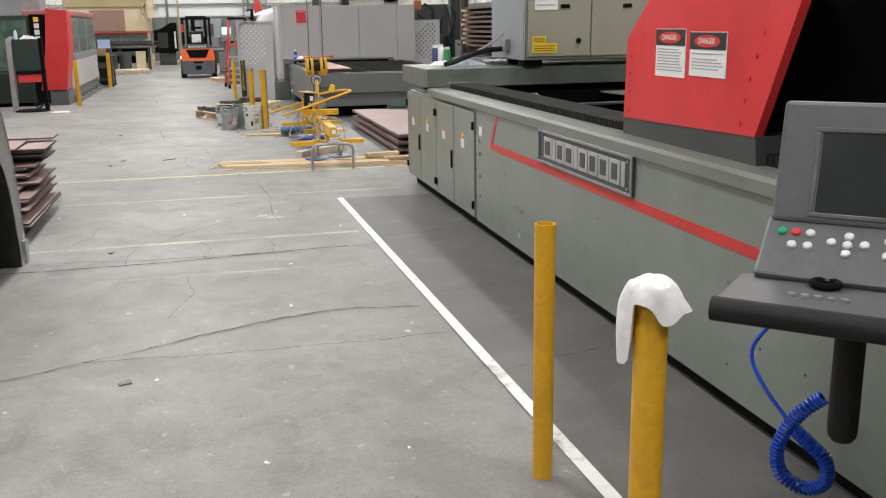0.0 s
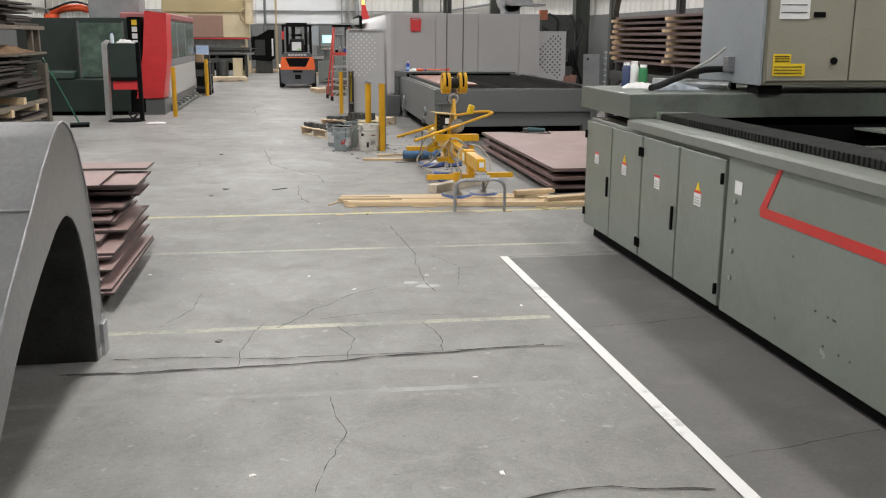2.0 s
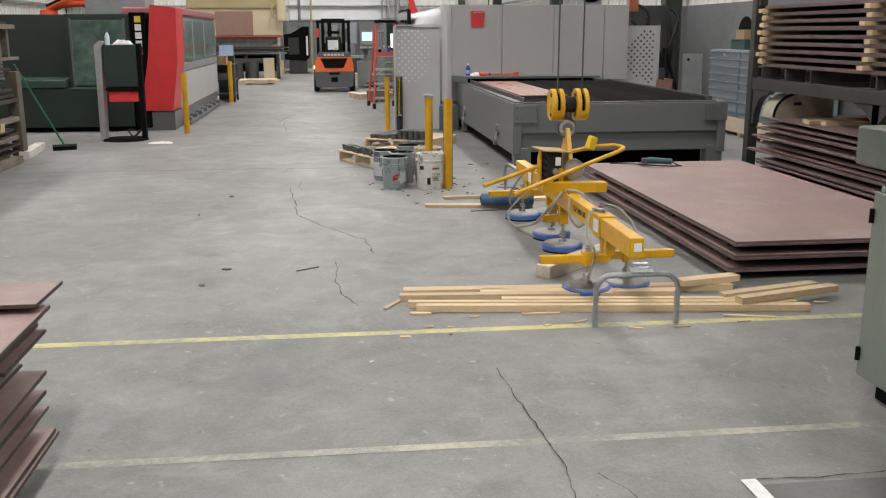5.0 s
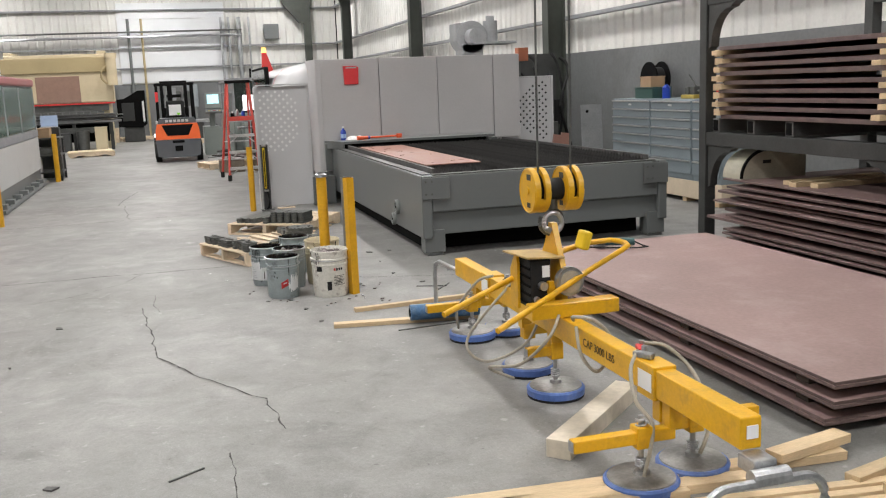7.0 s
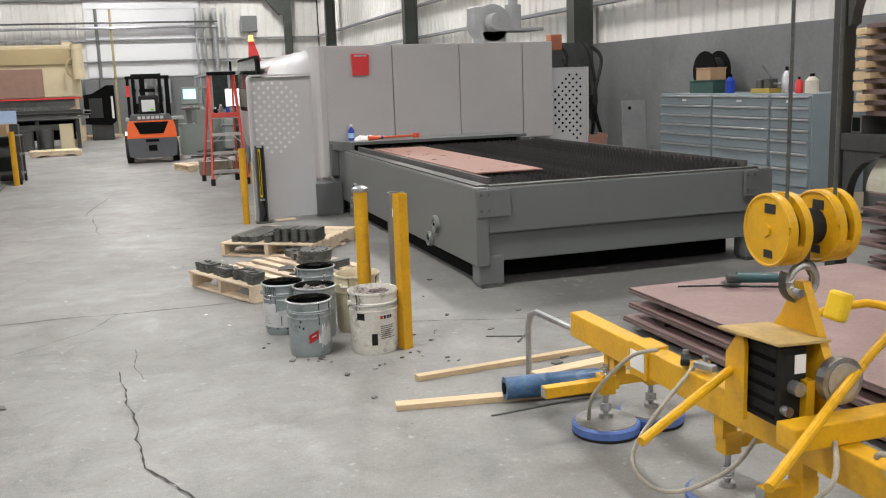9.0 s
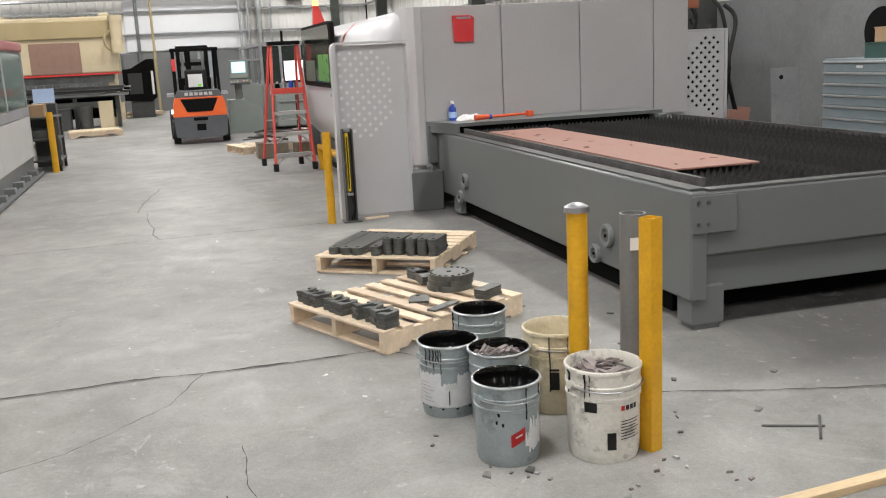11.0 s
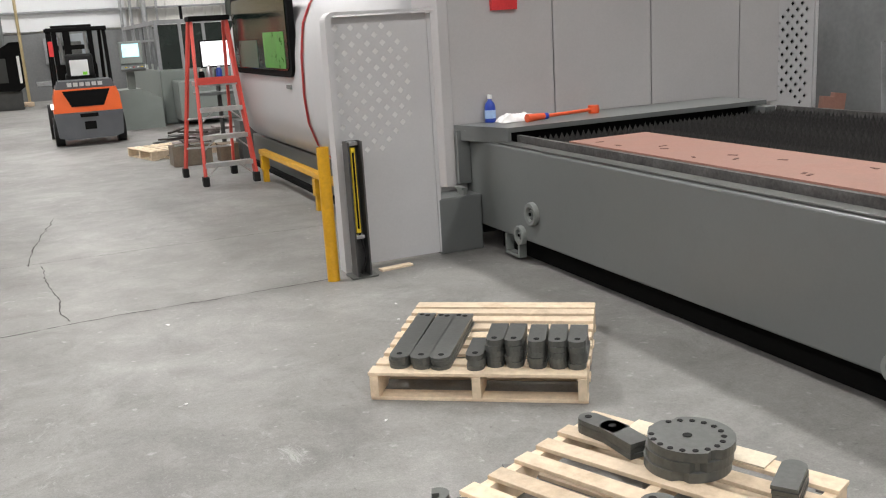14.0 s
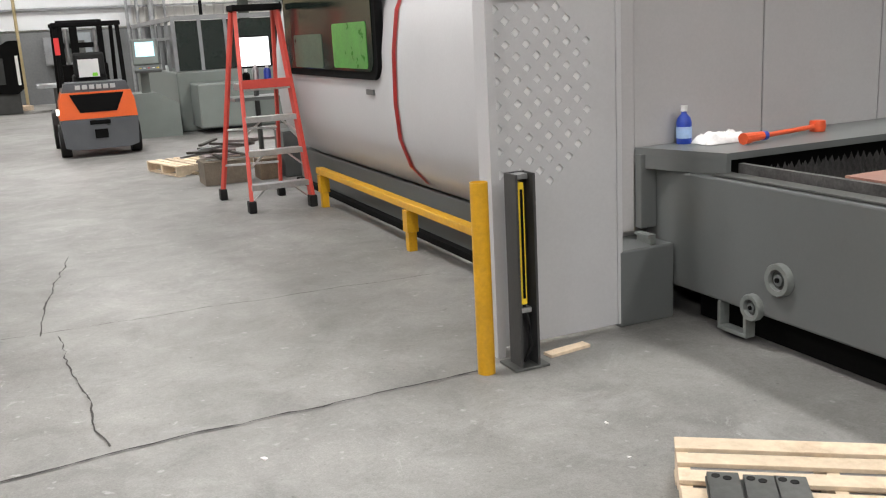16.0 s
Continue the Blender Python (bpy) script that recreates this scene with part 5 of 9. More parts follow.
wrap_label(p6, 205, 225, 0.21, 0.25, M_INK, "dark_print")
for k in range(7):
    wrap_label(p6, 262, 300 - 4 * (k % 3), 0.17 - 0.012 * k, 0.174 - 0.012 * k, M_INK, "print_line", 0.002)
wrap_label(p6, 240, 254, 0.06, 0.13, M_INK, "dark_print")
wrap_label(p6, 262, 268, 0.215, 0.235, M_LABEL_RED, "red_mark")
for k in range(3):
    wrap_label(p6, 270 + 8 * k, 276 + 8 * k, 0.215, 0.235, M_INK, "dark_mark")
rng = random.Random(21)
M_OFFCUT = mat("offcut_steel", (0.23, 0.195, 0.19), 0.5, 0.35, var=0.25, scale=10, island=0.35)
for (px_, py_, z_) in ((0.66, 16.80, 0.280), (0.925, 16.34, 0.325)):
    for k in range(38):
        a, r = rng.uniform(0, 6.28), 0.098 * math.sqrt(rng.random())
        w, l = rng.uniform(0.02, 0.045), rng.uniform(0.03, 0.08)
        bm = B()
        prism(bm, [(-l / 2, -w / 2), (l / 2, -w / 2 * rng.uniform(0.2, 1)), (l / 2 * rng.uniform(0.3, 1), w / 2), (-l / 2 * rng.uniform(0.5, 1), w / 2)], "z", -0.004, 0.004)
        ob = single("metal_offcut", bm, M_OFFCUT, "small jagged steel offcut in a pail", "metal scrap", group="offcuts in the pails")
        ob.matrix_world = pose(px_ + r * math.cos(a), py_ + r * math.sin(a), z_ + rng.uniform(0.0, 0.03), rng.uniform(-30, 30), rng.uniform(-30, 30), rng.uniform(0, 360))

# ---- pallets and the cut parts on them ----
def pallet(x, y, rz, label, L=1.05, W=0.95, worn=1, nb=9):
    e = thing("pallet", (x, y, 0), label, "pallet", "pallets", rz=rz)
    rg = random.Random(int(x * 100) + worn)
    for k in range(nb):
        bw = 0.076 if 0 < k < nb - 1 else 0.088
        xc = -L / 2 + bw / 2 + (L - bw) * k / (nb - 1) + rg.uniform(-0.006, 0.006)
        bm = B()
        obox(bm, pose(xc, rg.uniform(-0.006, 0.006), 0.124, 0, 0, rg.uniform(-0.7, 0.7)), bw, W, 0.016, 0.0025)
        part("deck_board", bm, M_WOOD2, e)
    for yc in (-W / 2 + 0.022, 0, W / 2 - 0.022):
        bm = B()
        prism(bm, [(-L / 2, 0.016), (-L / 2 + 0.16, 0.016), (-L / 2 + 0.20, 0.05), (-L / 2 + 0.40, 0.05), (-L / 2 + 0.44, 0.016), (L / 2 - 0.44, 0.016),
                   (L / 2 - 0.40, 0.05), (L / 2 - 0.20, 0.05), (L / 2 - 0.16, 0.016), (L / 2, 0.016), (L / 2, 0.1155), (-L / 2, 0.1155)], "y", yc - 0.019, yc + 0.019)
        part("stringer", bm, M_WOOD2, e)
    for xc in (-L / 2 + 0.06, -0.22, 0.22, L / 2 - 0.06):
        bm = B()
        obox(bm, pose(xc, 0, 0.008, 0, 0, rg.uniform(-0.5, 0.5)), 0.09, W, 0.015, 0.002)
        part("bottom_board", bm, M_WOOD2, e)
    return e


PAL1, PAL2 = (0.665, 18.50, 24.2), (1.036, 20.155, 55.2)
pallet(*PAL1, "pine pallet holding cut steel hooks and a flange", nb=8)
pallet(*PAL2, "pine pallet holding stacks of cut steel links")
M_CUT = mat("cut_steel", (0.100, 0.104, 0.098), 0.42, 0.45, var=0.18, scale=6, fine=40, bump=0.05, island=0.1)
M_HOLE = mat("hole_black", (0.004, 0.004, 0.004), 0.9, var=0.1)


def on_pallet(pal, u, v, rz=0.0, z=0.132):
    return pose(pal[0], pal[1], z, 0, 0, pal[2]) @ pose(u, v, 0, 0, 0, rz)


def stadium(l, w, n=8):
    r = w / 2
    return [(p.x, p.z) for p in arc((l / 2 - r, 0, 0), r, -90, 90, n)] + [(-l / 2, r), (-l / 2, -r)]


def bar(m, l, w, h, layers, name, label, group, holes=((0.40, 0.0),), seed=0):
    e = new(name)
    e.matrix_world = m
    tagged(e, label, "steel part", group)
    rg = random.Random(seed)
    for k in range(layers):
        bm = prism(B(), stadium(l, w), "z", h / layers * k + 0.0006, h / layers * (k + 1) - 0.0006)
        ob = part("plate", bm, M_CUT, e)
        ob.matrix_basis = pose(rg.uniform(-0.004, 0.004), rg.uniform(-0.004, 0.004), 0, 0, 0, rg.uniform(-1.2, 1.2))
    for hx, hy in holes:
        part("hole", cyl(B(), (hx * l, hy * w, h - 0.003), (hx * l, hy * w, h + 0.0012), 0.013, seg=14), M_HOLE, e)
    return e


# long links in three stacks, front end towards -u
for k, (v_, u_, ly) in enumerate(((0.355, -0.155, 4), (0.255, -0.165, 3), (0.165, -0.165, 4))):
    bar(on_pallet(PAL2, u_, v_, 180), 0.64, 0.092, 0.055, ly, "steel_link_stack", "stack of long dark steel links with holes", "link stacks",
        ((0.42, 0.0), (-0.44, 0.15), (-0.46, -0.2)), k)
for k, (v_, h_, u_) in enumerate(((0.01, 0.07, -0.37), (-0.07, 0.125, -0.33), (-0.155, 0.125, -0.33), (-0.255, 0.125, -0.34), (-0.345, 0.125, -0.34), (-0.43, 0.125, -0.34))):
    bar(on_pallet(PAL2, u_, v_, 180), 0.24, 0.078, h_, 5 if h_ > 0.1 else 3, "steel_lug_stack", "stack of short rounded dark steel lugs", "lug stacks", ((0.32, 0.0),), k + 10)


def hook_stack(m, s, layers, seed, h=0.085):
    e = new("steel_hook_stack")
    e.matrix_world = m
    tagged(e, "stack of dark flame-cut steel hooks on a pallet", "steel part", "hook stacks")
    rg = random.Random(seed)
    prof_ = [(-0.07, -0.045), (0.045, -0.045)] + [(p.x, p.z) for p in arc((0.045, 0, 0.0), 0.045, -80, 60, 5)] + [(0.03, 0.02), (0.045, -0.005), (0.02, -0.018), (-0.02, -0.012), (-0.03, 0.03), (-0.07, 0.045)]
    for k in range(layers):
        bm = prism(B(), [(x * s, y * s) for x, y in prof_], "z", h / layers * k + 0.0006, h / layers * (k + 1) - 0.0006)
        ob = part("plate", bm, M_CUT, e)
        ob.matrix_basis = pose(rg.uniform(-0.006, 0.006), rg.uniform(-0.006, 0.006), 0, 0, 0, rg.uniform(-5, 5))
    return e


HK = [(-0.42, 0.42, 10), (-0.43, 0.34, 0), (-0.43, 0.26, -8), (-0.42, 0.14, 15), (-0.43, 0.065, 5), (-0.44, -0.01, 0), (-0.42, -0.16, -15), (-0.41, -0.25, 20), (-0.42, -0.33, -10), (-0.44, -0.41, 8)]
for k, (u_, v_, r_) in enumerate(HK):
    hook_stack(on_pallet(PAL1, u_, v_, r_), 0.80, 4, 30 + k, 0.085 if k > 5 else 0.07)
for k, (u_, v_, r_, l_) in enumerate(((0.36, 0.33, 20, 0.19), (0.33, 0.22, 8, 0.20))):
    bar(on_pallet(PAL1, u_, v_, r_ + 60), l_, 0.085, 0.055, 3, "steel_lug_stack", "stack of short rounded dark steel lugs", "lug stacks", ((0.3, 0.0),), 50 + k)
bar(on_pallet(PAL1, 0.46, 0.12, 70), 0.15, 0.07, 0.03, 2, "steel_lug_stack", "stack of short rounded dark steel lugs", "lug stacks", ((0.3, 0.0),), 55)
# round flange
fl_ = new("steel_flange")
fl_.matrix_world = on_pallet(PAL1, 0.34, -0.02)
tagged(fl_, "stack of round dark steel flanges ringed with bolt holes", "steel part")
for k in range(3):
    a0 = 20 * k
    pts_ = []
    for q in range(48):
        a = 2 * math.pi * q / 48
        r = 0.142 if not (0.2 < (a % 3.14) < 0.5) else 0.128
        pts_.append((r * math.cos(a), r * math.sin(a)))
    ob = part("disc", prism(B(), pts_, "z", 0.034 * k + 0.0006, 0.034 * k + 0.0334), M_CUT, fl_)
    ob.matrix_basis = pose(0.006 * k, -0.004 * k, 0, 0, 0, a0)
for q in range(18):
    a = 2 * math.pi * q / 18
    if q in (4, 5):
        continue
    part("bolt_hole", cyl(B(), (0.116 * math.cos(a), 0.116 * math.sin(a), 0.10), (0.116 * math.cos(a), 0.116 * math.sin(a), 0.1035), 0.010, seg=10), M_HOLE, fl_)
part("centre_hole", cyl(B(), (0, 0, 0.10), (0, 0, 0.1035), 0.016, seg=12), M_HOLE, fl_)
bar(on_pallet(PAL1, 0.03, -0.10, 50), 0.17, 0.12, 0.012, 1, "steel_plate_part", "single flat dark steel plate part with a hole", "flat parts", ((0.3, 0.1),), 60)
bar(on_pallet(PAL1, 0.02, -0.34, 10), 0.24, 0.06, 0.012, 1, "steel_plate_part", "narrow flat steel strip on the pallet", "flat parts", (), 61)
bar(on_pallet(PAL1, 0.36, -0.36, 12), 0.20, 0.08, 0.055, 4, "steel_strip_stack", "skewed stack of dark steel strips", "flat parts", (), 62)
bm = B()
obox(bm, pose(0, 0, 0.004), 0.52, 0.10, 0.006, 0.001)
ob = single("paper_strip", bm, mat("cream_card", (0.70, 0.62, 0.48), 0.8), "cream cardboard strip lying on the pallet", "cardboard")
ob.matrix_world = on_pallet(PAL1, 0.49, 0.02, 90, 0.133)

# ---- plate stacks ----
def plate_stack(name, loc, label, layers, group, rz=0.0, edge=None, face=None):
    """layers: z, thickness, x0, x1, y0, y1, turn, in the thing's own axes."""
    e = thing(name, loc, label, "steel plates", group, rz=rz)
    for z, t, x0, x1, y0, y1, r in layers:
        m = pose((x0 + x1) / 2, (y0 + y1) / 2, z + t / 2, 0, 0, r)
        pl = part("plate", obox(B(), m, x1 - x0, y1 - y0, t, 0.0015), edge or M_PLATE_EDGE, e)
        bm = obox(B(), pose((x0 + x1) / 2, (y0 + y1) / 2, z + t + 0.0006, 0, 0, r), x1 - x0 - 0.006, y1 - y0 - 0.006, 0.0012)
        part("primed_face", bm, face or M_PLATE, pl)
    return e


L_ = []
z = 0.055
for k in range(3):
    ox, oy = (0.0, 0.0) if k == 2 else (0.015 * (k - 1), 0.04 * (1 - k))
    for q in range(2):
        L_.append((z, 0.014, ox + 0.004 * q, 1.69 + ox, oy + 0.006 * q, 3.72 + oy, 0.0))
        z += 0.0165
    z += 0.058
ps = plate_stack("steel_plate_stack", (2.48, 12.35, 0), "low stack of large red-brown primed steel plates", L_, "plate stacks")
for k in range(3):
    for yy in (0.25, 1.3, 2.4, 3.4):
        zz = (0.0, 0.0885, 0.1795)[k]
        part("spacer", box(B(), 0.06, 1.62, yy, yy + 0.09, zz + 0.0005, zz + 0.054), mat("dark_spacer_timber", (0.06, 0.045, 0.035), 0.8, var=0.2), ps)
# angle grinder lying on the plates
ag = thing("angle_grinder", (3.20, 15.75, 0.285), "teal angle grinder with its cable on the plates", "power tool", rz=-25)
M_TEAL = mat("teal_plastic", (0.02, 0.075, 0.08), 0.45)
part("body", cyl(B(), (-0.14, 0, 0.04), (0.10, 0, 0.035), 0.034, 0.03, seg=14), M_TEAL, ag, smooth=True)
part("gear_head", box(B(), -0.20, -0.13, -0.03, 0.03, 0.012, 0.06, 0.008), M_STEEL_DK, ag)
part("disc", cyl(B(), (-0.17, 0, 0.006), (-0.17, 0, 0.011), 0.06, seg=20), M_STEEL_DK, ag)
part("cable", tube(B(), [(0.10, 0, 0.035), (0.16, -0.03, 0.01), (0.2, -0.08, 0.008), (0.12, -0.13, 0.008), (-0.05, -0.12, 0.008), (-0.25, -0.08, 0.008), (-0.5, -0.1, 0.008)], 0.006, 6), M_RUBBER, ag)

# left stack of smaller plates, loosely piled
rng = random.Random(8)
L_ = []
spec = [(0.100, 0.0, 8.92, 10.46), (0.118, -0.012, 8.95, 10.45), (0.160, -0.07, 8.98, 10.43), (0.205, -0.03, 9.06, 10.46), (0.250, -0.05, 9.18, 10.44), (0.268, -0.035, 9.22, 10.46),
        (0.318, -0.15, 9.34, 10.30), (0.342, -0.02, 9.55, 10.46), (0.385, -0.10, 9.62, 10.44), (0.402, -0.13, 9.58, 10.30), (0.440, -0.135, 9.70, 10.40), (0.458, -0.07, 9.72, 10.44),
        (0.500, -0.01, 10.0, 10.47), (0.535, -0.03, 9.86, 10.45), (0.572, -0.01, 9.84, 10.46)]
for z_, ox, ya, yb in spec:
    t_ = rng.choice((0.012, 0.014, 0.016))
    L_.append((z_, t_, -1.55 + ox, ox, ya - 9.6, yb - 9.6, rng.uniform(-1.0, 1.0)))
L_.append((0.612, 0.012, -1.5, -0.21, 9.68 - 9.6, 10.36 - 9.6, 1.0))
L_.append((0.628, 0.014, -1.6, 0.0, 10.37 - 9.6, 10.70 - 9.6, -0.5))
L_.append((0.590, 0.014, -1.6, 0.01, 9.82 - 9.6, 10.48 - 9.6, 0.4))
# edge colour darker than M_PLATE_EDGE
ls = plate_stack("steel_plate_stack", (-1.15, 9.37, 0), "loose pile of primed steel plates with paper tags", L_, "plate stacks", 0.0, mat("dark_plate_edge", (0.075, 0.056, 0.052), 0.6, 0.2, var=0.3, scale=9))
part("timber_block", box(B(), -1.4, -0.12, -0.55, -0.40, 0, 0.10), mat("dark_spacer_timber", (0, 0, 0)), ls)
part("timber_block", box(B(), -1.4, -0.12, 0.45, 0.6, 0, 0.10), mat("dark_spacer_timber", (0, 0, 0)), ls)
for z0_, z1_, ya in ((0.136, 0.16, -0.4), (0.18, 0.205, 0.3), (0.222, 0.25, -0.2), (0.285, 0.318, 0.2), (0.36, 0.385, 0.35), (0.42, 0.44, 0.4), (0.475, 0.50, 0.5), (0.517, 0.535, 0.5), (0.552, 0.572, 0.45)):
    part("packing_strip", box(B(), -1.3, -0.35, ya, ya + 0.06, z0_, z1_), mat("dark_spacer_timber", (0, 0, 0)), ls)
part("paper_tag", obox(B(), pose(-0.30, -0.13, 0.336, 0, 0, 12), 0.13, 0.11, 0.002), M_WHITE, ls)

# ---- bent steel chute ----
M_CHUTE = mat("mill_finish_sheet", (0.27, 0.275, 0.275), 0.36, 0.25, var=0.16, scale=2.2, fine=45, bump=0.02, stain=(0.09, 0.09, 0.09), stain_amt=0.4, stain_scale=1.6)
ch = thing("steel_chute", (-1.7, 7.2, 0), "bent grey sheet-steel chute with an arched opening", "metal chute", world_coords=True)
outer = [(7.875, 0.000), (7.991, 0.203), (7.981, 0.434), (7.933, 0.656), (7.827, 0.907), (7.750, 1.042), (7.643, 1.148), (7.557, 1.192), (7.489, 1.206), (7.402, 1.197), (7.306, 1.158), (7.122, 1.052), (6.910, 0.917), (6.505, 0.666), (6.109, 0.386), (5.771, 0.000)]
inner = [(7.817, 0.000), (7.807, 0.145), (7.769, 0.386), (7.711, 0.560), (7.634, 0.695), (7.528, 0.782), (7.412, 0.811), (7.267, 0.782), (7.026, 0.685), (6.765, 0.560), (6.582, 0.454), (6.321, 0.261), (6.090, 0.000)]
def strip_between(a, b, x, th):
    """The end plate: the land between the outer and the inner arch."""
    bm = B()
    def resample(p, n):
        p = [Vector((q[0], q[1], 0)) for q in p]
        ln = [0.0]
        for u, v in zip(p, p[1:]):
            ln.append(ln[-1] + (v - u).length)
        out = []
        for k in range(n + 1):
            d = ln[-1] * k / n
            for q in range(len(p) - 1):
                if ln[q] <= d <= ln[q + 1] + 1e-9:
                    out.append(p[q].lerp(p[q + 1], (d - ln[q]) / max(1e-9, ln[q + 1] - ln[q])))
                    break
        return out
    A, C = resample(a, 40), resample(b, 40)
    rows_ = [[bm.verts.new((xx, p.x, p.y)) for p in q] for xx, q in ((x, A), (x, C), (x - th, A), (x - th, C))]
    for k in range(40):
        bm.faces.new((rows_[0][k], rows_[0][k + 1], rows_[1][k + 1], rows_[1][k]))
        bm.faces.new((rows_[2][k], rows_[3][k], rows_[3][k + 1], rows_[2][k + 1]))
    bmesh.ops.recalc_face_normals(bm, faces=bm.faces[:])
    return bm
part("end_plate", strip_between(outer, inner, -1.085, 0.006), M_CHUTE, ch)
def skin(prof_, xa, xb, th):
    bm = B()
    a = [bm.verts.new((xa, p[0], p[1])) for p in prof_]
    b = [bm.verts.new((xb, p[0], p[1])) for p in prof_]
    for k in range(len(prof_) - 1):
        bm.faces.new((a[k], a[k + 1], b[k + 1], b[k]))
    bmesh.ops.solidify(bm, geom=bm.faces[:], thickness=th)
    return bm
part("outer_skin", skin(outer, -1.087, -2.45, 0.005), M_CHUTE, ch, smooth=True)
# inner skin and back plate take darker steel to give the opening shade
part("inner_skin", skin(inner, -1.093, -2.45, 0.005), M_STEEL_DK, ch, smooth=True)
part("weld_bead", tube(B(), [(-1.083, p[0], p[1]) for p in outer], 0.005, 6), M_GALV, ch)
part("seam_bead", tube(B(), [(-1.087 - 0.3 * k, 6.91, 0.925) for k in range(5)], 0.004, 6), M_GALV, ch)
part("foot_angle", box(B(), -1.09, -1.065, 7.905, 8.00, 0.0, 0.165, 0.003), M_GALV, ch, "bright foot angle")
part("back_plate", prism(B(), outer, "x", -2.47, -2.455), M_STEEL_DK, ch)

# ---- vacuum lifter ----
vl = thing("vacuum_lifter", (1.6, 13.3, 0), "yellow vacuum plate lifter with blue-rimmed suction cups", "lifting device", world_coords=True)
BX, BZ0, BZ1 = 1.605, 0.345, 0.462
bm = B()
box(bm, BX - 0.042, BX + 0.042, 11.70, 15.0, BZ0, BZ1, 0.006)
beam = part("main_beam", bm, M_LIFT, vl)
part("beam_end_label", box(B(), BX - 0.02, BX + 0.025, 11.694, 11.6985, BZ0 + 0.04, BZ1 - 0.03), M_WHITE, beam)
for yy in (12.35, 14.35):
    part("clamp_sleeve", box(B(), BX - 0.052, BX + 0.052, yy - 0.07, yy + 0.07, BZ0 - 0.012, BZ1 + 0.012, 0.004), M_LIFT, vl)
    part("sleeve_label", box(B(), BX - 0.0555, BX - 0.053, yy - 0.055, yy + 0.055, BZ0 + 0.02, BZ1 - 0.02), M_WHITE, vl)
text("CAP 3000 LBS", 0.054, at(BX - 0.044, 12.80, 0.405, FACE_MX), mat("faded_stencil", (0.10, 0.06, 0.015), 0.5, var=0.5, scale=30), beam, "capacity_text", 0.001)
M_CUPB = mat("blue_cup_rim", (0.08, 0.15, 0.40), 0.5, var=0.2, scale=8, stain=(0.22, 0.24, 0.30), stain_amt=0.5, stain_scale=12)


def cup(x, y, top):
    m = Matrix.Translation((x, y, 0))
    bm = lathe(B(), [(0.0, 0.0), (0.148, 0.0), (0.150, 0.010), (0.135, 0.022), (0.0, 0.022)], 32, (x, y, 0))
    pad = part("suction_cup", bm, M_RUBBER, vl, "black suction pad", smooth=True)
    part("cup_rim", lathe(B(), [(0.128, 0.014), (0.150, 0.014), (0.152, 0.046), (0.144, 0.055), (0.118, 0.055)], 32, (x, y, 0)), M_CUPB, pad, "blue painted rim", smooth=True)
    part("cup_plate", lathe(B(), [(0.0, 0.070), (0.06, 0.068), (0.135, 0.060), (0.139, 0.050)], 32, (x, y, 0)), mat("scuffed_plate", (0.27, 0.265, 0.25), 0.45, 0.4, var=0.25, scale=12), pad, smooth=True)
    part("hub", cyl(B(), (x, y, 0.06), (x, y, 0.085), 0.035, 0.028, seg=16), M_STEEL, pad)
    part("stem", cyl(B(), (x, y, 0.08), (x, y, top + 0.13), 0.012, seg=10), M_STEEL, pad)
    pts_ = []
    for k in range(0, 90):
        a = k * 0.55
        z_ = 0.10 + (top - 0.11) * k / 89 if k < 45 else top + 0.03 + 0.09 * (k - 45) / 44
        pts_.append((x + 0.021 * math.cos(a), y + 0.021 * math.sin(a), z_))
    part("lower_spring", tube(B(), pts_[:45], 0.0048, 6), M_GALV, pad)
    part("upper_spring", tube(B(), pts_[45:], 0.0048, 6), M_GALV, pad)


for yy, az, xl, xr, yr in ((12.22, 0.20, 1.465, 1.745, 12.30), (13.40, 0.22, 1.605, 1.62, 13.82), (14.62, 0.20, 1.55, 1.80, 14.66)):
    for s, cx, cy in ((-1, xl, yy), (1, xr, yr)):
        xa, xb = BX, cx + s * (0.30 if yy != 13.40 else 0.16)
        arm = part("cross_arm", box(B(), min(xa, xb), max(xa, xb), cy - 0.025, cy + 0.025, az, az + 0.05, 0.004), M_LIFT, vl)
        part("arm_end_cap", box(B(), xb - 0.003 if s < 0 else xb + 0.001, xb - 0.001 if s < 0 else xb + 0.003, cy - 0.022, cy + 0.022, az + 0.003, az + 0.047), M_GALV, arm)
        part("arm_collar", box(B(), cx - 0.034, cx + 0.034, cy - 0.034, cy + 0.034, az - 0.02, az + 0.07, 0.005), M_LIFT, vl)
        part("hanger", box(B(), BX - 0.03, BX + 0.03, cy - 0.03, cy + 0.03, az + 0.045, BZ0, 0.003), M_LIFT, vl)
        cup(cx, cy, az - 0.02)
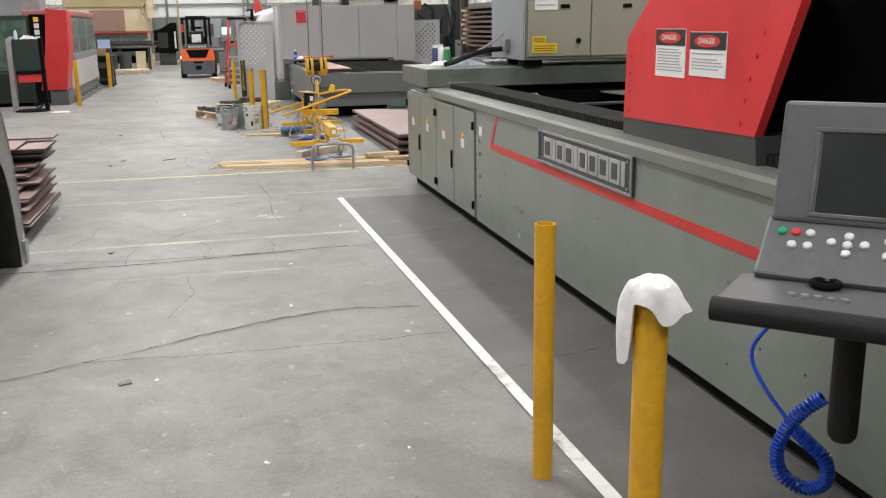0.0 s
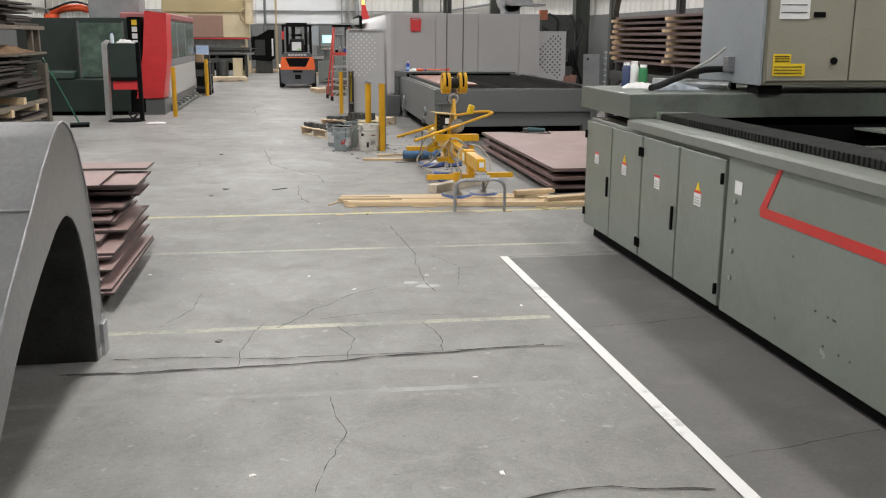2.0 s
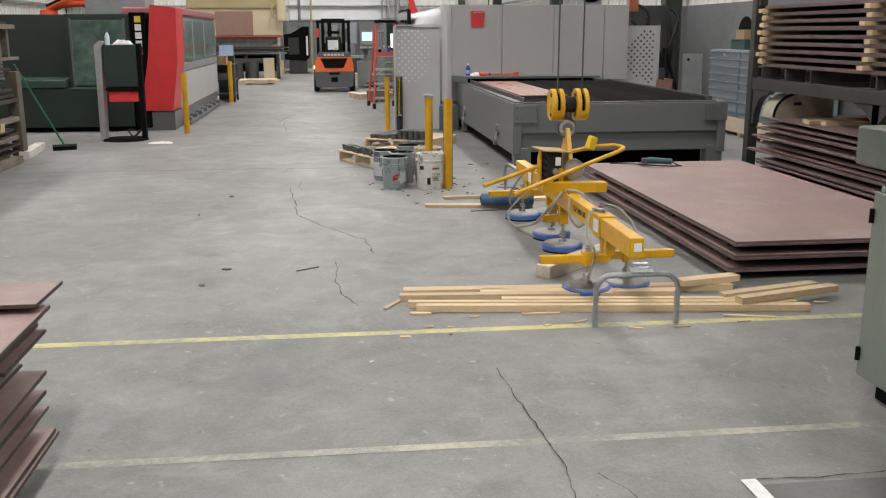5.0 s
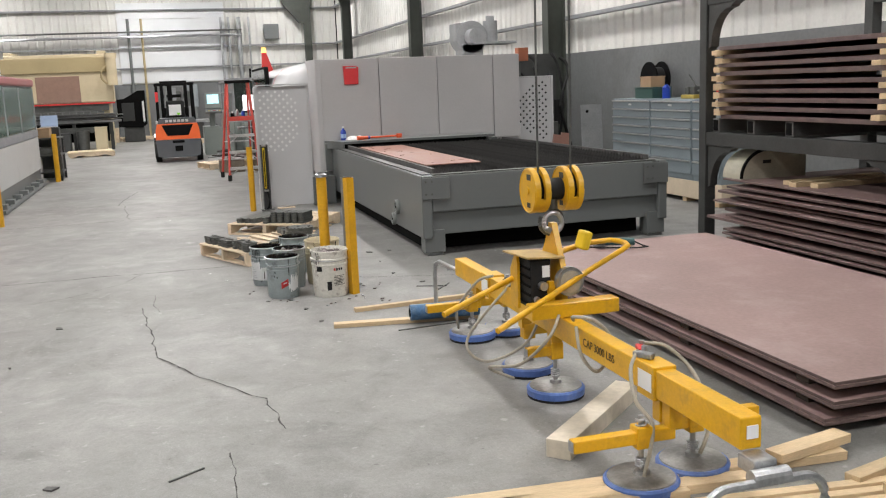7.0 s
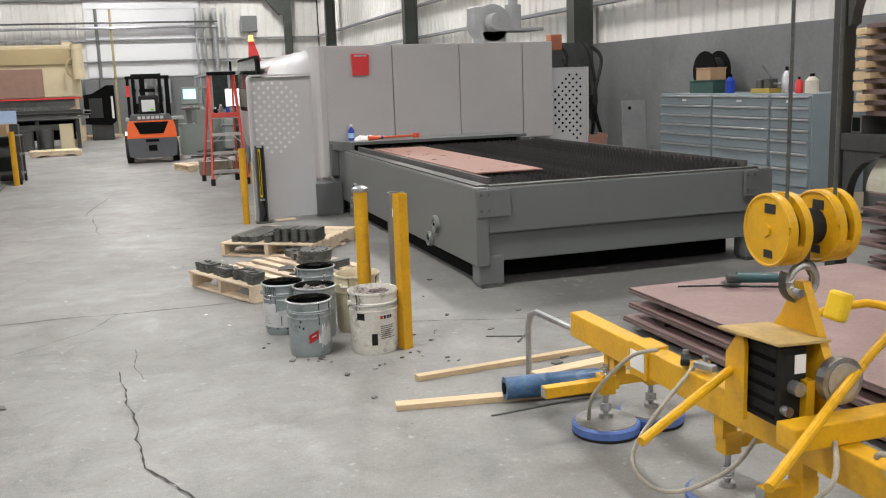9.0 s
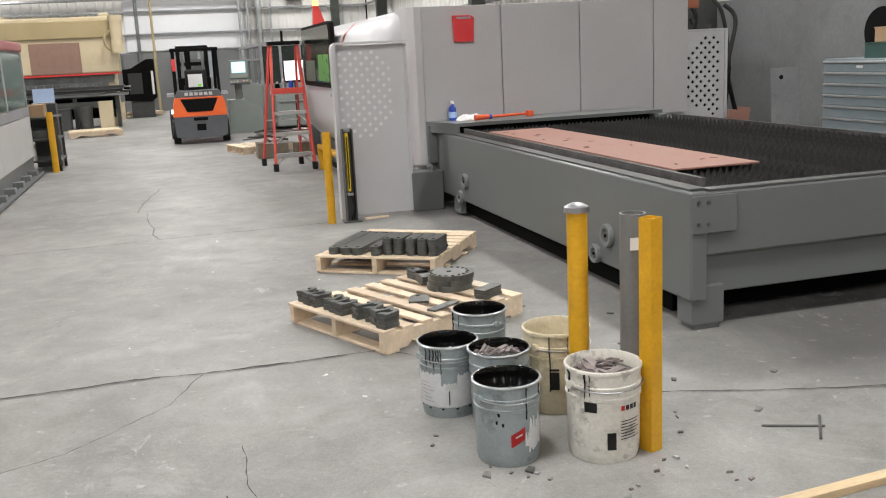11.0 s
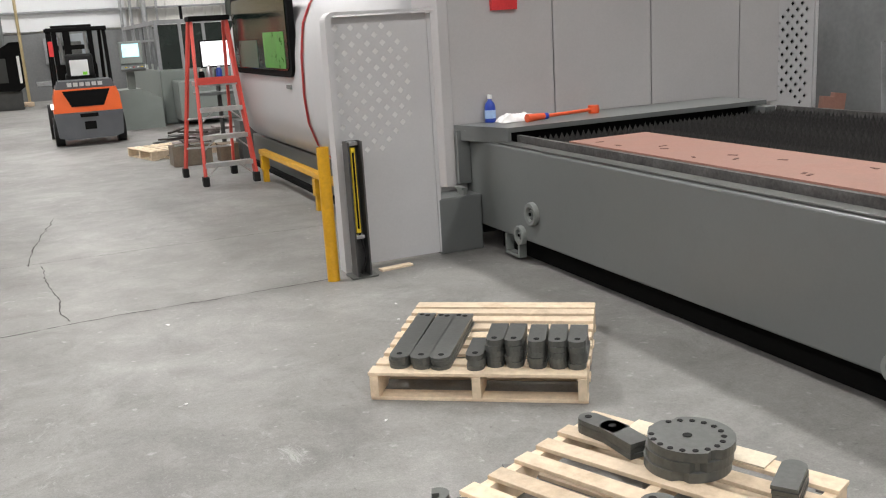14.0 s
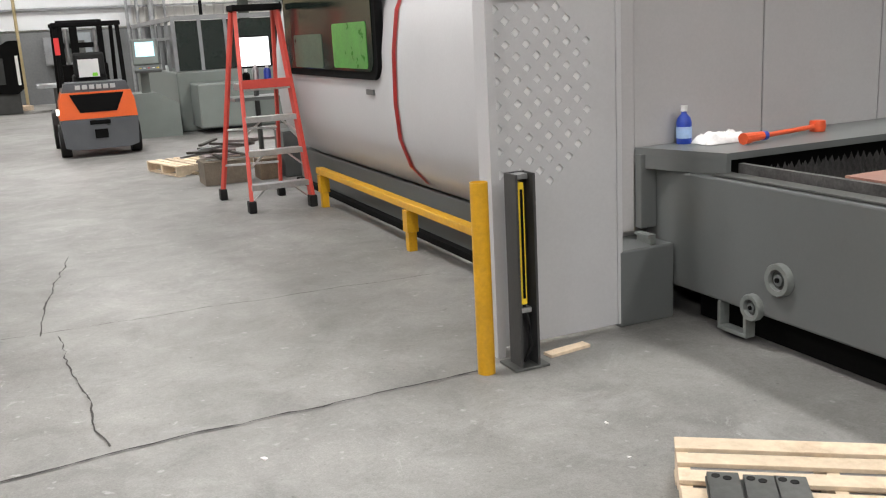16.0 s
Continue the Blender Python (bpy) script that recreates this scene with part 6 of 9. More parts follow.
# vacuum hoses
M_HOSE = mat("grey_vacuum_hose", (0.34, 0.31, 0.25), 0.5, var=0.2)
def hose(pts, r=0.0085):
    """A slack hose through a few points."""
    P = [Vector(p) for p in pts]
    P = [P[0]] + P + [P[-1]]
    out = []
    for i in range(1, len(P) - 2):
        for k in range(8):
            t = k / 8
            a, b, c, d = P[i - 1], P[i], P[i + 1], P[i + 2]
            out.append(0.5 * ((2 * b) + (c - a) * t + (2 * a - 5 * b + 4 * c - d) * t * t + (3 * b - a - 3 * c + d) * t ** 3))
    out.append(P[-2])
    return tube(B(), out, r, 8)
for pts in ([(BX - 0.06, 13.2, 0.48), (BX - 0.16, 13.1, 0.40), (BX - 0.25, 13.25, 0.24), (BX - 0.33, 13.5, 0.16), (BX - 0.2, 13.48, 0.09)],
            [(BX - 0.05, 13.05, 0.49), (BX - 0.07, 13.0, 0.52), (BX + 0.02, 12.95, 0.50), (BX + 0.08, 12.9, 0.40), (BX - 0.02, 12.85, 0.29), (BX - 0.08, 12.9, 0.36), (BX - 0.06, 13.0, 0.47)],
            [(BX - 0.03, 12.45, 0.50), (BX - 0.09, 12.4, 0.44), (BX - 0.12, 12.3, 0.34), (BX - 0.1, 12.2, 0.26), (BX - 0.16, 12.16, 0.08)],
            [(BX + 0.03, 12.55, 0.50), (BX + 0.14, 12.5, 0.48), (BX + 0.22, 12.4, 0.36), (BX + 0.2, 12.28, 0.2), (BX + 0.15, 12.26, 0.09)],
            [(BX - 0.05, 14.2, 0.49), (BX - 0.12, 14.3, 0.44), (BX - 0.2, 14.45, 0.25), (BX - 0.16, 14.58, 0.09)],
            [(BX + 0.0, 14.0, 0.49), (BX - 0.3, 13.95, 0.2), (BX - 0.25, 13.8, 0.1), (BX - 0.05, 13.7, 0.2), (BX + 0.02, 13.6, 0.42)]):
    part("vacuum_hose", hose(pts), M_HOSE, vl, smooth=True)
# mast, pump and handle
part("mast_plate", prism(B(), [(13.34, BZ1), (13.66, BZ1), (13.66, 0.66), (13.56, 0.78), (13.50, 0.90), (13.46, 0.90), (13.40, 0.78), (13.34, 0.66)], "x", BX + 0.02, BX + 0.05), M_LIFT, vl)
part("mast_plate", prism(B(), [(13.34, BZ1), (13.66, BZ1), (13.66, 0.62), (13.34, 0.62)], "x", BX - 0.05, BX - 0.02), M_LIFT, vl)
part("cross_channel", box(B(), BX - 0.20, BX + 0.27, 13.20, 13.29, BZ1 + 0.002, BZ1 + 0.075, 0.006), M_LIFT, vl)
pm = part("pump", box(B(), BX - 0.135, BX - 0.025, 13.37, 13.58, 0.475, 0.735, 0.012), M_RUBBER, vl, "dark vacuum pump motor")
for k in range(5):
    part("cooling_fin", box(B(), BX - 0.142, BX - 0.1355, 13.38, 13.57, 0.50 + 0.045 * k, 0.512 + 0.045 * k), M_BLACK, pm)
part("valve", cyl(B(), (BX - 0.08, 13.33, 0.60), (BX - 0.08, 13.369, 0.60), 0.022, seg=12), M_GALV, pm)
part("valve", cyl(B(), (BX - 0.11, 13.34, 0.53), (BX - 0.11, 13.369, 0.53), 0.016, seg=12), M_STEEL, pm)
part("rating_plate", box(B(), BX - 0.075, BX - 0.035, 13.3665, 13.3692, 0.64, 0.70), M_WHITE, pm)
part("side_plate", prism(B(), [(13.50, BZ1), (13.60, BZ1), (13.60, 0.66), (13.54, 0.738), (13.51, 0.738), (13.50, 0.70)], "x", BX - 0.160, BX - 0.146), M_LIFT, vl)
part("top_plate", obox(B(), pose(BX - 0.085, 13.46, 0.746, 0, 5, 8), 0.22, 0.26, 0.010, 0.003), mat("tan_cover", (0.46, 0.32, 0.12), 0.55, var=0.2, scale=8), vl)
for k, (dx, y_, r_) in enumerate(((-0.02, 12.42, 30), (0.01, 12.50, -20), (0.0, 13.95, 15), (-0.02, 14.05, -35))):
    part("hose_fitting", obox(B(), pose(BX + dx, y_, BZ1 + 0.026, 0, 0, r_), 0.034, 0.09, 0.026, 0.006), (M_GALV, M_LABEL_RED, M_GALV, M_RUBBER)[k], vl)
    part("hose_valve", cyl(B(), (BX + dx + 0.02, y_ + 0.03, BZ1 + 0.013), (BX + dx + 0.02, y_ + 0.03, BZ1 + 0.055), 0.012, seg=10), M_STEEL, vl)
part("gauge", cyl(B(), (BX + 0.05, 13.30, 0.62), (BX + 0.05, 13.335, 0.62), 0.075, seg=24), M_GALV, vl, "round vacuum gauge")
part("gauge_face", cyl(B(), (BX + 0.05, 13.294, 0.62), (BX + 0.05, 13.2995, 0.62), 0.058, seg=24), M_HOSE, vl)
hb = [(BX - 0.46, 12.98, 0.50), (BX - 0.05, 13.22, 0.60), (BX + 0.20, 13.36, 0.665), (BX + 0.42, 13.47, 0.72)] + [(BX + 0.42 + 0.07 * math.sin(a), 13.56 - 0.09 * math.cos(a), 0.73 + 0.02 * a / 3.14) for a in [0.4, 0.9, 1.57, 2.2, 2.8]] + [(BX + 0.30, 13.66, 0.74), (BX + 0.04, 13.60, 0.70)]
part("handle_bar", tube(B(), hb, 0.015, 10), M_LIFT, vl, "yellow bent steering bar", smooth=True)
part("handle_bar", tube(B(), [(BX - 0.60, 13.38, 0.50), (BX - 0.10, 13.60, 0.62), (BX - 0.04, 13.62, 0.63)], 0.015, 10), M_LIFT, vl, smooth=True)
part("control_box", obox(B(), pose(BX + 0.24, 13.55, 0.78, 8, 14, 20), 0.055, 0.07, 0.10, 0.012), M_LABEL_YEL, vl, "yellow pendant switch")
part("lifting_eye", tube(B(), arc((BX + 0.035, 13.48, 0.90), 0.05, 0, 360, 20, (1, 0, 0), (0, 0, 1)), 0.013, 8), M_GALV, vl)
part("shackle_pin", cyl(B(), (BX - 0.0, 13.44, 0.87), (BX - 0.0, 13.53, 0.87), 0.013, seg=10), M_GALV, vl)
# U-shaped steel stands at both beam ends
for yy, nm in ((11.56, 1), (15.50, -1)):
    if nm == 1:
        u = [(1.335, yy, 0.0), (1.335, yy, 0.20)] + [tuple(p) for p in arc((1.425, yy, 0.20), 0.09, 180, 90, 6)] + [tuple(p) for p in arc((1.71, yy, 0.20), 0.09, 90, 0, 6)] + [(1.80, yy, 0.0)]
    else:
        u = [(1.56, yy, 0.0), (1.56, yy, 0.27)] + [(1.56, yy - 0.03, 0.34), (1.57, yy - 0.09, 0.365), (1.59, 15.0, 0.37)]
    part("end_stand", tube(B(), u, 0.016, 10), M_GALV, vl, "galvanised bent-tube stand", smooth=True)
part("stand_clamp", cyl(B(), (1.52, 11.575, 0.30), (1.66, 11.575, 0.30), 0.030, seg=14), M_GALV, vl)
part("stand_clamp", box(B(), 1.55, 1.64, 11.60, 11.70, 0.29, 0.345, 0.006), M_GALV, vl)

# crane block above the lifter
cb = thing("crane_hook_block", (1.64, 13.50, 0.85), "yellow crane hook block hanging on two wire ropes", "crane hook", world_coords=True)
CR, CZ = 0.116, 1.07
for xc in (1.555, 1.735):
    for s in (-1, 1):
        bm = B()
        prism(bm, [(13.50 + p.x, CZ + p.z) for p in arc((0, 0, 0), CR, 0, 360, 36)][:-1], "x", min(xc + s * 0.013, xc + s * 0.040), max(xc + s * 0.013, xc + s * 0.040))
        cheek = part("cheek_plate", bm, M_LIFT, cb)
        part("cheek_rim", tube(B(), [(xc + s * 0.0395, 13.50 + p.x, CZ + p.z) for p in arc((0, 0, 0), CR - 0.006, 0, 360, 30)], 0.005, 6), M_LIFT, cheek, smooth=True)
        part("axle_nut", cyl(B(), (xc + s * 0.040, 13.5, CZ), (xc + s * 0.047, 13.5, CZ), 0.022, seg=6), M_LIFT, cheek)
        if s < 0:
            part("small_print", box(B(), xc - 0.0425, xc - 0.0405, 13.46, 13.51, CZ + 0.055, CZ + 0.085), M_INK, cheek)
            part("small_print", box(B(), xc - 0.0425, xc - 0.0405, 13.47, 13.51, CZ - 0.085, CZ - 0.060), M_INK, cheek)
    ring = [(13.50 + p.x, CZ + p.z) for p in arc((0, 0, 0), CR - 0.001, 200, 440, 30)] + [(13.50 + p.x, CZ + p.z) for p in arc((0, 0, 0), CR - 0.014, 440, 200, 30)]
    part("rope_cover", prism(B(), ring, "x", xc - 0.0128, xc + 0.0128), M_LIFT, cb)
    part("sheave", cyl(B(), (xc - 0.0115, 13.5, CZ), (xc + 0.0115, 13.5, CZ), 0.092, seg=24), M_BLACK, cb)
    part("wire_rope", cyl(B(), (xc, 13.46, 1.10), (xc + 0.02, 13.46, 6.3), 0.006, seg=8), M_STEEL_DK, cb, "dark wire rope")
part("yoke", cyl(B(), (1.596, 13.5, 1.07), (1.694, 13.5, 1.07), 0.058, seg=18), M_RUBBER, cb, smooth=True)
part("swivel", cyl(B(), (1.645, 13.5, 0.97), (1.645, 13.5, 1.03), 0.03, seg=14), M_STEEL_DK, cb)
hk = [(1.645, 13.5, 0.99), (1.645, 13.5, 0.965)] + [(1.64 + 0.058 * math.cos(a), 13.5, 0.90 + 0.058 * math.sin(a)) for a in [radians(d) for d in range(75, -215, -15)]]
part("hook", tube(B(), hk, 0.017, 10), M_STEEL_DK, cb, "forged steel hook", smooth=True)
part("trolley_beam", box(B(), -8, 6.2, 13.40, 13.60, 6.28, 6.52), M_LIFT, cb, "yellow overhead crane girder")

# ---- lumber on the floor ----
def board(a, b, w, h, z, name="timber_board", label="loose pine board on the floor", group="loose lumber", material=None):
    a, b = Vector((*a, 0)), Vector((*b, 0))
    d = b - a
    m = pose((a.x + b.x) / 2, (a.y + b.y) / 2, z, 0, 0, math.degrees(math.atan2(d.y, d.x)))
    ob = single(name, obox(B(), pose(0, 0, h / 2), d.length, w, h, 0.003), material or M_WOOD, label, "timber", group=group)
    ob.matrix_world = m
    return ob


for a, b, w, h, z in (((0.33, 12.33), (2.40, 12.20), 0.085, 0.040, 0.0), ((0.80, 12.24), (2.02, 12.10), 0.085, 0.040, 0.0), ((0.30, 12.22), (1.6, 12.10), 0.06, 0.038, 0.0),
                      ((0.34, 12.06), (2.62, 11.78), 0.045, 0.040, 0.0), ((0.38, 11.97), (2.66, 11.70), 0.050, 0.042, 0.0), ((0.9, 12.06), (2.65, 11.85), 0.05, 0.040, 0.0),
                      ((2.05, 12.18), (2.46, 12.27), 0.09, 0.04, 0.0415), ((2.22, 11.92), (2.9, 12.1), 0.07, 0.06, 0.0), ((2.25, 11.75), (2.95, 11.95), 0.07, 0.04, 0.0425)):
    board(a, b, w, h, z)
board((0.20, 12.02), (0.44, 12.44), 0.025, 0.012, 0.0, "timber_stick", "thin split pine stick on the floor")
board((0.98, 11.83), (1.20, 11.82), 0.025, 0.01, 0.0, "timber_stick", "thin pine splinter on the floor")
board((2.12, 11.66), (2.40, 11.58), 0.025, 0.01, 0.0, "timber_stick", "thin pine splinter on the floor")
board((0.34, 11.92), (0.46, 11.90), 0.035, 0.012, 0.0, "timber_stick", "thin pine splinter on the floor")
board((1.28, 12.62), (1.92, 13.22), 0.115, 0.085, 0.0, "timber_block", "pale square timber block under the lifter", "loose lumber", mat("pale_timber", (0.56, 0.50, 0.40), 0.7, var=0.15, scale=5, fine=25, bump=0.06))
board((0.76, 15.28), (1.75, 15.12), 0.070, 0.030, 0.0)
board((0.98, 15.66), (2.15, 15.76), 0.050, 0.030, 0.0)
board((1.56, 15.42), (2.3, 15.55), 0.09, 0.035, 0.0)
rl = thing("film_roll", (1.5, 15.08, 0.0), "blue wrapped roll lying on a board", "roll", rz=-6)
part("roll", cyl(B(), (-0.24, 0, 0.09), (0.24, 0, 0.09), 0.055, seg=18), mat("blue_film", (0.04, 0.11, 0.22), 0.4, var=0.3, scale=12, stain=(0.25, 0.3, 0.35), stain_amt=0.5, stain_scale=14), rl, smooth=True)
part("core_end", cyl(B(), (-0.245, 0, 0.09), (-0.239, 0, 0.09), 0.03, seg=14), M_BLACK, rl)

rng = random.Random(66)
for k in range(16):
    x_, y_, l_ = rng.uniform(0.2, 3.0), rng.uniform(11.45, 11.95), rng.uniform(0.03, 0.10)
    a_ = rng.uniform(-0.5, 0.5)
    board((x_, y_), (x_ + l_ * math.cos(a_), y_ + l_ * math.sin(a_)), rng.uniform(0.012, 0.03), 0.006, 0.0012, "wood_chip", "small pale wood chip on the floor", "wood chips")

# ---- plate rack ----
M_RACK = mat("dark_rack_steel", (0.055, 0.057, 0.055), 0.5, 0.2, var=0.2, scale=4)
rk = thing("plate_rack", (5.3, 14.0, 0), "dark steel plate rack loaded with primed plates", "rack", world_coords=True)
for px_ in (4.52, 6.3):
    for py_ in (16.62, 11.6):
        part("upright", box(B(), px_ - 0.055, px_ + 0.055, py_ - 0.055, py_ + 0.055, 0, 2.42, 0.006), M_RACK, rk)
for px_ in (4.52, 6.3):
    part("shelf_beam", box(B(), px_ - 0.05, px_ + 0.05, 11.66, 16.56, 0.98, 1.10, 0.005), M_RACK, rk)
    part("top_beam", box(B(), px_ - 0.05, px_ + 0.05, 11.66, 16.56, 2.22, 2.36, 0.005), M_RACK, rk)
for py_ in (16.62, 11.6):
    part("end_beam", box(B(), 4.58, 6.24, py_ - 0.05, py_ + 0.05, 0.98, 1.10, 0.005), M_RACK, rk)
for s, y_ in ((-1, 16.55), (1, 11.66), (-1, 14.25), (1, 14.15)):
    pts_ = [(y_, 2.22), (y_ + s * 0.42, 2.22), (y_ + s * 0.36, 2.20)] + [(y_ + s * (0.34 - 0.30 * math.sin(radians(a))), 1.86 + 0.32 * math.cos(radians(a))) for a in range(0, 91, 15)] + [(y_, 1.84)]
    part("gusset", prism(B(), pts_, "x", 4.48, 4.56), M_RACK, rk)
    part("gusset", prism(B(), [(p[0], p[1] - 1.24) for p in pts_], "x", 4.485, 4.555), M_RACK, rk)
for py_ in (16.45, 15.93, 15.42, 14.3, 13.5, 12.4):
    ft = part("fork_tube", box(B(), 4.50, 6.3, py_ - 0.05, py_ + 0.05, 1.102, 1.225, 0.006), mat("grey_tube_steel", (0.12, 0.12, 0.115), 0.5, 0.2, var=0.2), rk)
    # black plate on the solid end paints the dark inside of a hollow tube
    part("tube_mouth", box(B(), 4.4965, 4.4995, py_ - 0.036, py_ + 0.036, 1.116, 1.211), M_BLACK, ft)
L_ = []
zz = 1.228
rng = random.Random(31)
for k in range(9):
    L_.append((zz, rng.choice((0.032, 0.036)), rng.uniform(-0.02, 0.02), 1.72, -2.15 + rng.uniform(-0.03, 0.03), 2.15 + rng.uniform(-0.03, 0.03), 0))
    zz += 0.073 if k < 8 else 0
    if k == 4:
        zz += 0.004
up = plate_stack("steel_plate_stack", (4.47, 14.2, 0), "primed plates racked on pine spacer blocks", L_, "plate stacks")
rng = random.Random(17)
for k in range(8):
    z0_, z1_ = L_[k][0] + L_[k][1] + 0.0015, L_[k + 1][0] - 0.0005
    for yy in (2.12, 1.55, 0.14, -1.2):
        if yy < 2 and yy > 1.5:
            continue
        j = rng.uniform(-0.03, 0.03)
        part("spacer_block", box(B(), -0.06 + rng.uniform(-0.03, 0.02), 1.6, yy - 0.05 + j, yy + 0.04 + j, z0_, z1_, 0.003), M_WOOD, up)
    e0 = rng.uniform(0.02, 0.09)
    part("spacer_end", box(B(), 0.02, 0.12, 2.17, 2.21 + e0, z0_ - 0.01, z1_ + 0.01, 0.003), M_WOOD, up)
L_ = []
zz = 0.13
for k in range(12):
    t_ = rng.choice((0.012, 0.016, 0.022))
    L_.append((zz, t_, rng.uniform(-0.13, 0.12), 1.65 + rng.uniform(-0.1, 0.05), -2.2 + rng.uniform(-0.1, 0.1), 2.10 + rng.uniform(-0.16, 0.12), rng.uniform(-0.6, 0.6)))
    zz += t_ + (0.014, 0.05, 0.022, 0.06, 0.016, 0.03, 0.055, 0.014, 0.04, 0.03, 0.045, 0.0)[k]
low = plate_stack("steel_plate_stack", (4.50, 14.2, 0), "uneven pile of primed plates on the rack's floor", L_, "plate stacks")
for k in range(11):
    z0_, z1_ = L_[k][0] + L_[k][1] + 0.0015, L_[k + 1][0] - 0.0005
    for yy in (1.7, 0.2, -1.5):
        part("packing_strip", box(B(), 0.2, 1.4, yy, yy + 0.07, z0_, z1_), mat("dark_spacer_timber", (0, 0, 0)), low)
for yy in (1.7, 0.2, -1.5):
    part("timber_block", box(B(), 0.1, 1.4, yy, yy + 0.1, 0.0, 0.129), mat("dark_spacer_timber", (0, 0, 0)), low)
TOPZ = L_[-1][0] + L_[-1][1] + 0.002
for q, (xa, xb, y_) in enumerate(((4.55, 5.5, 15.50), (4.50, 5.45, 15.36), (4.58, 5.6, 15.20))):
    board((xa, y_), (xb, y_ + 0.06), 0.085, 0.038, TOPZ, "timber_board", "pine board lying on racked plates", "racked lumber")
bx_ = thing("cream_box", (4.85, 16.2, TOPZ), "cream rounded metal cover standing on racked plates", "box", rz=0)
pr_ = [(-0.36, 0.0)] + [(-0.12 - 0.24 * math.cos(radians(a)), 0.24 * math.sin(radians(a))) for a in range(0, 91, 10)] + [(0.28, 0.24), (0.28, 0.0)]
part("body", prism(B(), pr_, "y", -0.18, 0.12), mat("cream_metal", (0.44, 0.42, 0.33), 0.5), bx_)
part("dark_rim", tube(B(), [(-0.12 - 0.25 * math.cos(radians(a)), -0.18, 0.01 + 0.24 * math.sin(radians(a))) for a in range(0, 91, 10)], 0.014, 6), M_BLACK, bx_)
part("label_plate", box(B(), -0.16, -0.08, -0.184, -0.1805, 0.13, 0.16), M_INK, bx_)

# ---- drawer cabinets ----
M_DRAW = mat("blue_grey_drawer", (0.215, 0.255, 0.275), 0.42, var=0.06, scale=3)
wb = thing("crate_base", (6.45, 20.3, 0), "pale plywood base under the drawer cabinets", "base", world_coords=True)
part("panel", box(B(), 6.13, 6.80, 18.85, 21.72, 0.06, 0.285, 0.004), mat("pale_plywood", (0.55, 0.46, 0.34), 0.7, var=0.1, scale=3), wb)
for yy in (18.95, 19.7, 20.5, 21.5):
    part("skid", box(B(), 6.16, 6.78, yy, yy + 0.09, 0.0, 0.06), M_WOOD, wb)
for k, (ya, yb) in enumerate(((18.87, 19.50), (19.51, 20.55), (20.56, 21.70))):
    e = thing("drawer_cabinet", (6.45, (ya + yb) / 2, 0.285), "blue-grey steel drawer cabinet with pale drawer lips", "cabinet", "drawer cabinets", world_coords=True)
    part("case", box(B(), 6.135, 6.80, ya, yb, 0.285, 1.31, 0.004), M_DRAW, e)
    z_ = 1.295
    for h_ in (0.115, 0.115, 0.115, 0.115, 0.125, 0.165, 0.185):
        d_ = part("drawer", box(B(), 6.112, 6.134, ya + 0.022, yb - 0.022, z_ - h_ + 0.005, z_ - 0.004, 0.003), M_DRAW, e)
        part("drawer_lip", box(B(), 6.092, 6.111, ya + 0.03, yb - 0.03, z_ - 0.026, z_ - 0.006, 0.003), M_ALU, d_, "pale aluminium lip")
        if h_ == 0.115 and z_ > 1.2:
            part("label_card", box(B(), 6.1095, 6.1115, (ya + yb) / 2 - 0.03, (ya + yb) / 2 + 0.06, z_ - 0.075, z_ - 0.05), M_WHITE, d_)
        z_ -= h_
hr = thing("hose_reel", (6.6, 21.3, 1.31), "black hose reel standing on the cabinets", "hose reel")
part("drum", cyl(B(), (-0.08, 0, 0.26), (0.08, 0, 0.26), 0.17, seg=24), M_RUBBER, hr, smooth=True)
for s in (-0.1, 0.1):
    part("flange", cyl(B(), (s - 0.008, 0, 0.26), (s + 0.008, 0, 0.26), 0.25, seg=28), M_BLACK, hr, smooth=True)
part("foot", box(B(), -0.12, 0.12, -0.12, 0.12, 0, 0.03), M_BLACK, hr)
def plain_box(name, x0, x1, y0, y1, z0, z1, material, label, cat):
    e = thing(name, ((x0 + x1) / 2, (y0 + y1) / 2, z0), label, cat, world_coords=True)
    part("body", box(B(), x0, x1, y0, y1, z0, z1, 0.006), material, e)
    part("lid", box(B(), x0 - 0.006, x1 + 0.006, y0 - 0.006, y1 + 0.006, z1 + 0.0005, z1 + 0.015, 0.003), material, e)
    return e
plain_box("tool_case", 6.25, 6.55, 20.75, 21.25, 1.31, 1.45, mat("dark_green_case", (0.03, 0.07, 0.06), 0.5), "dark green tool case on the cabinets", "tool case")
plain_box("cardboard_box", 6.28, 6.5, 20.85, 21.15, 1.466, 1.60, mat("brown_cardboard", (0.36, 0.24, 0.14), 0.8, var=0.1), "small brown cardboard box on a case", "box")
for (y_, mt, h_, r_, lb) in ((20.55, M_BLUEP, 0.22, 0.055, "blue plastic jug on the cabinets"), (19.55, M_GALV, 0.28, 0.05, "grey spray bottle on the cabinets"), (19.35, M_LABEL_RED, 0.17, 0.04, "red can on the cabinets"),
                             (19.15, mat("cream_tub", (0.55, 0.5, 0.42), 0.5), 0.2, 0.07, "cream tub on the cabinets")):
    e = thing("bottle", (6.35, y_, 1.31), lb, "bottle")
    part("body", lathe(B(), [(0, 0), (r_, 0), (r_, h_ * 0.65), (r_ * 0.4, h_ * 0.85), (0, h_ * 0.85)], 16), mt, e, smooth=True)
    part("cap", lathe(B(), [(0, h_ * 0.85), (r_ * 0.35, h_ * 0.85), (r_ * 0.35, h_), (0, h_)], 12), M_BLACK, e)
vs_ = thing("bench_vise", (6.4, 19.95, 1.31), "small dark bench vise on a yellow base", "vise", rz=90)
